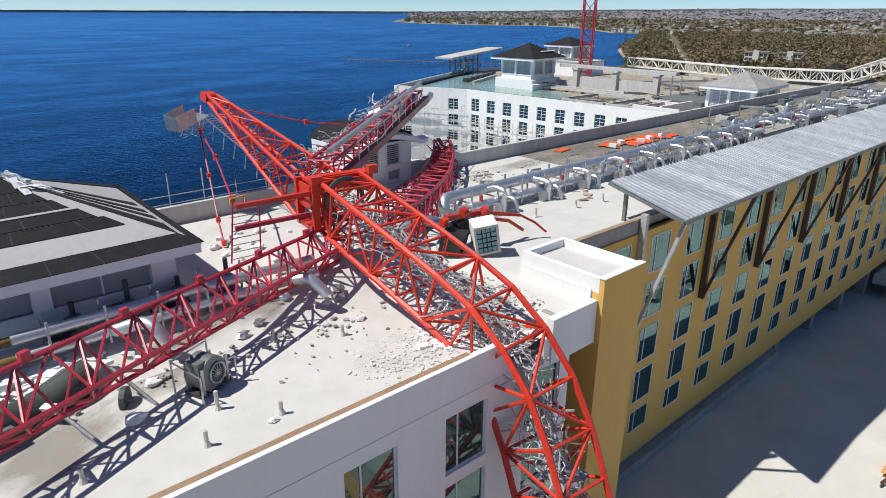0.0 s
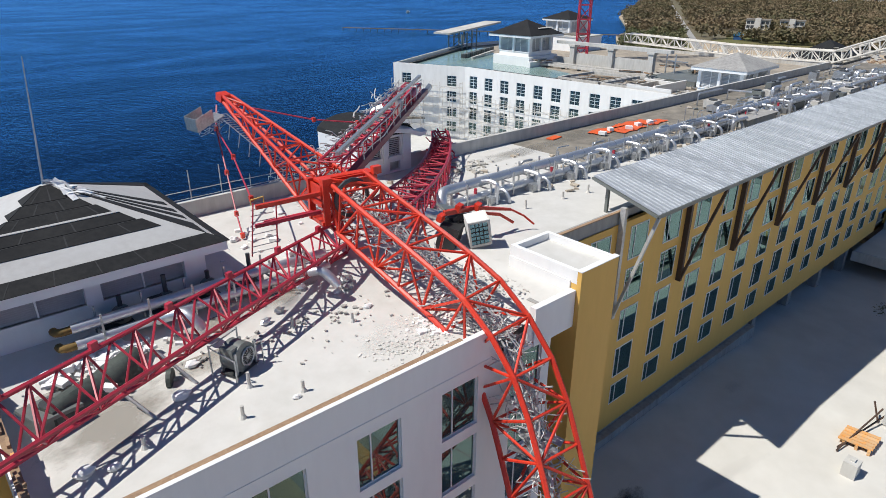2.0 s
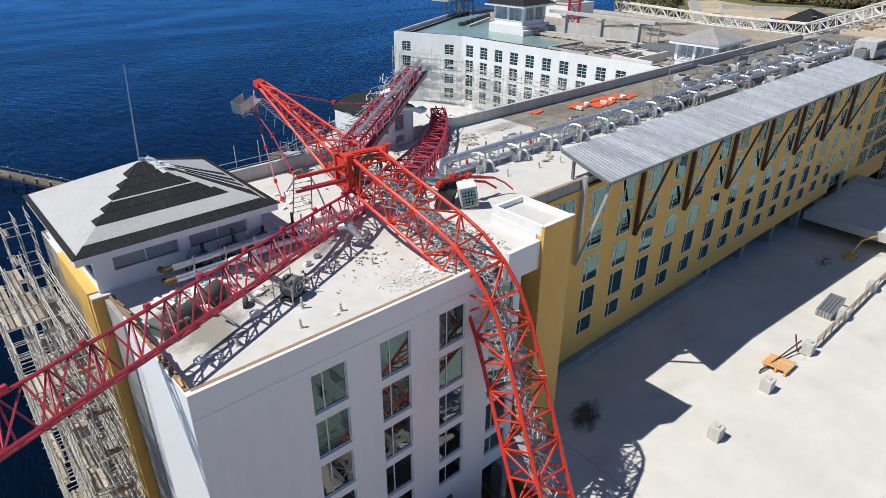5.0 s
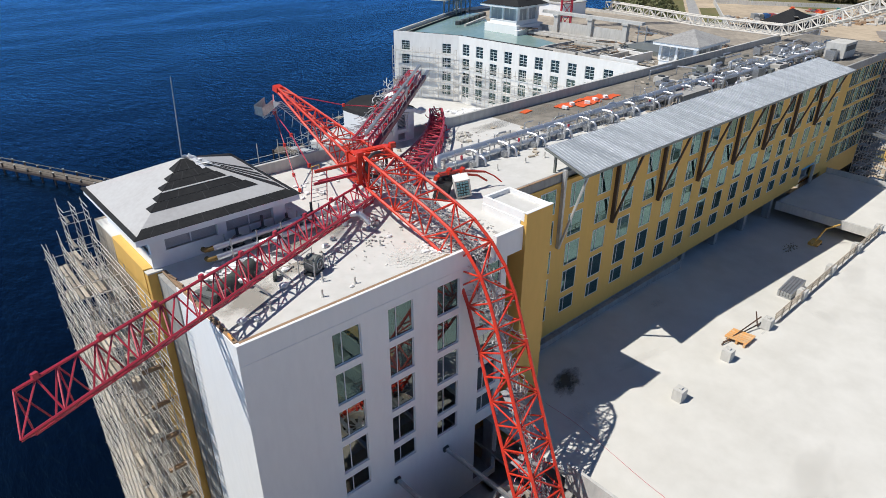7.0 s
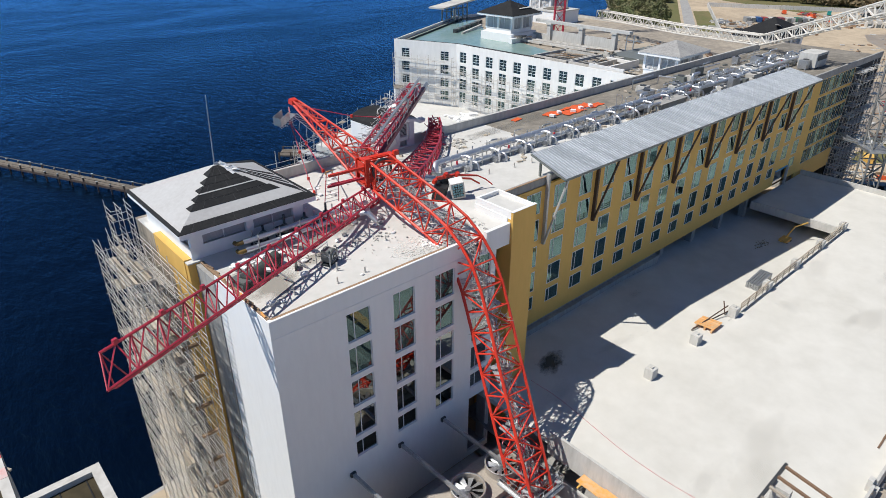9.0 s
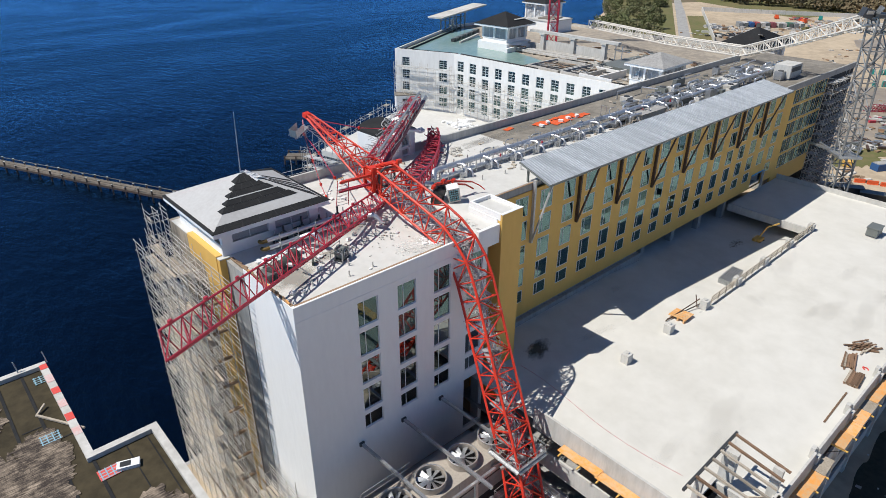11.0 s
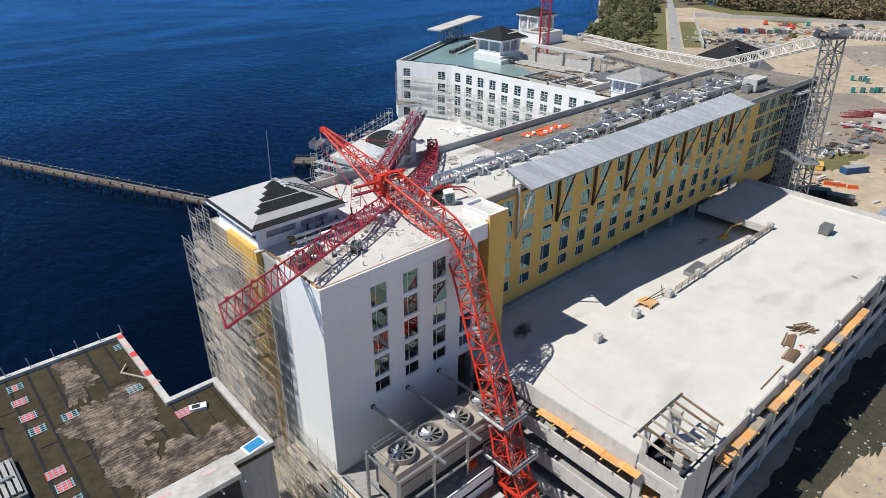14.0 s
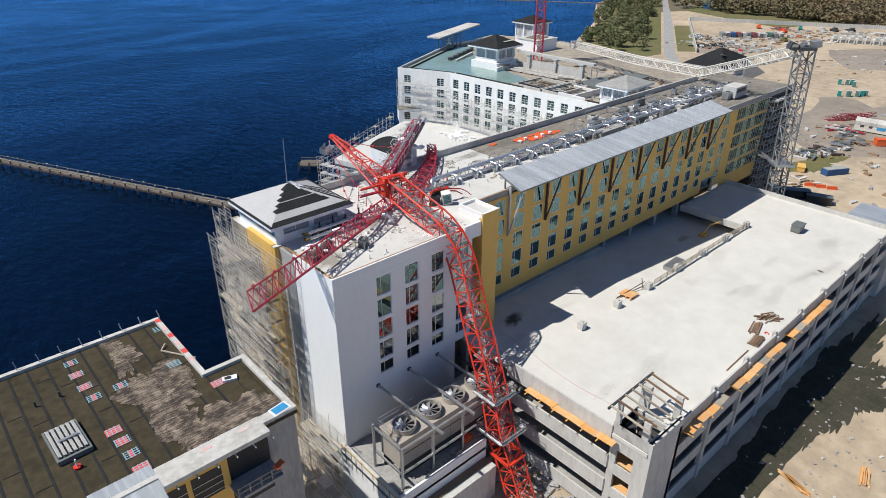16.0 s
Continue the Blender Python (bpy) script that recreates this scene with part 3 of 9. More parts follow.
part("wall", MB().box(-0.7, 0.3, 11.4, 12.0, 1.6, 32.7), YELLOW, hotel, "bare brown-grey block end wall behind the scaffold")
part("wall", MB().box(-0.7, 0.3, 12.0, 15.2, 1.6, 14.2), RAWBLOCK, hotel, "bare brown-grey block end wall behind the scaffold")
part("wall", MB().box(-0.7, 0.3, 15.2, 23.0, 1.6, 30.8), RAWBLOCK, hotel, "bare brown-grey block end wall behind the scaffold")
part("wall", MB().box(-0.7, 0.3, 18.4, 23.0, 30.8, 32.7), RAWBLOCK, hotel, "bare brown-grey block end wall behind the scaffold")
part("trim", MB().box(-0.025, 17.0, -0.025, 0.0, 31.55, 31.62), WHITE, hotel, "thin joint line under the parapet")
part("wall", MB().box(21.2, 22.8, 1.4, 1.7, 9, 32.5), CONCRETE, hotel, "torn grey unfinished wall in a recess")
part("wall", MB().box(20.9, 21.2, 0.3, 1.4, 9, 32.6), CONCRETE, hotel, "torn grey unfinished wall in a recess")
part("parapet", MB().box(19.9, 22.78, -0.05, 0.3, 31.0, 33.0), WHITE, hotel, "chipped white parapet beside the yellow block")
# inside of the white wing
part("floor_slab", MB().box(0.3, 21, 0.35, 8, 8.8, 9.0), CONCRETE, hotel)
for k in range(6):
    z = 16.6 + k * PITCH - 0.25
    part("floor_slab", MB().box(0.3, 21, 0.4, 7.6, z - 0.2, z), CONCRETE, hotel)
# Shade of the rooms is put into this wall's near-black colour.
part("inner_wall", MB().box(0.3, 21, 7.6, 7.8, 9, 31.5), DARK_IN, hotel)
for x in (8.9, 13.1, 17.3):
    part("inner_wall", MB().box(x - 0.08, x + 0.08, 0.4, 7.6, 9, 31.5), CONCRETE, hotel)
# yellow block
part("yellow_block", MB().box(22.8, 25.8, -0.3, 3.6, 9, 33.3).box(22.8, 25.8, -0.3, -0.05, 33.3, 34.0), YELLOW, hotel, "tall flat yellow stair block")
part("parapet", MB().box(22.8, 23.05, -0.05, 4.3, 33.3, 33.98), WHITE, hotel, "white upstand round the stair block roof")
part("parapet", MB().box(25.55, 25.8, -0.05, 4.3, 33.3, 33.98), WHITE, hotel, "white upstand round the stair block roof")
part("parapet", MB().box(23.05, 25.55, 4.05, 4.3, 33.3, 33.98), WHITE, hotel, "white upstand round the stair block roof")
part("parapet", MB().box(23.05, 25.55, -0.05, 0.12, 33.3, 33.94), WHITE, hotel, "white upstand round the stair block roof")
part("stair_block_roof", MB().box(23.05, 25.55, 0.12, 4.05, 32.6, 33.62), MEMBRANE, hotel, "dusty stair block roof")
part("liner", MB().box(22.72, 22.8, 0.3, 4.3, 32.6, 33.4), WHITE, hotel, "white membrane upstand")
part("cap", MB().box(22.76, 25.84, -0.33, 0.0, 34.0, 34.04), WHITE, hotel)
part("stair_block_wall", MB().box(22.8, 25.8, 3.6, 4.3, ROOF, 33.3), WHITE_OLD, hotel)
# roof
def roof_drop(x, y):
    """How far the membrane lies below ROOF: the south bay of the white wing falls to its drains."""
    f, g = max(0.0, min(1.0, (11.2 - y) / 3.4)), max(0.0, min(1.0, (22.6 - x) / 4.5))
    return 0.8 * f * f * (3 - 2 * f) * g * g * (3 - 2 * g)


rf = MB()
RX, RY = [0.3 + 22.4 * i / 28 for i in range(29)], [0.3 + 22.0 * j / 44 for j in range(45)]
rf.v = [Vector((x, y, ROOF - roof_drop(x, y))) for x in RX for y in RY]
rf.f = [(i * 45 + j, (i + 1) * 45 + j, (i + 1) * 45 + j + 1, i * 45 + j + 1) for i in range(28) for j in range(44)]
part("roof", rf, MEMBRANE, hotel, "white membrane roof with scuffs and rubble dust", True)
part("roof", MB().box(22.7, 26, 0.3, 22.3, ROOF - 0.4, ROOF), MEMBRANE, hotel, "white membrane flat roof")
part("roof", MB().box(-0.7, 0.3, 11.4, 22.3, ROOF - 0.1, ROOF), MEMBRANE, hotel, "white membrane flat roof")
part("roof_deck", MB().box(0.3, 22.7, 0.3, 22.3, 31.5, 31.8), CONCRETE, hotel)
part("roof", MB().box(26, 42, 4.4, 22.3, ROOF - 0.4, ROOF - 0.005), MEMBRANE, hotel, "white membrane flat roof")
part("roof", MB().box(42, 58, 4.4, 13.0, ROOF - 0.4, ROOF - 0.005), MEMBRANE, hotel, "white membrane flat roof")
part("roof", MB().box(42, 58, 13.0, 22.3, ROOF - 0.4, ROOF - 0.01), ROOF_TAN, hotel, "dusty tan unfinished flat roof")
part("roof", MB().box(58, 132, 4.4, 22.3, ROOF - 0.4, ROOF - 0.01), ROOF_TAN, hotel, "dusty tan unfinished flat roof")
part("roof_edge", MB().box(0.0, 17.0, -0.03, 0.16, 32.98, 33.04), WHITE, hotel)
part("wood_nailer", MB().box(0.3, 15.6, 0.16, 0.42, 32.9, 33.02), WOOD, hotel, "timber nailer along the roof edge")
part("wood_nailer", MB().box(0.06, 0.32, 0.42, 10.8, 32.9, 33.03), WOOD, hotel, "timber nailer along the roof edge")
part("parapet", MB().box(10.8, 36, 22.3, 22.65, 31, 33.85), CONCRETE_PALE, hotel, "grey concrete back parapet")
part("parapet", MB().box(36, 120, 22.3, 22.65, 31, 33.85), CONCRETE_PALE, hotel, "long grey concrete back parapet")
part("parapet", MB().box(25.9, 33.0, 4.1, 4.42, 31.5, 33.55), CONCRETE, hotel, "grey concrete front parapet")
part("coping", MB().box(25.9, 33.0, 4.0, 4.2, 33.55, 33.61), WOOD, hotel)
part("parapet", MB().box(33.0, 94, 4.4, 4.7, 31.5, 33.3), CONCRETE, hotel)
part("parapet", MB().box(94, 132, 3.9, 4.2, 32.5, 33.6), CONCRETE, hotel, "grey concrete parapet over the far bays")
# yellow facade
FCOL = [29.55 + BAY * k for k in range(17)]
FROW = [(29.85, 2.4), (26.8, 2.4), (23.72, 2.4), (20.7, 2.4), (18.4, 1.65)]
DOOR = (92.6, 97.2)
fholes = [(x, x + 2.1, z, z + h) for x in FCOL for z, h in FROW if not (h < 2 and x + 2.2 > DOOR[0] and x < DOOR[1])]
fholes.append((DOOR[0], DOOR[1], 16.4, 19.0))
part("wall", holed(MB(), 25.8, 101.6, 16.4, 32.7, fholes, 3.99, 4.29), YELLOW, hotel, "long yellow sheathed facade in shade")
bigh = [(103.2 + 1.88 * k, 105.0 + 1.88 * k, z, z + 2.55) for k in range(8) for z in (29.8, 26.75, 23.7, 20.65, 17.6)]
part("wall", holed(MB(), 101.6, 118.4, 14, 32.7, bigh, 4.0, 4.3), YELLOW, hotel, "yellow end bays with wide glazing")
# Panel added behind the kerb to keep sun from leaking under the facade.
part("base_wall", MB().box(25.8, 57, 4.02, 4.28, 14.4, 16.4), CONCRETE, hotel, "grey panel added under the facade to stop sun leaking through")
part("kerb", MB().box(25.8, 57, 3.4, 3.99, 14.4, 16.2), CONCRETE, hotel, "grey concrete upstand at the foot of the facade")
for k in range(7):
    z = 16.9 + PITCH * k * 0.999
    if z < 32:
        part("floor_slab", MB().box(26, 118, 4.4, 10, z - 0.25, z), CONCRETE, hotel)
part("inner_wall", MB().box(26, 118, 9.8, 10.0, 12, 32.3), CONCRETE, hotel)
for x in FCOL:
    part("inner_wall", MB().box(x - 1.15, x - 0.99, 4.4, 9.8, 16.9, 32.3), WHITE_OLD, hotel)
for x in (59, 67.5, 76, 84.5):
    part("column", MB().box(x, x + 0.9, 4.4, 5.3, 10, 16.4), CONCRETE, hotel, "grey concrete column under the facade")
part("door_hood", MB().box(DOOR[0], DOOR[1], 3.9, 4.0, 18.75, 19.0), BLUE_TARP, hotel, "blue wrapped lintel over the deck door")
part("door_post", MB().box(DOOR[1] - 0.2, DOOR[1], 3.6, 3.97, DECKZ, 18.75), WHITE_OLD, hotel, "pale door post")
wm = window_meshes(2.08, 2.5, 0.68, GLASS)
wm_plain = window_meshes(2.08, 2.5, 0.68, GLASS_PLAIN)
wm_low = window_meshes(2.08, 1.6, 0.68, GLASS_PLAIN)
for x in WCOLS:
    for z, h in ((28.5, 2.5), (25.45, 2.5), (22.4, 2.5), (19.35, 2.5), (17.2, 1.6)):
        put_window(wm if z > 25 else wm_plain if h > 2 else wm_low, hotel, pose(x, 0.12, z))
fm = window_meshes(2.1, 2.4, 0.55, GLASS_T)
fm_low = window_meshes(2.1, 1.65, 0.55, GLASS_T)
for x in FCOL:
    for z, h in FROW:
        if h > 2 or x + 2.2 < DOOR[0] or x > DOOR[1]:
            put_window(fm if h > 2 else fm_low, hotel, pose(x, 3.95, z))
fb = window_meshes(1.8, 2.55, 0.9, GLASS_NAVY, 0.05)
fb_t = window_meshes(1.8, 2.55, 0.9, GLASS_T, 0.05)
for a, b, c, d in bigh:
    put_window(fb_t if (int(a * 7) + int(c)) % 3 == 0 else fb, hotel, pose(a, 4.03, c))
# back and end walls close the shell
part("wall", MB().box(36, 120, 22.2, 22.3, 12, 32.2), WHITE, hotel)
# South face near-black: the bays' deep shade is put into its colour.
part("wall", MB().box(118.4, 132, 4.02, 4.3, 1.6, 32.4), DARK_IN, hotel, "bare concrete end bays behind scaffold")
part("wall", MB().box(131.7, 132, 4.3, 22.3, 1.6, 32.4), CONCRETE, hotel, "bare concrete end bays behind scaffold")
part("wall", MB().box(0.3, 36, 22.1, 22.3, 1.6, 32.2), CONCRETE, hotel)

# the long sloping metal awning and its brackets
awning = thing("metal_awning", (60, 3, 33), "long sloping zinc-coated metal awning along the yellow facade", "awning")
mb = MB()
nrib = 150
AX0, AX1, AY0, AY1, SKEW = 31.4, 93.2, 0.95, 6.7, 1.6
za, zb = 34.45, 35.12
for i in range(nrib):
    xa, xb = AX0 + (AX1 - AX0) * i / nrib, AX0 + (AX1 - AX0) * (i + 1) / nrib
    xm = xa + (xb - xa) * 0.86
    for p, q, dz in ((xa, xm, 0.0), (xm, xb, 0.06)):
        mb.quad((p, AY0, za + dz), (q, AY0, za + dz), (q + SKEW, AY1, zb + dz), (p + SKEW, AY1, zb + dz))
    mb.quad((xm, AY0, za), (xm, AY0, za + 0.06), (xm + SKEW, AY1, zb + 0.06), (xm + SKEW, AY1, zb))
    mb.quad((xb, AY0, za + 0.06), (xb, AY0, za), (xb + SKEW, AY1, zb), (xb + SKEW, AY1, zb + 0.06))
part("roof_sheet", mb, METALROOF, awning, "ribbed zinc-grey metal sheet")
part("fascia", MB().box(AX0, AX1, AY0 - 0.05, AY0 + 0.01, za - 0.24, za - 0.01), GREYMETAL, awning)
part("end_fascia", MB().tube([(AX0 - 0.02, AY0, za - 0.13), (AX0 + SKEW - 0.02, AY1, zb - 0.13)], 0.11, 4), GREYMETAL, awning, "grey end fascia of the awning")
part("soffit", MB().quad((AX0, AY0 + 0.01, za - 0.1), (AX0 + SKEW, AY1, zb - 0.1), (AX1 + SKEW, AY1, zb - 0.1), (AX1, AY0 + 0.01, za - 0.1)), GREYMETAL, awning)
for k in range(8):
    x = 32.4 + 2 * BAY * k
    mt = STEELPALE if k == 0 else BROWN
    part("post", MB().box(x - 0.14, x + 0.14, 3.6, 3.97, 26.2, 33.9), mt, awning, "rust-brown wall post")
    part("strut", MB().tube([(x, 3.7, 26.3), (x + 0.05, 1.4, 34.1)], 0.13, 4), mt, awning, "diagonal awning strut")
    part("rafter", MB().tube([(x - 0.2, AY0 + 0.1, za - 0.2), (x + SKEW * 0.7, AY1 - 0.3, zb - 0.22)], 0.13, 4), GREYMETAL, awning)
    part("back_post", MB().box(x + 1.0, x + 1.2, 5.7, 5.9, ROOF - 0.02, 34.85), GREYMETAL, awning)

# ---- garage ----
garage = thing("parking_garage", (60, -20, 1.6), "pale precast concrete parking garage with a broad empty top deck", "garage")
GX0, GX1, GY = 20.4, 104.5, -29.0
deck = MB()
deck.slab([(GX0, GY), (GX1, GY), (GX1, 3.98), (85.5, 3.98), (85.5, -9.7), (50, -9.7), (50, 3.4), (GX0, 3.4)], DECKZ - 0.5, DECKZ)
part("deck", deck, DECK, garage, "pale stained concrete top deck")
ramp = MB()
ramp.add([(50, -9.7, DECKZ - 0.02), (100, -9.7, DECKZ - 3.7), (100, 9.5, DECKZ - 3.7), (50, 9.5, DECKZ - 0.02), (50, -9.7, DECKZ - 0.5), (100, -9.7, DECKZ - 4.2), (100, 9.5, DECKZ - 4.2), (50, 9.5, DECKZ - 0.5)],
         [(0, 1, 2, 3), (7, 6, 5, 4), (0, 4, 5, 1), (2, 6, 7, 3)])
part("ramp", ramp, DECK, garage, "shaded concrete ramp sinking below the deck")
part("ramp_wall", MB().box(50, 85.5, -9.9, -9.7, DECKZ - 3.2, DECKZ + 0.01), CONCRETE_PALE, garage)
part("edge_beam", MB().box(85.2, 85.6, -9.7, 3.9, DECKZ - 1.0, DECKZ + 0.25), CONCRETE_PALE, garage)
part("parapet", MB().box(GX0 - 0.1, GX0 + 0.15, -24.3, -8.1, DECKZ - 1.4, DECKZ + 1.1), CONCRETE_PALE, garage, "concrete parapet panel")
# Near-black block added inside stands in for shade behind the garage openings.
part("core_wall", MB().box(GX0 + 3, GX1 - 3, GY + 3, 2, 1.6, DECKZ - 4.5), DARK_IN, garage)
LEVELS = (11.4, 7.4, 3.4)
for z in LEVELS:
    part("floor_slab", MB().box(GX0 + 0.3, GX1 - 0.3, GY + 0.3, 3, z - 0.5, z - 0.2), CONCRETE, garage)
    part("spandrel", MB().box(GX0 - 0.12, GX0 + 0.12, -24.3, -8.1, z - 1.3, z + 0.75), CONCRETE_PALE, garage, "pale precast spandrel panel")
nb = 9
for k in range(nb):
    xa, xb = 26.7 + 8.7 * k, 35.4 + 8.7 * k
    part("column", MB().box(xa - 0.35, xa + 0.35, GY - 0.35, GY + 0.2, 1.6, DECKZ + 0.5), CONCRETE_PALE, garage, "precast column")
    part("parapet", MB().box(xa + 0.35, xb - 0.35, GY - 0.1, GY + 0.12, DECKZ - 1.2, DECKZ + 1.0), CONCRETE_PALE, garage, "concrete parapet panel")
    part("post", MB().box(xa - 0.3, xa + 0.3, GY + 0.12, GY + 0.5, DECKZ, DECKZ + 1.2), CONCRETE_PALE, garage)
    for z in LEVELS:
        part("spandrel", MB().box(xa + 0.35, xb - 0.35, GY - 0.1, GY + 0.12, z - 1.3, z + 0.7), CONCRETE_PALE, garage, "pale precast spandrel panel")
    part("ground_wall", MB().box(xa + 0.35, xb - 0.35, GY - 0.05, GY + 0.1, 1.6, 2.1), CONCRETE_PALE, garage)
# corner stair shaft
part("shaft_wall", MB().box(20.4, 27.0, GY - 0.35, GY + 0.1, 1.6, DECKZ + 1.6), CONCRETE_PALE, garage, "pale concrete corner stair shaft wall")
part("shaft_wall", MB().box(20.8, 25.0, -24.6, -24.3, 1.6, DECKZ + 1.2), CONCRETE_PALE, garage)
part("shaft_wall", MB().box(24.7, 25.0, GY + 0.1, -24.6, 1.6, DECKZ + 1.2), CONCRETE_PALE, garage)
shaft_m = Matrix.Translation((20.8, 0, 0)) @ Matrix.Rotation(radians(-90), 4, "Z")
part("shaft_wall", holed(MB(shaft_m), 24.3, -GY + 0.2, 1.6, DECKZ + 1.6, [(25.2, 27.4, z - 2.0, z + 0.2) for z in (13.2, 9.4, 5.6)], -0.3, 0.0), CONCRETE_PALE, garage, "pale concrete corner stair shaft wall")
for z in (11.6, 7.8):
    part("landing", MB().box(20.8, 23.2, -28.0, -24.7, z - 0.5, z - 0.3), PLY, garage, "orange plywood stair landing")
part("wall", MB().box(GX1 - 0.2, GX1, GY, 3.9, 1.6, DECKZ + 0.9), CONCRETE_PALE, garage)

# ---- far hotel wing, white, round the courtyard ----
MB.base = FAR
CREAM_RENDER = material("dusty_cream_render", (0.78, 0.765, 0.73), 0.8, other=(0.68, 0.665, 0.63), big=0.15, small=1.5, mix=0.5, bump=0.1, streak=1)
farwing = thing("far_hotel_wing", (95, 60, 1.6), "white unfinished far hotel wing with a green flat roof behind scaffolding", "hotel")
def fw_wall(p, q, z0, z1, zrows, n, first, step, w, h, label):
    """A wall from p to q (seen from its right-hand side) with n windows a row."""
    d = Vector((q[0] - p[0], q[1] - p[1], 0))
    L = d.length
    m = Matrix.Translation((p[0], p[1], 0)) @ Matrix.Rotation(math.atan2(d.y, d.x), 4, "Z")
    hs = [(first + k * step, first + k * step + w, z, z + h) for k in range(n) for z in zrows]
    part("wall", holed(MB(m), 0, L, z0, z1, hs, 0, 0.3), CREAM_RENDER, farwing, label)
    # Near-black backing paints in the dim rooms behind the far windows.
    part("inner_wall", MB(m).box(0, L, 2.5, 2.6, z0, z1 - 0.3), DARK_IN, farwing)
    ms = window_meshes(w, h, w / 2, GLASS, 0.06, rows=4)
    for a, b, c, e in hs:
        put_window(ms, farwing, m @ pose(a, 0.1, c))
ROWS_F = (25.5, 22.45, 19.4, 16.35)
fw_wall((92.6, 76.5), (92.9, 27), 12, 29.5, ROWS_F, 12, 1.2, 3.95, 2.0, 2.4, "white rendered courtyard wall")
fw_wall((87.0, 91.8), (92.6, 76.5), 12, 29.5, ROWS_F, 2, 2.0, 10.3, 2.1, 2.1, "white rendered corner wall")
MB.base = Matrix()
fw_wall((119.0, 111.0), (82.6, 92.6), 1.6, 30.05, [z + 0.55 for z in ROWS_F], 8, 2.4, 4.8, 2.0, 2.1, "white rendered seaward wall")
part("roof", MB().slab([(82.9, 92.4), (88.9, 77.6), (92.2, 28.5), (150, 27), (156, 100), (146, 117.5), (118.8, 110.8)], 28.85, 29.25), material("sandy_roof_screed", (0.44, 0.375, 0.29), 0.9, other=(0.27, 0.235, 0.19), big=0.12, small=0.9, mix=0.75, bump=0.2), farwing, "dusty flat roof with open shafts")
part("green_roof", MB().slab([(84.6, 92.3), (89.9, 78.0), (91.2, 60.2), (101, 60.2), (104.4, 71.6), (112, 92), (122, 104.4), (118.6, 109.6)], 29.25, 29.33), GREENROOF, farwing, "wet green waterproof roof coating")
PAR_F = ((119.0, 111.0), (82.5, 92.6), (88.75, 77.7), (92.0, 28.0))
for p, q in zip(PAR_F, PAR_F[1:]):
    part("parapet", MB().beam((p[0], p[1], 29.75), (q[0], q[1], 29.75), 0.3), WHITE, farwing, "white parapet")
    part("coping", MB().beam((p[0] + 0.25, p[1] - 0.1, 29.6), (q[0] + 0.25, q[1] - 0.1, 29.6), 0.22), GREYMETAL, farwing, "dark upstand inside the parapet")
part("parapet", MB().box(118, 146, 111.0, 111.4, 29.25, 30.0), WHITE, farwing)
part("wall", MB().box(149.7, 150, 27, 100, 1.6, 29.9), WHITE_OLD, farwing)

# courtyard terrace
terrace = thing("courtyard_terrace", (60, 45, 1.6), "pale courtyard terrace roof between the wings", "terrace", kind="structure")
part("slab", MB().slab([(52.6, 22.4), (92.6, 22.4), (92.6, 76), (87.2, 91.4), (80, 88.5), (62, 81), (48, 75), (51.6, 62)], 14.3, 15.5), MEMBRANE, terrace, "pale terrace roof with rubble")
part("wall", MB().slab([(53.2, 22.6), (92, 22.6), (92, 75.6), (86.8, 90.8), (80, 87.8), (62, 80.2), (49, 74.4), (52.4, 62)], 1.6, 14.3), CONCRETE, terrace)


# ---- lattice tools ----
def frame_at(path, i, up):
    p = Vector(path[i])
    d = (Vector(path[min(i + 1, len(path) - 1)]) - Vector(path[max(i - 1, 0)])).normalized()
    s = d.cross(Vector(up)).normalized()
    return p, s, s.cross(d).normalized()


def lattice(parent, path, up, w, h, mat, chord_r, brace_r, square=True, bays=None, w1=None, label="", taper=0):
    """A lattice boom along a path: chords as tubes, each brace a part. square: four chords, else three (two below, one above)."""
    P = [Vector(p) for p in path]
    lens = [0.0]
    for a, b in zip(P, P[1:]):
        lens.append(lens[-1] + (b - a).length)
    n = bays or max(2, round(lens[-1] / w))
    pts = []
    for k in range(n + 1):
        s = lens[-1] * k / n
        j = max(i for i in range(len(lens)) if lens[i] <= s + 1e-6)
        j = min(j, len(P) - 2)
        t = (s - lens[j]) / max(1e-6, lens[j + 1] - lens[j])
        pts.append(P[j].lerp(P[j + 1], t))
    ups = up if callable(up) else (lambda k: up)
    rings = []
    for k in range(n + 1):
        c, s, u = frame_at(pts, k, ups(k / n))
        ww = w if w1 is None else w + (w1 - w) * k / n
        hh = h * ww / w
        if square:
            rings.append([c - s * ww / 2 - u * hh / 2, c + s * ww / 2 - u * hh / 2, c + s * ww / 2 + u * hh / 2, c - s * ww / 2 + u * hh / 2])
        else:
            rings.append([c - s * ww / 2 - u * hh / 3, c + s * ww / 2 - u * hh / 3, c + u * hh * 2 / 3])
    m = len(rings[0])
    for a in range(m):
        part("chord", MB().tube([r[a] for r in rings], chord_r, 6), mat, parent, label)
    for k in range(n + 1):
        for a in range(m):
            b = (a + 1) % m
            part("brace", MB().tube([rings[k][a], rings[k][b]], brace_r, 5, caps=False), mat, parent)
            if k < n:
                p, q = (rings[k][a], rings[k + 1][b]) if (k + a) % 2 else (rings[k][b], rings[k + 1][a])
                part("brace", MB().tube([p, q], brace_r, 5, caps=False), mat, parent)
    return rings


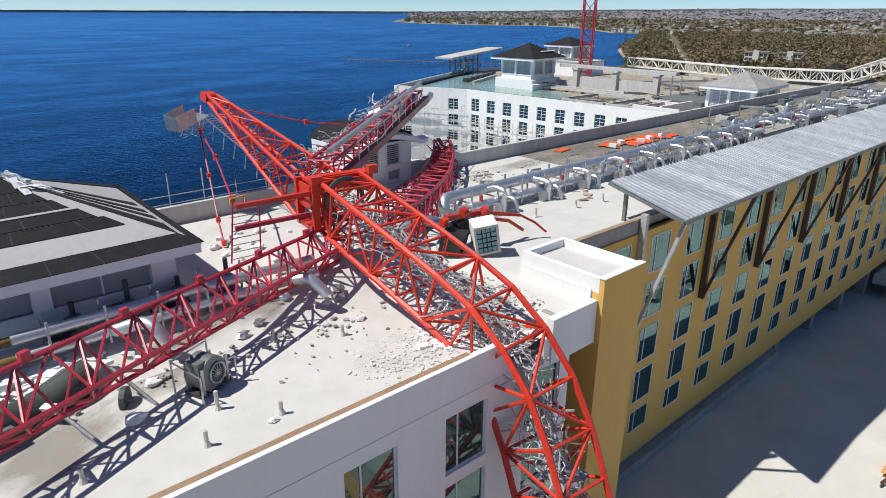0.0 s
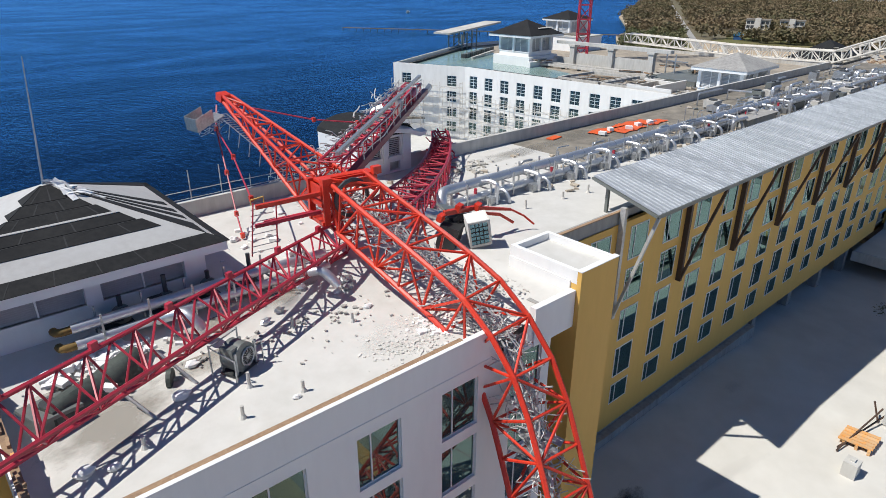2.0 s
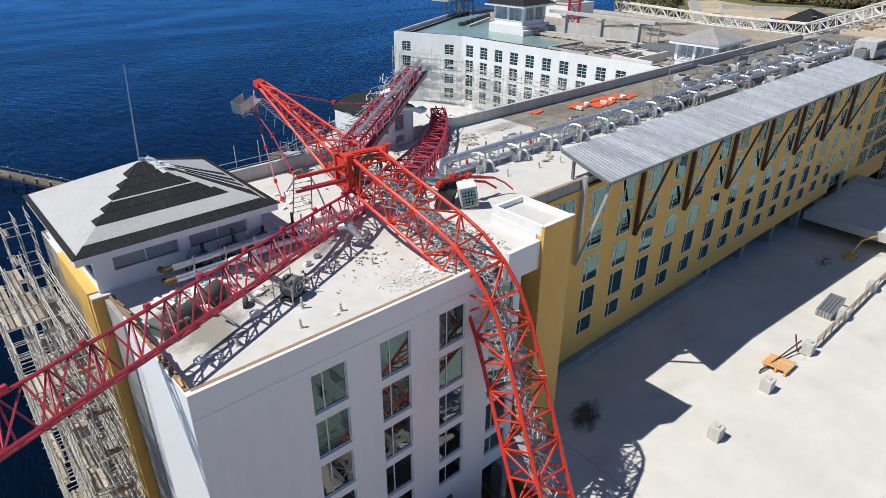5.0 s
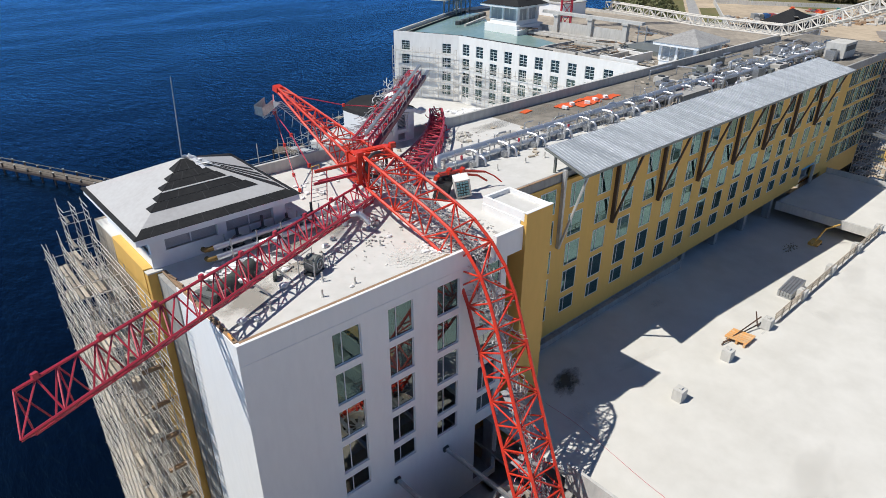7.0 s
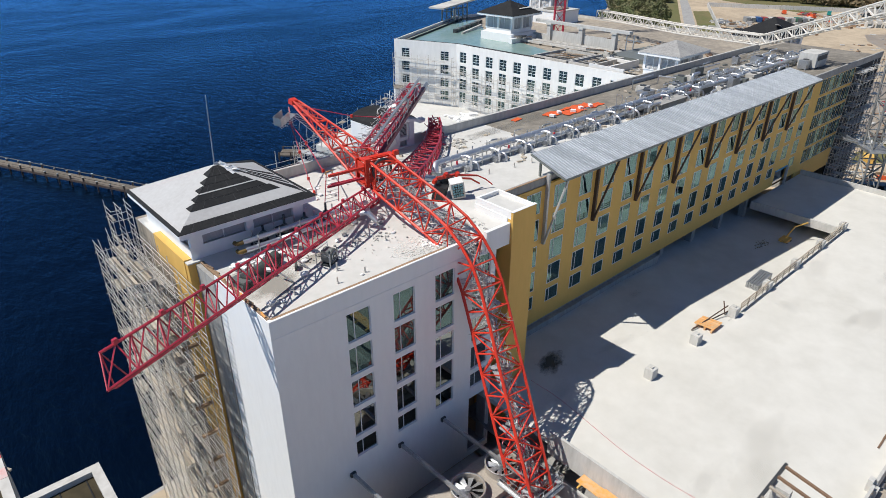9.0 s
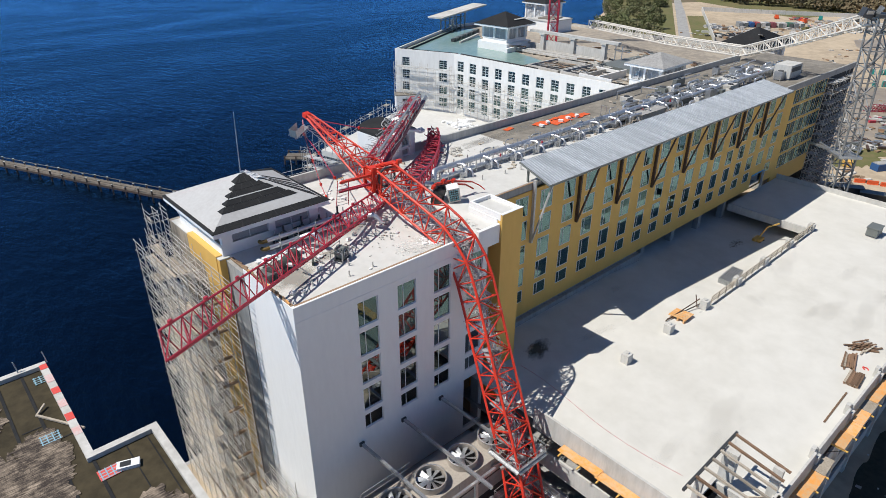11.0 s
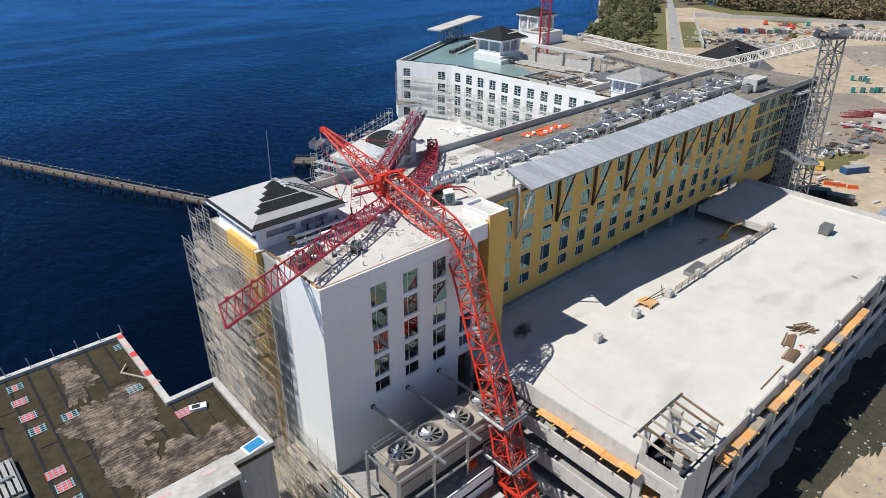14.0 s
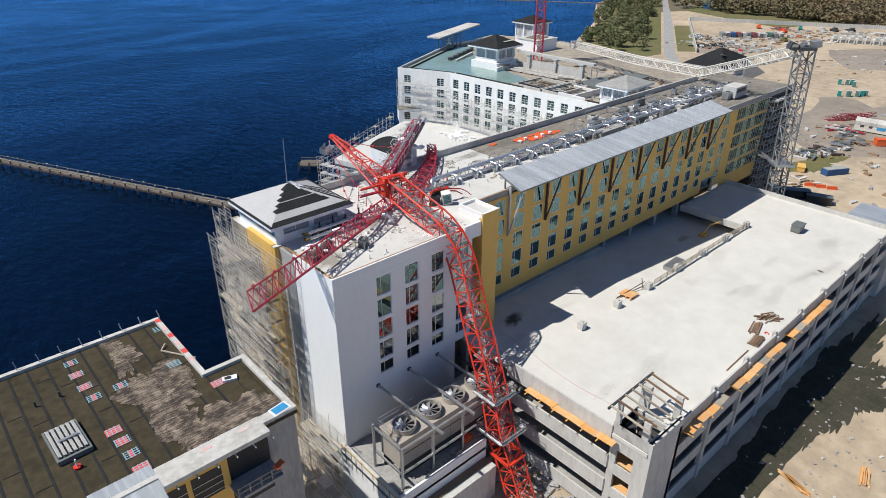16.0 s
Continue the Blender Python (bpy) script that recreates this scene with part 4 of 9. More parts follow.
def spline(pts, n):
    """Catmull-Rom through pts."""
    P = [Vector(p) for p in pts]
    P = [P[0] * 2 - P[1], *P, P[-1] * 2 - P[-2]]
    out = []
    for i in range(1, len(P) - 2):
        for k in range(n):
            t = k / n
            a, b, c, d = P[i - 1], P[i], P[i + 1], P[i + 2]
            out.append(0.5 * ((2 * b) + (c - a) * t + (2 * a - 5 * b + 4 * c - d) * t * t + (3 * b - a - 3 * c + d) * t * t * t))
    out.append(P[-2])
    return out


# ---- the fallen red crane ----
MB.base = Matrix()
mast = thing("broken_crane_mast", (15.4, -12.0, 1.6), "bright red lattice crane mast folded over the roof edge", "crane")
MPATH = spline([(17.8, 12.2, 35.75), (17.5, 8.4, 35.1), (17.55, 4.6, 34.15), (17.85, 1.65, 32.95), (17.95, -0.8, 30.75), (17.7, -2.55, 27.8), (17.31, -4.2, 24.75), (16.9, -5.85, 21.84), (16.5, -7.5, 18.93), (16.2, -9.1, 15.98), (15.9, -10.6, 12.9), (15.2, -12.2, 10.0), (14.9, -14.2, 7.0), (14.5, -17.2, 1.6)], 6)
lattice(mast, MPATH, lambda t: (1, 0, 0), 2.42, 2.42, RED, 0.13, 0.07, True, bays=27, label="bent red chord tube")

jib = thing("fallen_crane_jib", (5, 6, 33), "crimson triangular lattice jib lying across the roof past its edge", "crane")
JIB_TIP = [Vector((-9.66, -0.34, 35.72)), Vector((-10.05, -1.95, 34.4)), Vector((-9.5, -0.85, 33.6))]
JIB_ROOT = [Vector((17.5, 12.05, 34.5)), Vector((17.5, 10.45, 34.05)), Vector((17.2, 11.3, 32.85))]
NJ = 15
jrings = [[a.lerp(b, k / NJ) + Vector((0, 0, -0.1 * math.sin(math.pi * k / NJ) * (i == 1))) for i, (a, b) in enumerate(zip(JIB_TIP, JIB_ROOT))] for k in range(NJ + 1)]
for a in range(3):
    part("chord", MB().tube([r[a] for r in jrings], 0.1, 6), RED_DEEP, jib, "crimson chord tube")
for k in range(NJ + 1):
    for a in range(3):
        b = (a + 1) % 3
        part("brace", MB().tube([jrings[k][a], jrings[k][b]], 0.05, 5, caps=False), RED_DEEP, jib)
        if k < NJ:
            mid = jrings[k][a].lerp(jrings[k + 1][a], 0.5)
            part("brace", MB().tube([jrings[k][b], mid], 0.05, 5, caps=False), RED_DEEP, jib)
            part("brace", MB().tube([mid, jrings[k + 1][b]], 0.05, 5, caps=False), RED_DEEP, jib)

aframe = thing("crane_a_frame", (18, 16, 34), "red lattice boom stub pointing up over the water", "crane")
lattice(aframe, [(17.5, 13.0, 35.6), (17.3, 25.0, 39.3)], (0, 0, 1), 2.5, 1.9, RED, 0.11, 0.055, True, bays=8, w1=0.55)
counter = thing("crane_counter_jib", (26, 20, 34), "dark red boxed counter jib tilted across the roof", "crane")
lattice(counter, [(17.9, 13.6, 36.9), (34.2, 26.4, 38.0)], (0, 0, 1), 1.3, 0.9, RED_DEEP, 0.1, 0.05, True, bays=13)
part("girder", MB().tube([(18.7, 12.8, 36.6), (35.0, 25.8, 37.8)], 0.3, 4), MAROON, counter, "solid maroon side girder")
curl = thing("crumpled_jib_section", (30, 16, 33), "crumpled crimson lattice section curling upwards", "crane")
lattice(curl, spline([(20.6, 11.6, 34.0), (25.2, 14.7, 33.8), (29.4, 18.0, 33.7), (32.2, 20.6, 33.9), (34.0, 22.6, 34.05), (34.7, 23.6, 34.3)], 4), (0, 0, 1), 2.4, 1.8, RED_DEEP, 0.11, 0.055, True, bays=13, w1=1.3)


# ---- roof pavilion with a hipped roof ----
def hip_pavilion(name, x0, x1, y0, y1, base, eave, apex, roof_mat, label, inset=0.9, louvre=True, at_top=0.0):
    """A square pavilion: plinth, pillars, louvres, fascia and a hipped roof; at_top is the flat share at the top."""
    ob = thing(name, ((x0 + x1) / 2, (y0 + y1) / 2, base), label, "pavilion")
    a, b, c, d = x0 + inset, x1 - inset, y0 + inset, y1 - inset
    h = eave - 0.45 - base
    sill = base + h * 0.5
    part("plinth", MB().box(a, b, c, d, base, sill), WHITE, ob, "white plinth wall")
    part("plinth_cap", MB().box(a - 0.12, b + 0.12, c - 0.12, d + 0.12, sill - 0.14, sill), WHITE, ob)
    part("core", MB().box(a + 0.2, b - 0.2, c + 0.2, d - 0.2, sill, eave - 0.4), LOUVRE, ob)
    def bays(lo, hi):
        end, mid = (hi - lo) * 0.1, (hi - lo) * 0.065
        w = ((hi - lo) - 2 * end - mid) / 2
        return [(lo + end + w / 2, w), (hi - end - w / 2, w)], [(lo + end / 2, end), ((lo + hi) / 2, mid), (hi - end / 2, end)]
    for lo, hi, fixed, hor in ((a, b, (c, d), 1), (c, d, (a, b), 0)):
        opens, piers = bays(lo, hi)
        for q in fixed:
            inner = q + (0.16 if q == fixed[0] else -0.16)
            for m, w in opens:
                lv = MB()
                tilt = 50 if q == fixed[0] else -50
                for k in range(12):
                    z = sill + (eave - 0.45 - sill) * (k + 0.5) / 12
                    lv.cbox((m, inner, z) if hor else (inner, m, z), (w, 0.13, 0.03) if hor else (0.13, w, 0.03), rx=tilt if hor else 0, ry=0 if hor else -tilt)
                part("louvre", lv, LOUVRE, ob, "grey louvre panel")
                part("mullion", MB().cbox((m, inner - 0.1 if q == fixed[0] else inner + 0.1, (sill + eave - 0.45) / 2) if hor else (inner - 0.1 if q == fixed[0] else inner + 0.1, m, (sill + eave - 0.45) / 2), (0.07, 0.06, eave - 0.45 - sill) if hor else (0.06, 0.07, eave - 0.45 - sill)), WHITE, ob)
            for j, (m, w) in enumerate(piers):
                if hor == 0 and j != 1:
                    continue
                part("pillar", MB().cbox((m, q, (sill + eave - 0.45) / 2) if hor else (q, m, (sill + eave - 0.45) / 2), (w, 0.5, eave - 0.45 - sill) if hor else (0.5, w, eave - 0.45 - sill)), WHITE, ob)
    part("fascia", MB().box(x0, x1, y0, y0 + 0.12, eave - 0.45, eave).box(x0, x1, y1 - 0.12, y1, eave - 0.45, eave).box(x0, x0 + 0.12, y0 + 0.12, y1 - 0.12, eave - 0.45, eave).box(x1 - 0.12, x1, y0 + 0.12, y1 - 0.12, eave - 0.45, eave), WHITE, ob, "white fascia board")
    part("soffit", MB().box(x0 + 0.1, x1 - 0.1, y0 + 0.1, y1 - 0.1, eave - 0.45, eave - 0.38), WHITE, ob)
    cx, cy = (x0 + x1) / 2, (y0 + y1) / 2
    r = MB()
    A, B, C, D, O = (x0 - 0.1, y0 - 0.1, eave), (x1 + 0.1, y0 - 0.1, eave), (x1 + 0.1, y1 + 0.1, eave), (x0 - 0.1, y1 + 0.1, eave), (cx, cy, apex)
    r.add([A, B, C, D, O], [(0, 1, 4), (1, 2, 4), (2, 3, 4), (3, 0, 4), (3, 2, 1, 0)])
    part("roof", r, roof_mat, ob, "hipped roof deck under felt")
    return ob, [Vector(p) for p in (A, B, C, D, O)]


pav, (RA, RB, RC, RD, RO) = hip_pavilion("roof_pavilion", -1.05, 10.45, 10.85, 22.2, ROOF, 35.55, 38.15, UNDERLAY_PALE, "white roof pavilion whose hipped roof is half covered in black felt")


def on_face(a, b, o, u, v, lift):
    n = (b - a).cross(o - a).normalized()
    return a.lerp(b, u).lerp(o, v) + n * lift


def felt(a, b, o, u0, u1, v0, v1, mat, lift=0.03, name="felt_sheet", top=None):
    """A felt sheet on a roof face between shares u along the eave and v up the slope."""
    def at(u, v, l):
        return on_face(a, b, o, u, v, l)
    p = [at(u0, v0, lift), at(u1, v0, lift), at(u1, v1, lift), at(u0 if top is None else top, v1, lift)]
    q = [at(u0, v0, 0), at(u1, v0, 0), at(u1, v1, 0), at(u0 if top is None else top, v1, 0)]
    mb = MB().add(p + q, [(0, 1, 2, 3), (0, 4, 5, 1), (1, 5, 6, 2), (2, 6, 7, 3), (3, 7, 4, 0)])
    return part(name, mb, mat, pav)


felt(RA, RB, RO, 0.0, 1.0, 0.0, 0.13, UNDERLAY)
vs = [0.31, 0.43, 0.55, 0.67, 0.79, 0.97]
for k in range(5):
    felt(RA, RB, RO, 0.0, 0.93 - 0.03 * k, vs[k], vs[k + 1] - 0.006, UNDERLAY, 0.03 + 0.006 * k)
    felt(RD, RA, RO, 1 - (0.85 - 0.1 * (k % 2)) / (11 * (1 - vs[k])), 1.0, vs[k], vs[k + 1] - 0.006, UNDERLAY, 0.03 + 0.006 * k, top=1 - 0.08 / (11 * (1 - vs[k + 1] + 0.006)))
felt(RD, RA, RO, 0.0, 1.0, 0.0, 0.05, UNDERLAY)
rg = random.Random(6)
for k in range(5):
    for j in range(3):
        u = (j + 0.3 + 0.35 * (k % 2) + rg.uniform(-0.08, 0.08)) / 3
        if u < 0.88 - 0.03 * k:
            felt(RA, RB, RO, u, u + 0.006 / (1 - vs[k]), vs[k], vs[k + 1] - 0.008, LAP, 0.036 + 0.006 * k, "felt_lap")
    felt(RA, RB, RO, 0.0, 0.92 - 0.03 * k, vs[k + 1] - 0.012, vs[k + 1] - 0.006, LAP, 0.037 + 0.006 * k, "felt_lap")
for j in range(6):
    u = 0.08 + 0.15 * j
    felt(RA, RB, RO, u, u + 0.004, 0.0, 0.13, LAP, 0.037, "felt_lap")
felt(RA, RB, RO, 0.0, 0.9, 0.535, 0.552, UNDERLAY_PALE, 0.07, "white_tape")
for u0, u1 in ((0.0, 0.16), (0.24, 0.3), (0.36, 0.42), (0.5, 0.56), (0.93, 1.0)):
    felt(RB, RC, RO, u0, u1, 0.13 if u0 < 0.6 else 0.0, 0.92, UNDERLAY)
felt(RB, RC, RO, 0.0, 1.0, 0.0, 0.08, UNDERLAY)
rg = random.Random(5)
for i in range(7):
    p = RO + Vector((rg.uniform(-0.2, 0.5), rg.uniform(-0.5, 0.1), rg.uniform(-0.05, 0.1)))
    q = RO + Vector((rg.uniform(0.6, 2.4), -rg.uniform(0.5, 1.9), 0))
    q.z = RO.z - 0.53 * max(abs(q.x - RO.x), abs(q.y - RO.y)) + 0.12
    pts = [p.lerp(q, k / 6) + Vector((rg.uniform(-0.12, 0.12), rg.uniform(-0.12, 0.12), rg.uniform(0.0, 0.16))) for k in range(7)]
    strip = MB()
    w = rg.uniform(0.07, 0.16)
    for k in range(6):
        d = Vector((rg.uniform(0.6, 1), rg.uniform(-1, 1), 0)).normalized() * w
        strip.v += [pts[k] - d, pts[k] + d]
    strip.f = [(2 * k, 2 * k + 1, 2 * k + 3, 2 * k + 2) for k in range(5)]
    n0 = len(strip.v)
    strip.v += [v - Vector((0, 0, 0.02)) for v in strip.v]
    strip.f += [tuple(n0 + i for i in f[::-1]) for f in strip.f]
    part("torn_strip", strip, WHITE, pav, "crumpled strip of torn white ridge membrane")
part("lightning_rod", MB().tube([(RO.x - 0.1, RO.y, RO.z - 0.1), (RO.x + 0.45, RO.y + 0.75, RO.z + 5.45)], 0.05, 6, r1=0.02), GALV, pav, "thin lightning rod")

# cupola on the terrace, with a bruised dark roof
MB.base = turned(0.0, 0.3, 0.35, 2.3)
cup = thing("small_cupola", (28.6, 23, 28), "small white cupola with a dark barrel roof and torn white edge", "cupola")
CX0, CX1, CY0, CY1 = 25.9, 31.1, 20.4, 25.4
part("wall", holed(MB(), CX0, CX1, 30.0, 35.35, [(26.85, 28.15, 33.75, 35.2), (28.9, 30.05, 33.75, 35.2), (28.95, 30.0, 32.62, 33.3)], CY0, CY0 + 0.25), WHITE, cup, "white front wall")
part("wall", MB().box(CX0, CX0 + 0.25, CY0 + 0.25, CY1, 1.6, 35.35), WHITE, cup, "white side wall")
part("wall", MB().box(CX1 - 0.25, CX1, CY0 + 0.25, CY1, 1.6, 35.35), WHITE, cup)
part("wall", MB().box(CX0 + 0.25, CX1 - 0.25, CY1 - 0.25, CY1, 1.6, 35.35), WHITE, cup)
# Near-black fill paints the shade behind the cupola's louvres.
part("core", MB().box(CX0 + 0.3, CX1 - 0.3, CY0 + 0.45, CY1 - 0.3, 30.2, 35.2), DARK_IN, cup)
for xa, xb in ((26.85, 28.15), (28.9, 30.05)):
    lv = MB()
    for k in range(10):
        lv.cbox(((xa + xb) / 2, CY0 + 0.18, 33.83 + 0.145 * k), (xb - xa, 0.12, 0.03), rx=-55)
    part("louvre", lv, LOUVRE, cup, "grey louvre panel")
    part("sill", MB().box(xa - 0.1, xb + 0.1, CY0 - 0.08, CY0, 33.62, 33.75), WHITE, cup)
for x in (26.3, 28.5, 30.4):
    part("pilaster", MB().box(x - 0.2, x + 0.2, CY0 - 0.14, CY0, 33.3, 35.35), WHITE, cup)
dome = MB()
for i in range(10):
    a0, a1 = math.pi * i / 10, math.pi * (i + 1) / 10
    dome.quad(*[(28.6 - 2.7 * math.cos(a), y, 35.35 + 1.05 * math.sin(a)) for a, y in ((a0, 20.2), (a1, 20.2), (a1, 25.6), (a0, 25.6))])
part("barrel_roof", dome, UNDERLAY, cup, "dark barrel roof sheet")
part("gable", MB().add([(28.6 - 2.6 * math.cos(math.pi * i / 10), CY0 + 0.1, 35.35 + 1.0 * math.sin(math.pi * i / 10)) for i in range(11)], [tuple(range(11))]), DARK_IN, cup)
edge = MB()
epts = [(25.9, 35.2), (26.6, 35.45), (27.6, 35.75), (28.7, 35.85), (29.8, 35.7), (30.8, 35.5), (31.6, 35.15), (32.3, 35.2)]
for (xa, za) in epts:
    edge.v += [Vector((xa, 19.95, za - 0.16)), Vector((xa + 0.05, 19.85, za + 0.16)), Vector((xa, 20.5, za + 0.34))]
edge.f = [f for i in range(len(epts) - 1) for f in ((3 * i, 3 * i + 3, 3 * i + 4, 3 * i + 1), (3 * i + 1, 3 * i + 4, 3 * i + 5, 3 * i + 2))]
part("torn_edge", edge, WHITE, cup, "torn white edge membrane")
low_roof = thing("lower_barrel_roof", (23.8, 24, 31), "lower dark barrel roof with a torn white edge beside the cupola", "roof")
dome = MB()
for i in range(8):
    a0, a1 = math.pi * i / 8, math.pi * (i + 1) / 8
    dome.quad(*[(24.3 - 1.5 * math.cos(a), y, 31.6 + 0.5 * math.sin(a)) for a, y in ((a0, 22.5), (a1, 22.5), (a1, 25.2), (a0, 25.2))])
part("barrel_roof", dome, UNDERLAY, low_roof)
part("wall", MB().box(22.9, 25.7, 22.6, 25.0, 1.6, 31.6), CONCRETE, low_roof, "grey wall under the roof")
part("torn_edge", MB().tube([(22.6, 22.45, 31.6), (23.4, 22.4, 32.0), (24.3, 22.4, 32.2), (25.2, 22.4, 32.0), (25.9, 22.45, 31.7)], 0.2, 5), WHITE, low_roof, "torn white edge membrane")


# ---- scaffolding ----
MB.base = WESTSIDE
WOODGREY = material("weathered_scaffold_board", (0.46, 0.40, 0.32), 0.85, other=(0.32, 0.27, 0.21), big=0.8, small=5, mix=0.6, bump=0, island=0.3)
def scaffold(name, m, nx, ny, nz, sx, sy, sz, seed, label, planks=0.5, r=0.035, braces=0.5, group="scaffolds", pw=(0.35, 0.8), boards=None):
    """Tube scaffold in the frame m: nx by ny bays, nz lifts."""
    rg = random.Random(seed)
    ob = tagged(new(name), label, "scaffold", group)
    ob.matrix_basis = MB.base @ m
    H = nz * sz
    loc = MB

    def add(nm, mb, mat, lab=""):
        o = new(nm, mb.data(nm, mat, local=True))
        o.parent = ob
        return tagged(o, lab)
    for i in range(nx + 1):
        for j in range(ny + 1):
            add("standard", loc().tube([(i * sx, j * sy, 0), (i * sx, j * sy, H + (1.1 if rg.random() < 0.7 else -rg.uniform(0, 1.5)))], r, 4, caps=False), TUBE)
    for k in range(1, nz + 1):
        for i in range(nx + 1):
            add("ledger", loc().tube([(i * sx, 0, k * sz), (i * sx, ny * sy, k * sz)], r, 4, caps=False), TUBE)
            if i in (0, nx):
                add("guard_rail", loc().tube([(i * sx, 0, k * sz + 1.0), (i * sx, ny * sy, k * sz + 1.0)], r, 4, caps=False), TUBE)
        tr = loc()
        for j in range(ny + 1):
            tr.tube([(0, j * sy, k * sz), (nx * sx, j * sy, k * sz)], r, 4, caps=False)
            if rg.random() < braces and j < ny:
                i = rg.choice((0, nx))
                tr.tube([(i * sx, j * sy, (k - 1) * sz), (i * sx, (j + 1) * sy, k * sz)], r, 4, caps=False)
            if rg.random() < braces:
                i = rg.randrange(nx)
                tr.tube([(i * sx, j * sy, (k - 1) * sz), ((i + 1) * sx, j * sy, k * sz)], r, 4, caps=False)
        tagged(add("crossbracing", tr, TUBE), kind="stuff")
        for i in range(nx):
            for j in range(ny):
                if rg.random() < planks:
                    w = sx * rg.uniform(*pw)
                    add("plank", loc().cbox(((i + 0.5) * sx + rg.uniform(-0.1, 0.1), (j + 0.5) * sy, k * sz + 0.07), (w, sy * (rg.uniform(0.8, 1.05) if pw[0] < 0.9 else rg.uniform(0.25, 0.5)), 0.05), rg.uniform(-2, 2), rg.uniform(-2, 2), rg.uniform(-3, 3)), boards or WOODGREY, "weathered scaffold board")
    return ob


def wall_scaffold(name, xs, ys, top, seed, label):
    """Dense tube scaffold on the west end wall: rows xs across, ys along, boards on the outer bays."""
    rg = random.Random(seed)
    ob = thing(name, (xs[0], ys[0], 1.6), label, "scaffold", "scaffolds")
    nz = int((top - 1.6) / 1.98)
    def first(x):
        return ys[0] if x > -0.5 or len(ys) < 4 else ys[1]
    for x in xs:
        for y in ys:
            if y < first(x):
                continue
            part("standard", MB().tube([(x, y, 1.6), (x + rg.uniform(-0.04, 0.04), y, top + rg.uniform(-0.4, 0.8))], 0.035, 4, caps=False), TUBE, ob)
    for k in range(1, nz + 1):
        z = top - (nz - k) * 1.98 - 1.0
        for x in xs:
            for h in (0.0, 0.55, 1.05):
                dy = rg.uniform(-0.2, 0.5)
                part("ledger", MB().tube([(x, first(x) - 0.2, z + h), (x, ys[-1] + dy, z + h + rg.uniform(-0.05, 0.05))], 0.03, 4, caps=False), TUBE, ob)
        for y in ys:
            part("transom", MB().tube([(xs[0] - 0.15 if y >= first(xs[0]) else -0.6, y, z + 0.04), (xs[-1] + 0.1, y, z + 0.04)], 0.03, 4, caps=False), TUBE, ob)
            if rg.random() < 0.35 and y >= first(xs[0]):
                part("guard_rail", MB().tube([(xs[0], y, z + 1.0), (xs[-2], y, z + 1.0)], 0.03, 4, caps=False), TUBE, ob)
        for i, x in enumerate(xs[:-1]):
            for ya, yb in zip(ys, ys[1:]):
                if ya < first(x):
                    continue
                if rg.random() < 0.3:
                    part("brace", MB().tube([(x, ya, z), (x, yb, z + 1.98)], 0.03, 4, caps=False), TUBE, ob)
                if i >= len(xs) - 2 or rg.random() < 0.55:
                    continue
                for j in range(rg.choice((1, 2, 3, 3))):
                    part("board", MB().cbox((x + 0.2 + 0.26 * j, (ya + yb) / 2, z + 0.1), (0.23, (yb - ya) * rg.uniform(0.85, 1.1), 0.045), rg.uniform(-1.5, 1.5), 0, rg.uniform(-2, 2)), WOODGREY, ob, "weathered scaffold board")
    return ob


wall_scaffold("tube_scaffold", (-3.6, -2.5, -1.4, -0.35), [8.3 + 1.87 * k for k in range(8)], 32.0, 31, "tall weathered tube scaffold on the west end wall")
wall_scaffold("tube_scaffold", (-1.7, -0.9, -0.1), [21.9, 23.5], 34.0, 37, "narrow scaffold bay at the wall's far corner")
MB.base = FAR
scaffold("tube_scaffold", pose(52.2, 56.0, 1.6, 0, 0, 103), 10, 1, 7, 1.95, 1.5, 1.95, 32, "tube scaffold with pale boards against the terrace wall", 0.85, 0.04, 0.3, pw=(0.85, 1.0), boards=STEELPALE)
scaffold("tube_scaffold", pose(48.4, 76.6, 1.6, 0, 0, 23.5), 17, 1, 7, 2.4, 1.3, 1.95, 38, "tube scaffold along the seaward terrace edge", 0.3, 0.035, 0.2)
scaffold("tube_scaffold", pose(92.2, 27.5, 15.5, 0, 0, 90.3), 21, 1, 4, 2.3, 1.4, 2.0, 33, "tube scaffold across the white courtyard wall", 0.8, 0.045, 0.12, pw=(0.95, 1.02), boards=STEELPALE)
scaffold("tube_scaffold", pose(92.0, 76.6, 15.5, 0, 0, 110), 7, 1, 5, 2.2, 1.4, 2.0, 34, "tube scaffold at the white corner wall", 0.7, 0.045, 0.2, pw=(0.95, 1.02), boards=STEELPALE)
scaffold("tube_scaffold", pose(92.4, 25.2, 24.0), 6, 1, 3, 2.2, 1.4, 2.0, 39, "tube scaffold by the grey-roofed pavilion", 0.5, 0.045, 0.2, boards=STEELPALE)
MB.base = Matrix()
scaffold("tube_scaffold", pose(117.0, 2.3, 1.6), 8, 1, 15, 1.95, 1.4, 2.0, 35, "dense tube scaffold on the bare east bays", 0.75, 0.055, 0.6, boards=STEELPALE)
scaffold("tube_scaffold", pose(-7.5, -11.0, 1.6), 2, 10, 3, 1.9, 2.0, 2.0, 36, "low tube scaffold beside the white end wall", 0.35, 0.04, 0.5)
foot = thing("tube_scaffold", (-1.6, 3, 1.6), "tube scaffold standing before the foot of the white end wall", "scaffold", "scaffolds")
rg = random.Random(47)
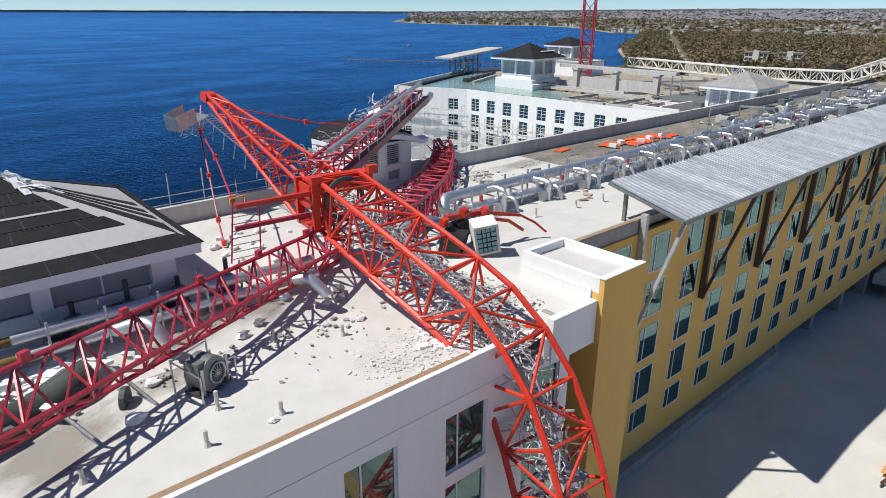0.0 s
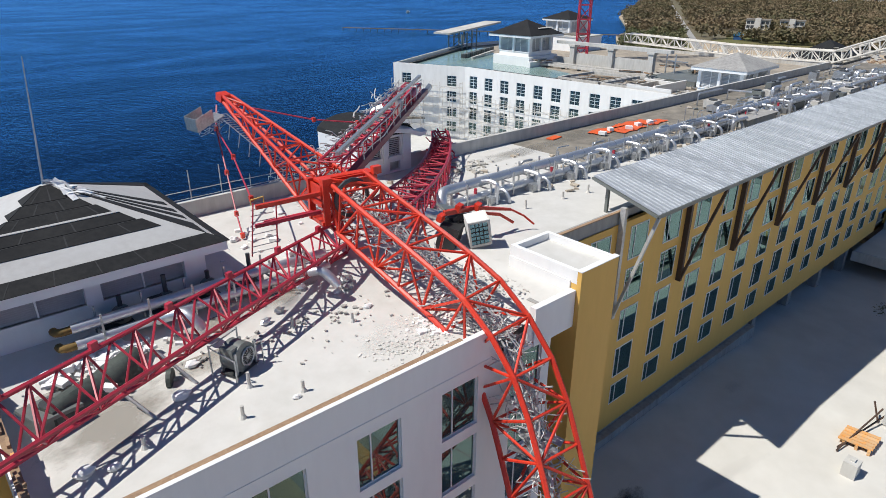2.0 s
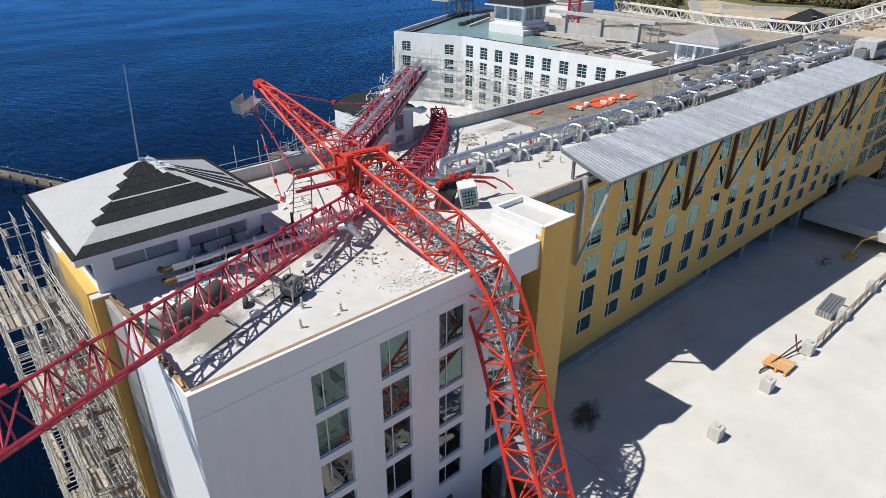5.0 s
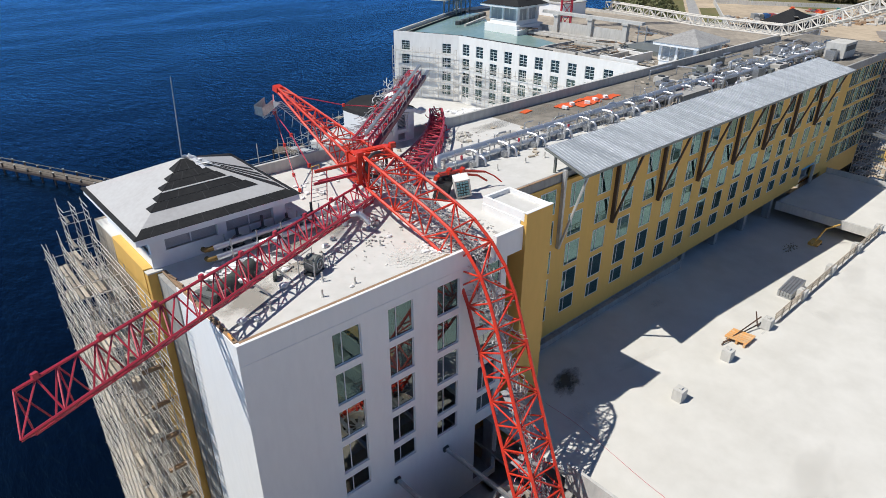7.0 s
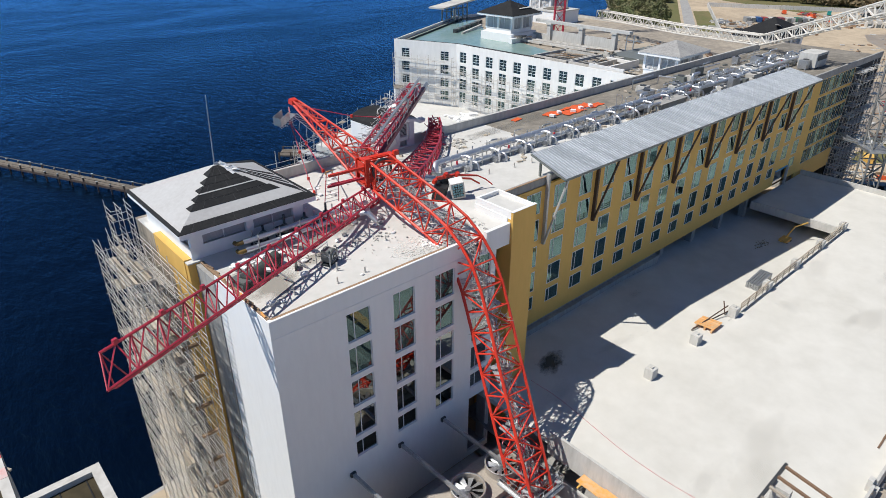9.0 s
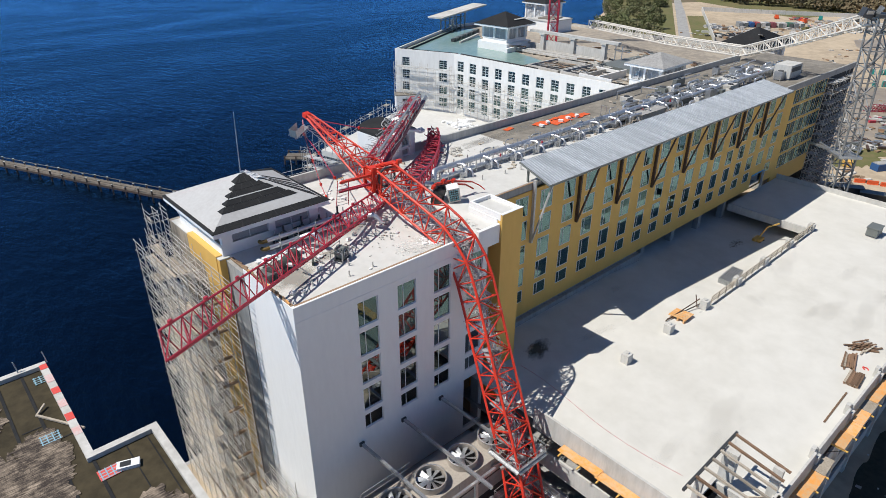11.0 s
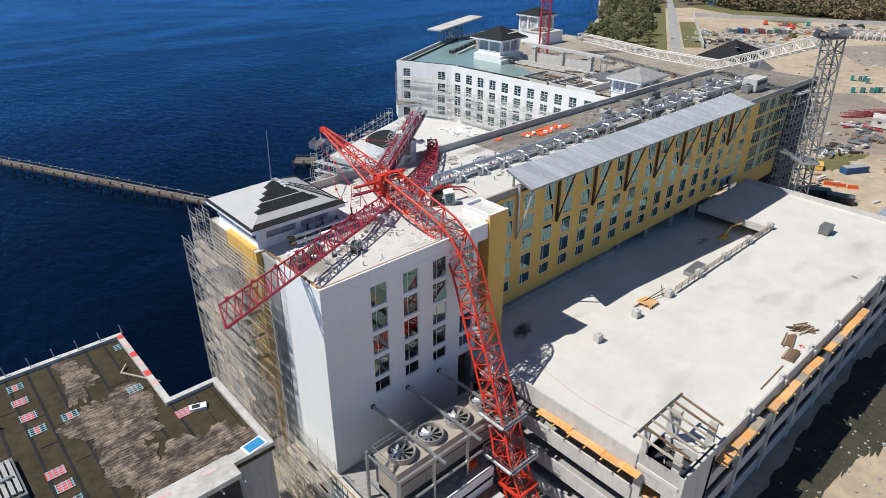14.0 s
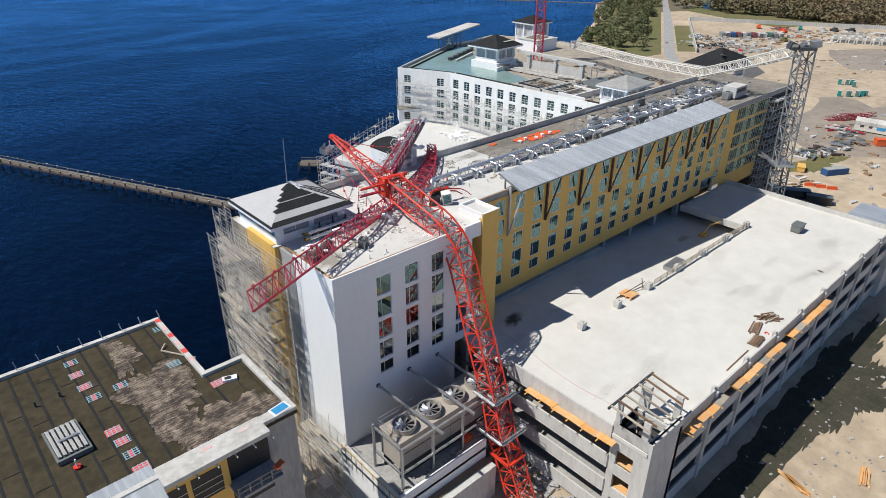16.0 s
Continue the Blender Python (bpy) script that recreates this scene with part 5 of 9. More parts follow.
for x in (-2.9, -1.7, -0.7):
    for k in range(6):
        y = -0.8 + 1.75 * k
        part("standard", MB().tube([(x, y, 1.6), (x + rg.uniform(-0.05, 0.05), y, 11.2 + rg.uniform(-0.3, 1.7))], 0.035, 4, caps=False), TUBE, foot)
    for z in (4.0, 6.0, 8.0, 10.0):
        for h in (0.0, 0.55, 1.05):
            part("ledger", MB().tube([(x, -1.3, z + h), (x, 8.4, z + h)], 0.03, 4, caps=False), TUBE, foot)
for z in (4.0, 6.0, 8.0, 10.0):
    for k in range(6):
        y = -0.8 + 1.75 * k
        part("transom", MB().tube([(-3.1, y, z + 0.04), (-0.5, y, z + 0.04)], 0.03, 4, caps=False), TUBE, foot)
        if k < 5 and rg.random() < 0.8:
            for j in range(3):
                part("board", MB().cbox((-2.7 + 0.27 * j + rg.uniform(0, 0.9), y + 0.87, z + 0.1), (0.23, 1.9, 0.045), rg.uniform(-2, 2)), WOODGREY, foot, "weathered scaffold board")
# yellow boards behind the west scaffold
MB.base = WESTSIDE
ylw = thing("balcony_bay", (-0.6, 15, 1.6), "unfinished balcony slabs on the west end wall", "wall", kind="structure")
for k in range(9):
    part("floor_edge", MB().box(-0.9, -0.02, 16.8, 22.5, 4 + 3.05 * k, 4.3 + 3.05 * k), CONCRETE, ylw, "concrete balcony slab edge")
    part("timber", MB().box(-1.5, -0.02, 11.0, 11.3, 4.3 + 3.05 * k, 4.5 + 3.05 * k), WOOD, ylw)

# ---- crane details ----
MB.base = Matrix.Translation((-1.0, -0.8, 0.87))
hubob = thing("crane_slewing_unit", (18.6, 13, 34), "heavy bright red crane slewing unit on its side", "crane part")
for (cx, cy, cz, sx, sy, sz) in ((18.9, 13.0, 36.0, 3.3, 0.8, 0.14), (18.9, 12.35, 35.75, 3.1, 0.14, 0.42), (18.9, 13.6, 35.8, 3.1, 0.14, 0.3), (17.2, 12.25, 34.9, 0.34, 0.24, 2.3), (17.2, 13.75, 34.9, 0.34, 0.24, 2.3), (17.2, 13.0, 33.85, 0.4, 1.5, 0.22), (17.2, 13.0, 34.85, 0.3, 1.4, 0.2), (17.1, 13.0, 35.55, 0.1, 1.3, 0.7),
                             (20.45, 12.9, 35.5, 0.14, 1.2, 0.95), (20.5, 12.3, 36.2, 0.5, 0.35, 0.42), (17.3, 12.3, 36.15, 0.55, 0.4, 0.35), (18.7, 13.0, 33.85, 2.6, 1.2, 0.12), (17.75, 12.2, 34.6, 0.3, 0.3, 1.6)):
    part("plate", MB().cbox((cx, cy, cz), (sx, sy, sz), rz=-6), RED, hubob, "thick red steel plate")
for (p, q) in (((17.4, 12.2, 34.0), (18.4, 12.2, 35.6)), ((20.3, 12.3, 35.2), (19.3, 12.3, 35.6)), ((17.3, 12.2, 35.9), (18.3, 12.1, 34.3)), ((20.4, 13.4, 35.4), (18.8, 13.6, 34.0))):
    part("gusset", MB().beam(p, q, 0.16), RED, hubob)
for z, y, r, mt in ((35.55, 12.4, 0.15, RED), (34.45, 12.7, 0.13, RED_DEEP), (35.15, 13.5, 0.09, RED), (34.2, 13.6, 0.08, RED_DEEP)):
    part("arm", MB().tube([(17.1, y, z), (13.6 + (0.9 if r < 0.1 else 0), y + 0.5, z - 0.1)], r, 4), mt, hubob, "red platform arm")
part("ring", MB().tube([(18.6 + 1.0 * math.cos(a * math.pi / 8), 11.9, 35.1 + 1.0 * math.sin(a * math.pi / 8)) for a in range(17)], 0.12, 6), DARKGREY, hubob, "dark slewing ring")
part("yellow_bracket", MB().tube([(13.5, 13.2, 35.5), (13.5, 13.2, 35.75), (14.2, 13.2, 35.8), (14.2, 13.2, 35.5)], 0.045, 4), YELLOW, hubob)
part("ladder_stile", MB().tube([(13.7, 13.4, 35.5), (13.4, 13.6, 32.6)], 0.04, 4), RED_DEEP, hubob)
part("ladder_stile", MB().tube([(14.9, 13.3, 35.4), (14.8, 13.5, 32.6)], 0.04, 4), RED_DEEP, hubob)
for k in range(8):
    part("rung", MB().tube([(13.4 + 0.03 * k, 13.55, 32.8 + 0.33 * k), (14.8, 13.45, 32.8 + 0.33 * k)], 0.025, 4), GALV, hubob)


def kinked(rg, p, q, n, amp):
    return [Vector(p).lerp(Vector(q), k / n) + Vector((rg.uniform(-amp, amp), rg.uniform(-amp, amp), rg.uniform(-amp, amp))) for k in range(n + 1)]


rg = random.Random(17)
# ladder and service runs inside the mast
MB.base = Matrix()
lad = thing("mast_ladder", (18.5, -11, 1.6), "bent galvanised ladder inside the crane mast", "ladder")
for dx in (-0.25, 0.25):
    part("stile", MB().tube([p + Vector((0.45 + dx, 0.25, 0.1)) for p in MPATH], 0.04, 4), GALV, lad)
for k in range(0, len(MPATH) - 1):
    for t in (0.0, 0.33, 0.66):
        c = MPATH[k].lerp(MPATH[k + 1], t) + Vector((0.45, 0.25, 0.1))
        part("rung", MB().tube([c + Vector((-0.25, 0, 0)), c + Vector((0.25, 0, 0))], 0.022, 4), GALV, lad)
wreck = MB()
for i in range(420):
    k = rg.randrange(0, len(MPATH) - 14)
    p = MPATH[k] + Vector((rg.uniform(-0.4, 1.0), rg.uniform(-0.6, 0.6), rg.uniform(-0.6, 0.6)))
    q = MPATH[min(len(MPATH) - 1, k + rg.choice((1, 2, 3)))] + Vector((rg.uniform(-0.4, 1.0), rg.uniform(-0.6, 0.6), rg.uniform(-0.6, 0.6)))
    wreck.tube(kinked(rg, p, q, 4, 0.12), rg.choice((0.02, 0.03, 0.045)), 4, caps=False)
for i in range(360):
    k = rg.randrange(0, 34)
    p = MPATH[k] + Vector((rg.uniform(-0.9, 1.0), rg.uniform(-0.6, 0.6), rg.uniform(-0.9, 0.4)))
    wreck.tube(kinked(rg, p, p + Vector((rg.uniform(-1, 1), rg.uniform(-1.2, 1.2), rg.uniform(-0.6, 0.6))), 3, 0.1), rg.choice((0.02, 0.03)), 4, caps=False)
solo("tangled_rails", wreck, STEELPALE, "tangle of grey rails and cables inside the broken mast", "debris", kind="stuff")
for (px_, y, z) in ((17.7, -2.4, 28.0), (17.1, -5.0, 23.3), (16.5, -7.5, 18.9), (16.1, -9.9, 14.4)):
    plat = thing("mast_platform", (px_, y, z), "crumpled galvanised mesh platform inside the mast", "platform", "mast platforms")
    for i in range(5):
        part("plate", MB().cbox((px_ - 0.7 + 0.35 * i, y + rg.uniform(-0.3, 0.3), z + rg.uniform(-0.15, 0.2)), (0.5, 1.5, 0.03), rg.uniform(-25, 25), rg.uniform(-25, 25), rg.uniform(-20, 20)), GALV, plat)
for (cx, y, z, s) in ((15.4, -11.9, 10.6, 4.3), (16.1, -9.8, 14.7, 3.7)):
    col = thing("mast_collar", (cx, y, z), "galvanised collar walkway round the crane mast", "platform", "mast collars")
    h = s / 2
    for a, b in (((-h, -h), (h, -h)), ((h, -h), (h, h)), ((h, h), (-h, h)), ((-h, h), (-h, -h))):
        p, q = Vector((cx + a[0], y + a[1], z)), Vector((cx + b[0], y + b[1], z))
        mid, L = (p + q) / 2, (q - p).length
        part("walkway", MB().cbox(mid, (L, 0.5, 0.1), math.degrees(math.atan2(q.y - p.y, q.x - p.x))), GALV, col, "grating walkway")
        part("kickboard", MB().cbox(mid + Vector((0, 0, 0.15)), (L, 0.04, 0.22), math.degrees(math.atan2(q.y - p.y, q.x - p.x))), GALV, col)
        for hgt in (0.55, 1.1):
            part("rail", MB().tube([p + Vector((0, 0, hgt)), q + Vector((0, 0, hgt))], 0.03, 4), GALV, col)
        for t in (0, 0.33, 0.66):
            part("post", MB().tube([p.lerp(q, t), p.lerp(q, t) + Vector((0, 0, 1.1))], 0.03, 4), GALV, col)
tie = thing("mast_tie_beam", (16.0, -10.0, 14.6), "bent grey tie beam across the crane mast", "beam")
part("beam", MB().tube([(14.1, -9.6, 13.8), (18.3, -10.9, 15.0)], 0.2, 4), GALV, tie)
part("beam", MB().tube([(13.8, -8.7, 13.6), (15.4, -9.2, 13.8), (17.2, -8.6, 14.0)], 0.12, 4), GALV, tie)
ring = thing("mast_ring_frame", (14.9, -13.6, 7.8), "red square ring frame round the crane mast", "crane part")
for a, b in (((-1.5, -1.5), (1.5, -1.5)), ((1.5, -1.5), (1.5, 1.5)), ((1.5, 1.5), (-1.5, 1.5)), ((-1.5, 1.5), (-1.5, -1.5))):
    part("bar", MB().beam((14.95 + a[0], -13.7 + a[1], 7.8), (14.95 + b[0], -13.7 + b[1], 7.8), 0.3), RED, ring)
rg2 = random.Random(19)
strands = MB()
for i in range(90):
    q = MPATH[rg2.randrange(48, 68)]
    p = q + Vector((rg2.uniform(-1.0, 1.8), rg2.uniform(-1.2, 1.2), rg2.uniform(0, 1.5)))
    strands.tube(kinked(rg2, p, p + Vector((rg2.uniform(-0.5, 0.5), rg2.uniform(-0.5, 0.5), rg2.uniform(-3.0, -0.5))), 4, 0.12), rg2.choice((0.025, 0.04, 0.06)), 4, caps=False)
solo("crushed_mast_members", strands, RED_DEEP, "crushed dark red lattice members at the mast's bend", "debris", kind="stuff")

MB.base = Matrix.Translation((-0.7, 0.8, 0.0))
crush = MB()
for i in range(90):
    p = Vector((32.6, 19.4, 33.6)).lerp(Vector((35.3, 22.6, 34.0)), rg2.random()) + Vector((rg2.uniform(-0.8, 0.8), rg2.uniform(-0.6, 0.6), rg2.uniform(-0.9, 0.7)))
    crush.tube(kinked(rg2, p, p + Vector((rg2.uniform(-1, 1), rg2.uniform(-1, 1), rg2.uniform(-1.2, 1.2))), 3, 0.08), rg2.choice((0.04, 0.055, 0.08)), 4, caps=False)
solo("crushed_jib_members", crush, RED_DEEP, "dense crushed crimson members at the curled jib end", "debris", kind="stuff")

# pendant bars, tip basket, crane tip fittings
MB.base = Matrix.Translation((-0.4, 0.5, 0.4))
pend = thing("pendant_bars", (15, 20, 33), "red jointed pendant bars hanging from the boom tip", "crane part")
TIP = Vector((17.6, 24.7, 38.9))
P1 = [TIP + Vector((-0.5, 0.3, -0.4)), (16.3, 23.6, 37.3), (15.4, 20.6, 35.2), (14.6, 18.0, 33.4), (14.1, 16.3, 32.65)]
P2 = [(16.3, 23.6, 37.3), (15.2, 18.8, 36.6), (13.7, 13.6, 35.7)]
P3 = [TIP, (18.8, 24.0, 38.3), (22.0, 21.0, 37.5), (24.5, 19.5, 37.2)]
for P in (P1, P2, P3):
    for a, b in zip(P, P[1:]):
        part("bar", MB().tube([a, b], 0.05, 5), RED_DEEP, pend)
        part("joint", MB().cbox(b, (0.2, 0.2, 0.3)), RED, pend)
part("tip_block", MB().cbox(TIP + Vector((0, 0.2, 0.1)), (0.75, 0.6, 0.5), 10, 15), RED, pend, "red tip sheave block")
bask = thing("tip_basket", (16.5, 25.2, 37.6), "bent galvanised mesh maintenance basket at the boom tip", "basket")
BM = pose(15.6, 23.2, 38.0, 8, -14, 24)
for (x0, x1, y0, y1, z0, z1) in ((-1.3, 0.2, -0.45, -0.42, -0.1, 0.75), (-1.3, 0.2, 0.42, 0.45, -0.1, 0.75), (-1.33, -1.3, -0.42, 0.42, -0.1, 0.75)):
    part("mesh_panel", MB(BM).box(x0, x1, y0, y1, z0, z1), GALV, bask, "flat grey mesh panel")
part("basket_floor", MB(BM).box(-1.3, 1.2, -0.42, 0.42, -0.16, -0.1), GALV, bask)
for i in range(22):
    c = Vector((16.2, 23.5, 37.7))
    part("rail", MB().tube(kinked(rg, c + Vector((rg.uniform(-1.6, 0.9), rg.uniform(-0.7, 0.7), rg.uniform(-0.8, 0.6))), c + Vector((rg.uniform(-1.4, 0.9), rg.uniform(-0.7, 0.7), rg.uniform(-0.9, 0.6))), 3, 0.1), 0.022, 4), GALV, bask)
walk_l = thing("boom_walkway", (18, 19, 36), "galvanised ladder walkway along the boom", "walkway")
for dx in (-0.3, 0.3):
    part("rail", MB().tube([(17.5 + dx, 16.6, 35.9), (16.9 + dx, 23.8, 38.1)], 0.035, 4), GALV, walk_l)
for k in range(26):
    c = Vector((17.5, 16.6, 35.9)).lerp(Vector((16.9, 23.8, 38.1)), k / 25)
    part("rung", MB().tube([c + Vector((-0.3, 0, 0)), c + Vector((0.3, 0, 0))], 0.03, 4), GALV, walk_l)
    if k % 4 == 0:
        part("post", MB().tube([c + Vector((-0.3, 0, 0)), c + Vector((-0.5, 0, -0.9))], 0.03, 4), GALV, walk_l)
MB.base = Matrix.Translation((-1.6, -0.6, 0.4))
for side, zz in ((0.9, 0.9), (-0.9, 1.1)):
    hr = thing("counter_jib_rail", (28, 20, 36), "bent galvanised guard rail along the counter jib", "rail", "counter jib rails")
    a, b = Vector((21.5 - side * 0.6, 15.3 + side * 0.8, 36.4)), Vector((34 - side * 0.6, 25.2 + side * 0.8, 37.7))
    for h in (0.4, zz):
        part("rail", MB().tube(kinked(rg, a + Vector((0, 0, h)), b + Vector((0, 0, h)), 8, 0.12), 0.03, 4), GALV, hr)
    for k in range(10):
        c = a.lerp(b, k / 9)
        part("post", MB().tube([c, c + Vector((rg.uniform(-0.1, 0.1), 0, zz))], 0.03, 4), GALV, hr)
part("machine_box", MB().cbox((30.5, 22.2, 37.4), (0.7, 0.5, 1.2), 40, 10), WHITE_OLD, counter, "pale winch box")
part("winch", MB().tube([(32.6, 23.6, 37.5), (34.2, 25.2, 37.7)], 0.45, 10), RED_DEEP, counter, "crimson winch drum")
part("grey_nose", MB().tube([(35.8, 25.9, 37.1), (38.4, 28.0, 37.4)], 0.28, 5), GALV, counter, "bent grey nose plate")
rgc = random.Random(23)
cjw = MB()
for i in range(170):
    f = rgc.random() ** 1.3
    p = Vector((20.5, 15.0, 36.6)).lerp(Vector((34.5, 25.9, 37.9)), f) + Vector((rgc.gauss(-0.8, 0.4), rgc.gauss(0.7, 0.4), rgc.gauss(-0.1, 0.3)))
    cjw.tube(kinked(rgc, p, p + Vector((rgc.uniform(-1.2, 1.2), rgc.uniform(-1.0, 1.0), rgc.uniform(-0.45, 0.45))), 3, 0.12), rgc.choice((0.025, 0.035, 0.05)), 4, caps=False)
for i in range(9):
    f = 0.1 + 0.7 * rgc.random()
    p = Vector((21.5, 15.6, 36.5)).lerp(Vector((34, 25.6, 37.6)), f) + Vector((rgc.gauss(-0.4, 0.25), rgc.gauss(0.3, 0.25), rgc.gauss(-0.1, 0.15)))
    cjw.cbox(p, (rgc.uniform(0.5, 1.3), rgc.uniform(0.4, 0.8), 0.06), rgc.uniform(0, 180), rgc.uniform(-40, 40), rgc.uniform(-40, 40))
solo("counter_jib_wreckage", cjw, STEELPALE, "tangled grey walkway mesh and rails along the counter jib", "debris", kind="stuff")
part("grey_beam", MB().beam((19.6, 13.6, 37.5), (36.4, 26.9, 38.6), 0.22), GALV, counter, "silver-grey box beam")
MB.base = Matrix()
for k in range(9):
    c = JIB_ROOT[0].lerp(JIB_TIP[0], (k + 0.7) / 9) + Vector((0, 0, 0.12))
    part("lug", MB().cbox(c, (0.28, 0.18, 0.35), 25), RED_DEEP, jib)
# crane cab on the roof
MB.base = turned(0.7, 0.6, 0.3, 2.0, (22.8, 6.8))
cab = thing("crane_cab", (22.9, 6.9, 32.55), "tilted white crane cab with blue-tinted glazing on the roof", "crane cab")
CM = pose(22.65, 6.75, 33.45, 6, -9, -34) @ Matrix.Diagonal((0.86, 0.9, 0.88, 1))
CABF = CM @ Matrix.Translation((0, -0.7, 0))
part("shell", holed(MB(CABF), -0.7, 0.75, -0.85, 0.95, [(-0.58, 0.58, -0.68, 0.82)], 0.0, 0.1), WHITE_OLD, cab, "white cab front")
part("shell_side", MB(CM).box(-0.7, -0.6, -0.6, 0.65, -0.85, 0.95), WHITE, cab)
part("shell_side", MB(CM).box(0.65, 0.75, -0.6, 0.65, -0.85, 0.95), CREAM, cab, "pale grey cab side")
part("shell_top", MB(CM).box(-0.6, 0.65, -0.6, 0.65, 0.85, 0.95), WHITE, cab)
part("shell_floor", MB(CM).box(-0.6, 0.65, -0.6, 0.65, -0.85, -0.75), WHITE, cab)
part("shell_back", MB(CM).box(-0.6, 0.65, 0.55, 0.65, -0.75, 0.85), WHITE, cab)
part("window", MB(CM).box(-0.58, 0.58, -0.66, -0.63, -0.68, 0.82), GLASS_BLUE, cab, "blue-tinted cab window")
for k in range(4):
    part("glazing_bar", MB(CM).box(-0.58, 0.58, -0.7, -0.67, -0.4 + 0.3 * k, -0.37 + 0.3 * k), BLACK, cab)
for k in range(3):
    part("glazing_bar", MB(CM).box(-0.27 + 0.25 * k, -0.24 + 0.25 * k, -0.74, -0.71, -0.68, 0.82), BLACK, cab)
part("bracket", MB().tube([(21.4, 8.2, 34.35), (23.2, 7.6, 34.40), (24.2, 7.3, 34.2), (25.6, 6.9, 33.9)], 0.2, 4, r1=0.1), RED, cab, "twisted red cab bracket")
part("bracket", MB().tube([(23.9, 7.4, 33.95), (25.0, 7.2, 33.65), (26.0, 7.0, 32.95)], 0.12, 4), RED, cab)
part("hose", MB().tube([(25.6, 6.9, 33.9), (26.4, 6.5, 33.4), (26.9, 6.1, 32.85)], 0.07, 5), RED, cab)
part("black_housing", MB().cbox((21.6, 7.9, 33.05), (1.3, 1.1, 1.5), 30, 14).cbox((22.6, 8.3, 33.55), (1.6, 0.7, 0.8), 10, -12), BLACK, cab, "black torn housing")
part("grey_cover", MB().cbox((22.7, 8.5, 34.15), (2.4, 0.9, 0.12), -8, 8, 20), GREYMETAL, cab, "bent grey cover plate")
for q in ((21.0, 8.0, 34.25), (22.3, 7.9, 34.55), (23.4, 7.5, 34.45)):
    part("red_lug", MB().cbox(q, (0.5, 0.3, 0.4), 20, 15), RED, cab)
for i in range(22):
    part("cable", MB().tube(kinked(rg, (21.2 + rg.uniform(0, 1.4), 8.2, 32.6), (21.6 + rg.uniform(0, 1.2), 7.8, 33.75), 5, 0.18), 0.03, 4), BLACK, cab)

# timber blocks on the west parapet
MB.base = Matrix()
rg = random.Random(66)
for k in range(9):
    y = 1.0 + 1.05 * k
    tb = thing("parapet_timber", (0.2, y, 33.03), "loose pale timber block on the parapet", "timber", "parapet timbers")
    part("block", MB().cbox((0.22 + rg.uniform(-0.08, 0.08), y, 33.09), (0.1, rg.uniform(0.5, 0.9), 0.12), rg.uniform(-12, 12)), PLY if k % 3 == 0 else WOOD, tb)
# ---- roof services ----
def stain(name, x, y, rx, ry, z, mat, label, rz=0.0):
    """A flat stain sheet of half sizes rx, ry."""
    me = MB().quad((-1, -1, 0), (1, -1, 0), (1, 1, 0), (-1, 1, 0)).data(name, mat, local=True)
    ob = new(name, me)
    ob.matrix_basis = MB.base @ pose(x, y, z, 0, 0, rz) @ Matrix.Diagonal((rx, ry, 1, 1))
    return tagged(ob, label, "stain", kind="structure")


def lump(mb, c, s, seed):
    """An uneven rounded lump."""
    n, m = 8, 5
    sv = []
    for j in range(m + 1):
        f = math.pi * j / m
        for i in range(n):
            a = 2 * math.pi * i / n
            d = Vector((math.sin(f) * math.cos(a), math.sin(f) * math.sin(a), math.cos(f)))
            r = 1 + 0.5 * noise.noise(d * 1.7 + Vector((seed, seed * 2.1, 0)))
            sv.append((c[0] + d.x * r * s[0] / 2, c[1] + d.y * r * s[1] / 2, c[2] + d.z * r * s[2] / 2))
    return mb.add(sv, [(j * n + i, (j + 1) * n + i, (j + 1) * n + (i + 1) % n, j * n + (i + 1) % n) for j in range(m) for i in range(n)])


def lump_mesh(c, s, seed):
    return lump(MB(), c, s, seed)


pipes = thing("roof_pipe_run", (70, 13, 32.55), "long run of silver-jacketed pipes on stands across the roof", "pipes")
for (y, z, r, xa, xb) in ((13.0, 34.05, 0.33, 26.4, 76), (12.3, 33.35, 0.28, 26.0, 76), (14.2, 33.3, 0.22, 60, 118), (11.6, 33.9, 0.26, 76, 118), (12.6, 33.5, 0.3, 76, 118), (16.0, 33.3, 0.15, 72, 112)):
    n = 12
    part("pipe", MB().tube([(xa + (xb - xa) * k / n, y, z) for k in range(n + 1)], r, 12), JACKET, pipes, "silver-jacketed pipe", True)
    k = xa + 1.2
    bands = 0
    while k < xb and bands < 24:
        part("band", MB().tube([(k, y, z), (k + 0.07, y, z)], r + 0.012, 12), GALV, pipes)
        k += 2.1
        bands += 1
part("elbow", MB().tube(spline([(26.4, 13.0, 34.05), (25.6, 12.9, 34.0), (25.3, 12.6, 33.5), (25.3, 12.5, 32.6)], 4), 0.35, 12), JACKET, pipes, "dented silver elbow", True)
part("broken_pipe", MB().tube(spline([(21.3, 11.6, 33.1), (22.8, 12.4, 33.2), (24.0, 12.4, 33.1), (24.8, 11.8, 32.8)], 4), 0.38, 12), JACKET, pipes, "dented silver pipe end", True)
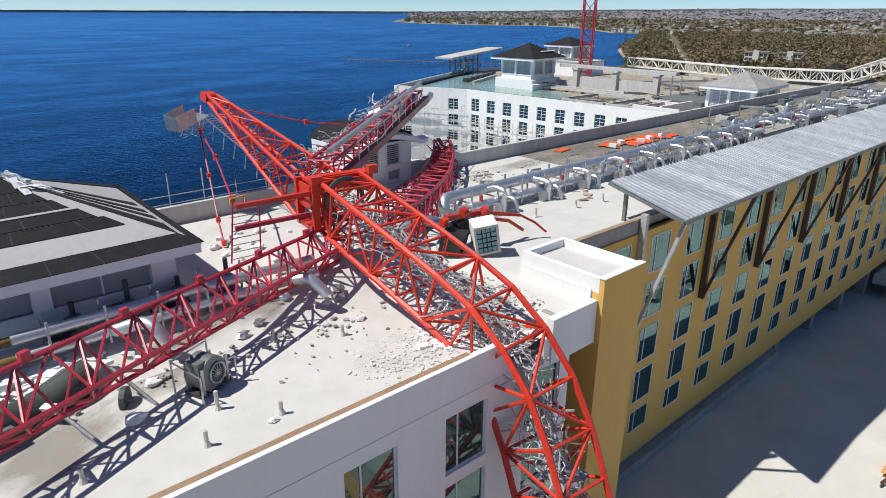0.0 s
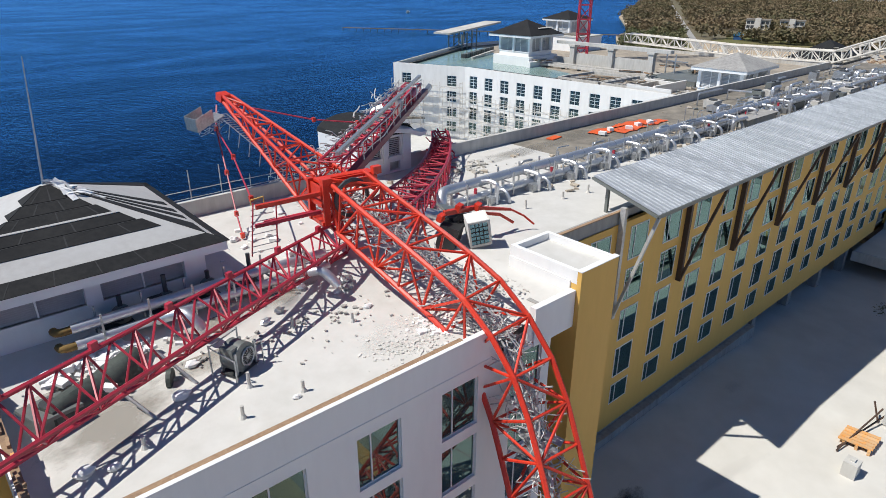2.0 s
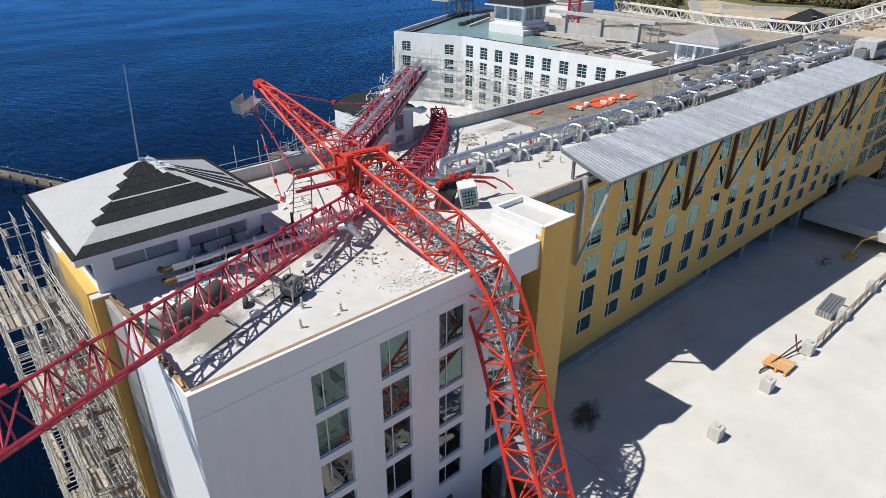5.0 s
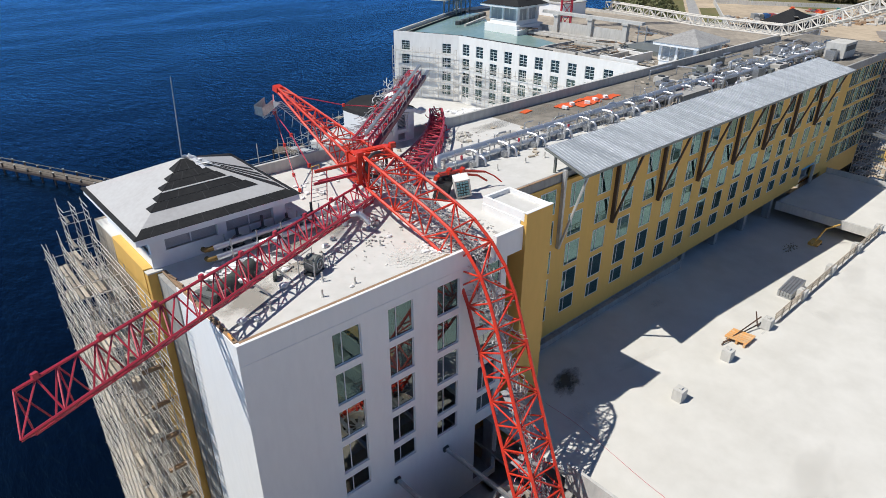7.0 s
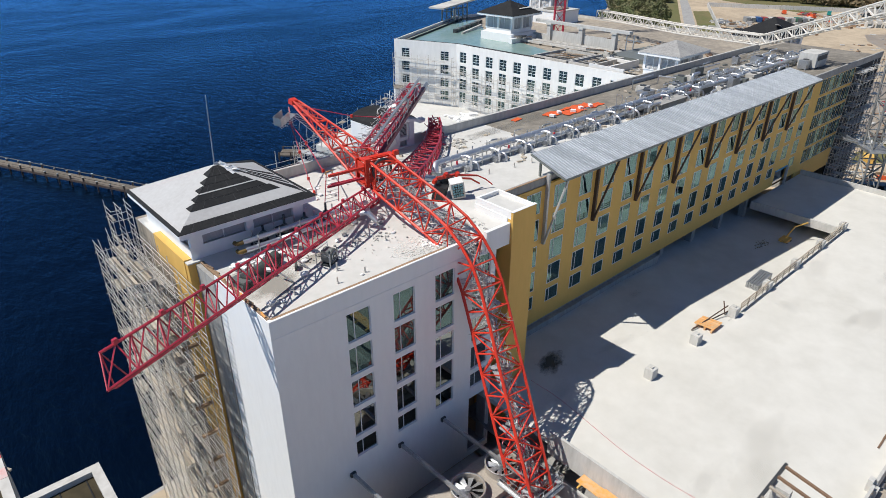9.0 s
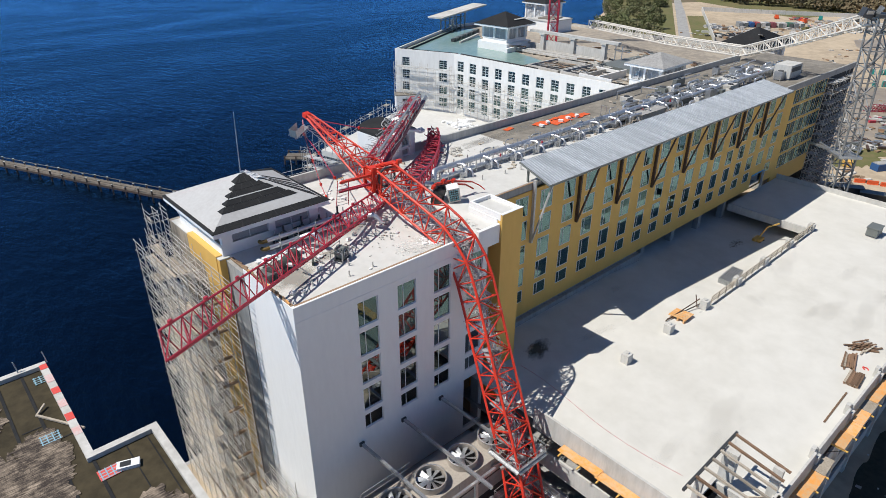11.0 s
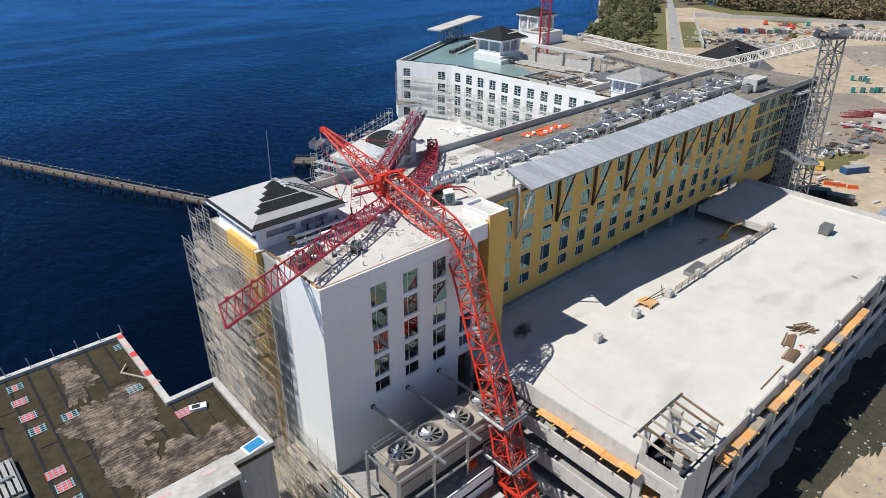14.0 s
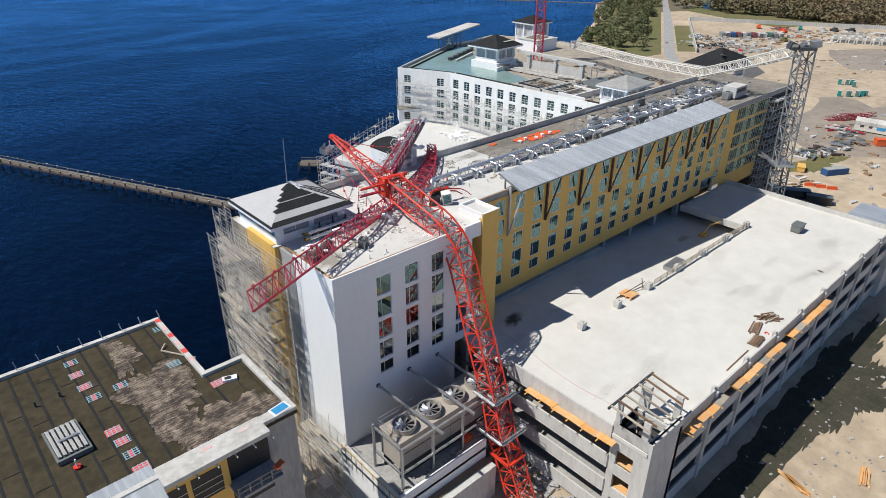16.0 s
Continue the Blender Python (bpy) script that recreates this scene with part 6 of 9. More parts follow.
for i in range(20):
    x = 29.0 + BAY * i
    yb = 11.4
    up = 34.1 if i % 3 else 34.3
    m = MB().tube(spline([(x, 12.9, 34.05), (x + 0.1, 12.2, up - 0.02), (x + 0.15, 11.5, up - 0.12), (x + 0.2, yb + 0.1, up - 0.6), (x + 0.2, yb + 0.1, ROOF + 0.02)], 4), 0.14, 8)
    part("drop_pipe", m, JACKET, pipes, "silver goose-neck drop pipe", True)
    part("drop_duct", MB().box(x - 0.35, x + 0.5, yb + 0.1, yb + 0.9, ROOF, ROOF + 0.55), GALV, pipes, "galvanised curb box")
    part("drop_pipe", MB().tube(spline([(x + 0.9, 12.2, 33.4), (x + 0.95, 11.6, 33.6), (x + 1.0, 11.2, 33.3), (x + 1.0, 11.1, ROOF)], 3), 0.13, 8), JACKET, pipes, "", True)
for i in range(42):
    x = 27 + 2.2 * i
    part("stand", MB().box(x - 0.05, x + 0.05, 12.0, 12.1, ROOF, 34.5).box(x - 0.05, x + 0.05, 13.5, 13.6, ROOF, 34.5).box(x - 0.05, x + 0.05, 12.1, 13.5, 33.62, 33.7), GALV, pipes, "galvanised pipe stand")
rgp = random.Random(47)
for i in range(26):
    x = 60 + 2.2 * i
    y = rgp.uniform(9.5, 16.5)
    z = rgp.uniform(33.0, 34.2)
    part("riser", MB().tube(spline([(x, y, ROOF), (x, y, z), (x + 0.3, y, z + 0.3), (x + rgp.uniform(1.5, 3.5), y, z + 0.3)], 3), rgp.choice((0.12, 0.17, 0.22)), 8), JACKET, pipes, "silver riser pipe", True)
for i in range(34):
    x = 28 + 2.6 * i
    part("valve", MB().cyl((x, 12.3, 33.6), 0.12, 0.35, 8), GALV if i % 3 else RED_DEEP, pipes, "pipe valve")
# plant clutter towards the far end
rg = random.Random(41)
for i in range(26):
    x, y = rg.uniform(68, 118), rg.uniform(8, 19)
    s = (rg.uniform(0.8, 3.0), rg.uniform(0.7, 2.0), rg.uniform(0.5, 1.5))
    unit = thing("roof_unit", (x, y, ROOF), "small grey rooftop plant unit", "roof unit", "rooftop plant units")
    m = pose(x, y, 0)
    part("casing", MB(m).box(-s[0] / 2, s[0] / 2, -s[1] / 2, s[1] / 2, ROOF + 0.15, ROOF + 0.15 + s[2]), rg.choice((CONCRETE_PALE, GALV, GREYMETAL, WHITE_OLD)), unit)
    part("base_rail", MB(m).box(-s[0] / 2, s[0] / 2, -s[1] / 2 + 0.1, -s[1] / 2 + 0.25, ROOF, ROOF + 0.15).box(-s[0] / 2, s[0] / 2, s[1] / 2 - 0.25, s[1] / 2 - 0.1, ROOF, ROOF + 0.15), GALV, unit)
    part("top_fan", MB(m).cyl((0, 0, ROOF + 0.15 + s[2]), min(s[0], s[1]) * 0.35, 0.12, 12), DARKGREY, unit)
flat = thing("roof_hatch_box", (67.5, 11.2, ROOF), "low flat concrete roof hatch box", "roof hatch")
part("kerb", MB().box(64.6, 71.0, 10.9, 13.0, ROOF, ROOF + 0.8), CONCRETE_PALE, flat)
part("lid", MB().box(64.4, 71.2, 10.7, 13.2, ROOF + 0.8, ROOF + 0.9), CONCRETE, flat)
big = thing("air_handler", (108, 8, ROOF), "large pale grey rooftop air handler", "air handler")
part("casing", MB().box(108, 113, 7.4, 10.4, ROOF + 0.3, ROOF + 2.6), CONCRETE_PALE, big)
part("base", MB().box(108.2, 112.8, 7.6, 10.2, ROOF, ROOF + 0.3), GALV, big)
part("louvre", MB().box(108.5, 112.5, 7.36, 7.4, ROOF + 1.4, ROOF + 2.2), DARKGREY, big)
rg = random.Random(43)
for i in range(16):
    x, y, z = rg.uniform(72, 112), rg.uniform(14, 21), rg.uniform(32.9, 34.2)
    a = rg.uniform(-12, 12)
    L = rg.uniform(2, 7)
    cd = thing("loose_conduit", (x, y, ROOF), "pale roof conduit on small feet", "conduit", "loose conduits")
    part("pipe", MB().tube([(x, y, z), (x + L * math.cos(radians(a + (90 if i % 4 == 0 else 0))), y - (L * 0.5 if i % 4 == 0 else 0), z)], 0.12, 6), rg.choice((WHITE_OLD, JACKET, GALV)), cd)
    part("foot", MB().box(x - 0.06, x + 0.06, y - 0.06, y + 0.06, ROOF, z), GALV, cd)

# pump sets added behind the pavilion pipes, dark to stand in for recess shade
MB.base = ROOFTOP
for i, (x, y, sx, sz) in enumerate(((5.4, 10.75, 1.5, 0.9), (7.4, 10.7, 1.2, 1.25), (9.3, 10.75, 1.6, 0.8), (11.4, 10.6, 1.3, 1.1))):
    un = thing("roof_pump", (x, y, ROOF), "dark grey pump set added behind the silver pipes to darken the recess", "pump", "roof pumps")
    part("skid", MB().box(x - sx / 2, x + sx / 2, y - 0.3, y + 0.3, ROOF, ROOF + 0.16), DARKGREY, un)
    part("housing", MB().tube([(x - sx * 0.42, y, ROOF + 0.2 + sz * 0.4), (x + sx * 0.2, y, ROOF + 0.2 + sz * 0.4)], 0.28, 12), DARKGREY, un)
    part("volute", MB().tube([(x + sx * 0.22, y - 0.12, ROOF + 0.6), (x + sx * 0.22, y + 0.12, ROOF + 0.6)], 0.42, 14), GREYMETAL, un)
    part("riser", MB().tube([(x + sx * 0.22, y, ROOF + 0.6), (x + sx * 0.22, y, ROOF + 0.6 + sz)], 0.1, 8), DARKGREY, un)
hood = thing("roof_exhaust_hood", (1.4, 5.6, ROOF), "squat dark grey roof exhaust hood knocked askew", "exhaust hood")
part("base", MB().cbox((1.45, 5.6, ROOF + 0.3), (1.35, 1.2, 0.6), 12), GREYMETAL, hood)
part("lid", MB().cbox((1.5, 5.6, ROOF + 0.68), (1.6, 1.45, 0.14), 16, 0, 6), GREYMETAL, hood)
part("motor_cap", MB().cyl((1.5, 5.6, ROOF + 0.74), 0.3, 0.2, 12), DARKGREY, hood)

# pipes and ducts near the pavilion
pp = thing("pavilion_pipes", (6, 10, 32.55), "silver pipes running in front of the pavilion", "pipes")
for z, y in ((33.75, 10.1), (33.15, 9.8)):
    part("pipe", MB().tube([(3.6, y, z), (10, y - 0.1, z), (15.5, y - 0.3, z - 0.1)], 0.22, 12), JACKET, pp, "silver-jacketed pipe", True)
    part("pipe_end", MB().tube(spline([(3.6, y, z), (3.35, y, z), (3.1, y + 0.1, z), (3.05, y + 0.35, z)], 3), 0.17, 10), YELLOWFOAM, pp, "dull yellow uncovered pipe end", True)
for k in range(6):
    x = 4.6 + 1.9 * k
    part("stand", MB().box(x, x + 0.08, 9.5, 9.58, ROOF, 34.3).box(x, x + 0.08, 10.4, 10.48, ROOF, 34.3).box(x, x + 0.08, 9.58, 10.4, 33.4, 33.47), GALV, pp)
for (x, y) in ((7.6, 8.2),):
    part("elbow", MB().tube(spline([(x - 0.9, y + 1.2, 33.3), (x - 0.1, y + 0.5, 33.6), (x + 0.2, y, 33.35), (x + 0.4, y - 0.2, ROOF + 0.1)], 5), 0.25, 12), JACKET, pp, "dented silver elbow pipe", True)
part("stub", MB().tube(spline([(14.7, 7.5, ROOF + 0.05), (14.5, 7.7, 33.2), (14.2, 8.1, 33.6), (13.8, 8.6, 33.5)], 3), 0.24, 10), JACKET, pp, "crumpled silver pipe stub", True)
for i, (x, y, s) in enumerate(((14.9, 7.0, 0.7), (14.2, 6.9, 0.5), (15.2, 7.6, 0.8), (13.2, 8.6, 0.6), (11.2, 7.2, 0.5), (10.2, 6.7, 0.55))):
    cj = thing("crumpled_jacket", (x, y, ROOF), "crumpled silver pipe jacket on the roof", "scrap", "crumpled jackets")
    part("sheet", lump_mesh((x, y, ROOF + s * 0.22), (s, s * 0.7, s * 0.6), 7.3 * i), JACKET if i % 2 else GALV, cj)
# Plinth is uncut; black sheet stands in for the opening's shade.
part("opening", MB().box(5.2, 9.5, 11.9, 11.98, 32.7, 33.6), BLACK, pav, "black sheet painting the shade of a service opening")
duct = thing("fallen_grey_duct", (3.6, 6.2, 32.55), "large fallen grey-green air duct", "duct")
drum = MB()
for k in range(13):
    c = Vector((1.2, 5.3, 33.15)).lerp(Vector((4.9, 7.0, 33.2)), k / 12)
    for j in range(14):
        a = 2 * math.pi * j / 14
        d = Vector((-0.41 * math.cos(a), 0.91 * math.cos(a), math.sin(a)))
        r = 0.6 * (1 + 0.35 * noise.noise(c * 0.8 + d * 0.9))
        drum.v.append(c + d * r)
drum.f = [(k * 14 + j, k * 14 + (j + 1) % 14, (k + 1) * 14 + (j + 1) % 14, (k + 1) * 14 + j) for k in range(12) for j in range(14)] + [tuple(range(14))[::-1], tuple(168 + j for j in range(14))]
part("drum", drum, DUCTGREEN, duct, "crushed grey-green duct drum", True)
part("flange", MB().tube([(5.4, 5.2, 33.0), (5.55, 5.1, 33.0)], 0.42, 16), DUCTGREEN, duct)
part("leg", MB().tube([(3.4, 4.8, 33.8), (4.2, 3.3, ROOF)], 0.07, 6), GALV, duct)
part("leg", MB().tube([(5.4, 5.9, 33.9), (6.2, 4.4, ROOF)], 0.07, 6), GALV, duct)
fan = thing("exhaust_fan", (7.6, 4.3, 32.55), "grey centrifugal exhaust fan with a round inlet", "fan")
FM = pose(7.75, 4.25, ROOF, 0, 0, 22) @ Matrix.Diagonal((0.7, 0.7, 0.76, 1))
part("scroll", MB(FM).tube([(-0.1, -0.55, 0.95), (-0.1, 0.55, 0.95)], 0.85, 20), GREYMETAL, fan, "grey fan scroll", True)
part("outlet", MB(FM).box(-0.95, -0.45, -0.45, 0.45, 0.9, 1.75), GREYMETAL, fan)
part("inlet_ring", MB(FM).tube([(0.1 + 0.5 * math.cos(a * math.pi / 10), -0.6, 0.9 + 0.5 * math.sin(a * math.pi / 10)) for a in range(21)], 0.06, 6), GALV, fan)
# Black disc paints the shade inside the fan inlet.
part("inlet", MB(FM).tube([(0.1, -0.57, 0.9), (0.1, -0.56, 0.9)], 0.45, 16), BLACK, fan)
for k in range(8):
    a = k * math.pi / 8
    part("guard_bar", MB(FM).tube([(0.1 - 0.48 * math.cos(a), -0.62, 0.9 - 0.48 * math.sin(a)), (0.1 + 0.48 * math.cos(a), -0.62, 0.9 + 0.48 * math.sin(a))], 0.015, 4), GALV, fan)
for dx in (-0.9, 0.7):
    part("leg", MB(FM).box(dx, dx + 0.12, -0.6, -0.48, 0, 1.5), GALV, fan)
    part("leg", MB(FM).box(dx, dx + 0.12, 0.45, 0.57, 0, 1.5), GALV, fan)
part("base", MB(FM).box(-1.0, 0.9, -0.6, 0.6, 0.08, 0.2), DARKGREY, fan)
for x0, y0 in ((-1.3, -0.9), (1.0, -0.9), (1.0, 0.9), (-1.3, 0.9)):
    part("cage_post", MB(FM).tube([(x0, y0, 0), (x0, y0, 1.9 if y0 > 0 else 1.4)], 0.05, 5), GALV, fan)
part("cage_rail", MB(FM).tube([(-1.3, 0.9, 1.8), (1.0, 0.9, 1.8)], 0.04, 4), GALV, fan)
part("cage_rail", MB(FM).tube([(-1.3, -0.9, 1.35), (-1.3, 0.9, 1.8)], 0.04, 4), GALV, fan)
for (x, y, h) in ((6.37, 1.4, 0.55), (8.74, 1.3, 0.5), (7.4, 2.9, 0.7), (10.9, 5.6, 0.6), (13.1, 4.2, 0.5), (3.3, 2.2, 0.5), (30.2, 8.4, 0.6), (33.6, 7.9, 0.5), (36, 7.5, 0.6), (28.5, 10.2, 0.6), (21.2, 16.5, 0.6), (12, 18.4, 0.6)):
    v = thing("vent_pipe", (x, y, ROOF), "short pale roof vent pipe in a collar", "vent pipe", "roof vents")
    part("stub", MB().cyl((x, y, ROOF), 0.07, h, 8), WHITE_OLD, v)
    part("collar", MB().cyl((x, y, ROOF), 0.15, 0.16, 8, r1=0.08), MEMBRANE, v)


# ---- rubble, tarps and loose things on the roof ----
def rubble(name, centre, spread, n, size, mat, label, seed, z=ROOF):
    rg = random.Random(seed)
    mb = MB()
    for i in range(n):
        x, y = rg.gauss(centre[0], spread[0]), rg.gauss(centre[1], spread[1])
        if y < 0.55 - MB.base.translation.y and z == ROOF:
            continue
        s = size * rg.uniform(0.3, 1.0) ** 2
        mb.cbox((x, y, z + s * 0.2), (s * rg.uniform(0.6, 1.6), s * rg.uniform(0.5, 1.2), s * rg.uniform(0.2, 0.6)), rg.uniform(0, 180), rg.uniform(-15, 15), rg.uniform(-15, 15))
    return solo(name, mb, mat, label, "rubble", kind="stuff")


MB.base = Matrix.Translation((0.8, 1.15, -0.8))
rubble("roof_rubble", (14.3, 1.6), (1.1, 0.6), 520, 0.12, MEMBRANE, "fine broken white render rubble where the mast struck", 51)
rubble("roof_rubble", (15.9, 2.2), (0.6, 0.6), 110, 0.26, WHITE, "broken white render rubble under the mast", 58)
MB.base = Matrix.Translation((0.3, 0.3, -0.12))
rubble("roof_rubble", (20.6, 4.0), (1.2, 1.3), 420, 0.14, MEMBRANE, "broken white rubble beside the stair block", 52)
MB.base = Matrix.Translation((0.8, 1.25, -0.76))
rubble("roof_rubble", (12.6, 5.0), (1.8, 1.2), 60, 0.16, WHITE_OLD, "scattered pale roof debris under the jib", 53)
rubble("roof_rubble", (12.6, 8.4), (1.8, 0.5), 45, 0.26, DARKGREY, "dark crushed metal scraps under the jib", 59)
rubble("roof_rubble", (9.5, 6.1), (3.4, 0.4), 70, 0.2, CONCRETE, "dark and grey debris strewn below the jib", 73)
MB.base = Matrix.Translation((0.2, 0.9, -0.35))
rubble("roof_rubble", (3.6, 8.8), (1.2, 0.7), 120, 0.5, WHITE, "torn white insulation pieces by the pavilion", 54)
MB.base = Matrix()
rubble("roof_rubble", (14.0, 17.4), (2.4, 1.8), 26, 0.6, WHITE, "scattered white scraps by the back parapet", 55)
rubble("roof_rubble", (33.5, 19.0), (1.6, 1.0), 90, 0.5, WHITE_OLD, "pale and dark debris under the curled jib", 56)
rubble("terrace_rubble", (83, 68), (1.6, 2.2), 90, 1.2, WHITE, "white rubble on the courtyard terrace", 57, 15.5)
for (x, y, s) in ((5.3, 4.2, 0.95), (8.5, 1.5, 0.42), (13.2, 16.9, 0.8), (14.0, 17.3, 0.6), (16.2, 17.9, 0.8), (14.4, 5.4, 0.6), (1.6, 2.3, 0.9), (2.4, 2.0, 0.6), (6.4, 6.0, 0.8)):
    b = thing("foam_block", (x, y, ROOF), "broken white insulation lump on the roof", "insulation", "insulation lumps")
    part("lump", lump(MB(), (x, y, ROOF + s * 0.15), (s * 0.8, s * 0.55, s * 0.42), x * 3.1), WHITE, b)
rg = random.Random(61)
MB.base = Matrix.Translation((-1.6, 1.0, 0))
for i, (x0, y0, L, wd) in enumerate(((52.2, 18.5, 3.6, 1.4), (54.8, 17.6, 4.2, 1.7), (57.6, 18.4, 4.0, 1.5), (59.8, 17.6, 3.4, 1.3), (55.4, 19.0, 2.6, 0.7))):
    net = MB()
    nu, nv = 14, 6
    for u in range(nu + 1):
        for v in range(nv + 1):
            q = Vector((x0 + L * u / nu, y0 + wd * (v / nv - 0.5), 0))
            nz_ = noise.noise(q * 1.7 + Vector((i * 9, 0, 0)))
            net.v.append(Vector((q.x + 0.3 * noise.noise(q * 0.9), q.y + 0.45 * noise.noise(q * 0.8 + Vector((5, 5, 0))), ROOF + 0.06 + 0.12 * abs(nz_))))
    net.f = [(u * (nv + 1) + v, (u + 1) * (nv + 1) + v, (u + 1) * (nv + 1) + v + 1, u * (nv + 1) + v + 1) for u in range(nu) for v in range(nv)]
    solo("orange_netting", net, ORANGE, "crumpled orange safety netting on the roof", "netting", "orange netting")
solo("orange_scrap", MB().cbox((48.2, 19.9, ROOF + 0.06), (1.6, 0.8, 0.08), 10), ORANGE, "flat orange scrap of netting", "netting")
sacks = thing("white_sacks", (58, 17, ROOF), "white sacks lying among orange netting", "sacks")
for i in range(5):
    part("sack", MB().cbox((52.6 + 2.0 * i, 17.6 + rg.uniform(-0.8, 0.8), ROOF + 0.25), (0.7, 0.45, 0.3), rg.uniform(0, 180)), WHITE, sacks)
MB.base = Matrix()
rgq = random.Random(48)
for i in range(150):
    x = rgq.uniform(36, 118)
    y = rgq.choice((11.2, 11.9, 12.7, 13.4, 14.4, 15.4)) + rgq.uniform(-0.3, 0.3)
    z = rgq.uniform(33.1, 34.5)
    r = rgq.choice((0.05, 0.07, 0.1))
    kind_ = i % 3
    if kind_ == 0:
        part("hanger", MB().tube([(x, y, ROOF), (x, y, z), (x, y + 0.9, z), (x, y + 0.9, ROOF)], 0.045, 4), GALV, pipes, "galvanised hanger frame")
    elif kind_ == 1:
        part("branch_pipe", MB().tube(spline([(x, y, ROOF), (x, y, z - 0.2), (x + 0.25, y - 0.1, z), (x + rgq.uniform(0.8, 2.4), y - 0.2, z)], 3), r, 7), JACKET if i % 2 else GALV, pipes, "small silver branch pipe", True)
    else:
        part("flange", MB().tube([(x, 13.0 if i % 2 else 12.3, 34.05 if i % 2 else 33.35), (x + 0.12, 13.0 if i % 2 else 12.3, 34.05 if i % 2 else 33.35)], 0.4 if i % 2 else 0.35, 12), GALV, pipes, "bolted pipe flange")
rubble("roof_rubble", (70, 12.5), (20, 3.2), 420, 0.5, WOODGREY, "scraps of timber and packing about the roof pipes", 74)
rubble("roof_rubble", (88, 13.5), (14, 3.5), 300, 0.6, GREYMETAL, "grey metal offcuts about the roof plant", 75)
DAMPS = [soft_stain("damp_roof_stain", (0.26, 0.245, 0.21), sd, 0.42) for sd in (1.0, 4.0)]
for i, (x, y, rx, ry) in enumerate(((40, 19.6, 5, 1.8), (47, 20.2, 7, 1.6), (55, 20.0, 6, 1.8), (62, 15.5, 5, 1.6), (38.5, 16.4, 3, 1.2), (50, 9.2, 8, 1.0), (12, 10.6, 4, 1.2))):
    stain("damp_patch", x, y, rx, ry, ROOF + 0.006, DAMPS[i % 2], "damp dirty patch on the roof", 5 * i % 20)
DAMP = [soft_stain("damp_roof_grime", (0.3, 0.275, 0.23), sd, 0.55) for sd in (4.0, 15.0)]
for i, (x, y, rx, ry) in enumerate(((3.2, 4.4, 3.4, 2.4), (7.5, 6.6, 3.6, 1.8), (12.5, 9.5, 3.0, 1.3), (2.6, 7.8, 2.6, 2.2), (9.5, 9.2, 4.5, 1.0))):
    stain("roof_grime", x, y, rx, ry, ROOF + 0.004 + 0.0006 * i, DAMP[i % 2], "grey damp grime on the roof membrane", 20)
DUSTS = soft_stain("pale_render_dust", (0.72, 0.7, 0.66), 7.0, 0.8)
for (x, y, rx, ry) in ((14.2, 2.4, 2.6, 1.6), (20.6, 3.8, 2.2, 2.4)):
    stain("render_dust", x, y, rx, ry, ROOF + 0.008, DUSTS, "pale dust from the crushed render")
rail = thing("roof_guard_rail", (30, 22.2, 33.5), "grey tube guard rail along the back parapet", "rail")
for k in range(9):
    x = 11.2 + 2.0 * k
    part("post", MB().tube([(x, 22.8, 32.5), (x, 22.8, 34.7 + (1.0 if k in (1, 2) else 0))], 0.035, 4), TUBE, rail)
for h in (33.9, 34.4):
    part("rail", MB().tube([(11.2, 22.8, h), (27.2, 22.8, h)], 0.03, 4), TUBE, rail)
MB.base = FAR
con = thing("traffic_cone", (71, 44, 15.5), "orange safety barrier post on the terrace", "barrier")
part("body", MB().cyl((71, 44, 15.5), 0.5, 2.6, 10, r1=0.12), ORANGE, con)
part("foot", MB().box(70.4, 71.6, 43.4, 44.6, 15.5, 15.56), ORANGE, con)


# ---- podium yard with cooling tower ----
MB.base = Matrix()
pod = thing("service_podium", (8, -6, 1.6), "concrete service podium with a low white and yellow wall", "podium", kind="structure")
part("slab", MB().box(-0.8, 13.4, -11.5, -9.4, 8.2, 8.6).box(-0.8, 19.2, -9.4, -0.05, 8.2, 8.6), CONCRETE, pod, "grey podium floor")
part("wall", MB().box(-0.8, -0.5, -11.5, -0.05, 1.6, 9.9), WHITE, pod, "white podium wall with a yellow top edge")
part("sheathing", MB().box(-0.84, -0.8, -11.5, -0.05, 9.55, 9.9), YELLOW, pod, "yellow sheathing strip")
part("wall", MB().box(-0.5, 13.2, -11.5, -11.2, 6.8, 9.9), WHITE, pod, "white podium wall")
part("coping", MB().box(-0.86, -0.44, -11.6, -0.05, 9.9, 9.97), WHITE_OLD, pod)
part("wall", MB().box(-0.5, 13.2, -13.4, -11.5, 1.6, 6.8), CONCRETE_PALE, pod)
part("timber_ledge", MB().box(-0.5, 13.2, -12.5, -11.5, 6.8, 6.95), WOOD, pod, "timber ledge")
ct = thing("cooling_tower", (8.5, -6.1, 8.6), "long beige cooling tower with four round fans in a steel frame", "cooling tower")
# Solid near-black sheets take the place of shade under the tower.
part("leg_frame", MB().box(1.9, 17.6, -8.4, -8.2, 8.6, 10.6).box(1.9, 17.6, -5.4, -5.2, 8.6, 10.6), DARK_IN, ct, "near-black sheets painting the shade of an open base")
for k in range(4):
    x = 1.75 + 3.98 * k
    part("panel", MB().box(x, x + 3.93, -8.65, -5.0, 10.6, 14.4), TAN, ct, "beige cladding panel")
    part("band", MB().box(x, x + 3.93, -8.7, -8.65, 12.4, 12.5), BROWN, ct)
part("top_deck", MB().box(1.65, 17.7, -8.75, -4.9, 14.4, 14.52), TAN, ct)
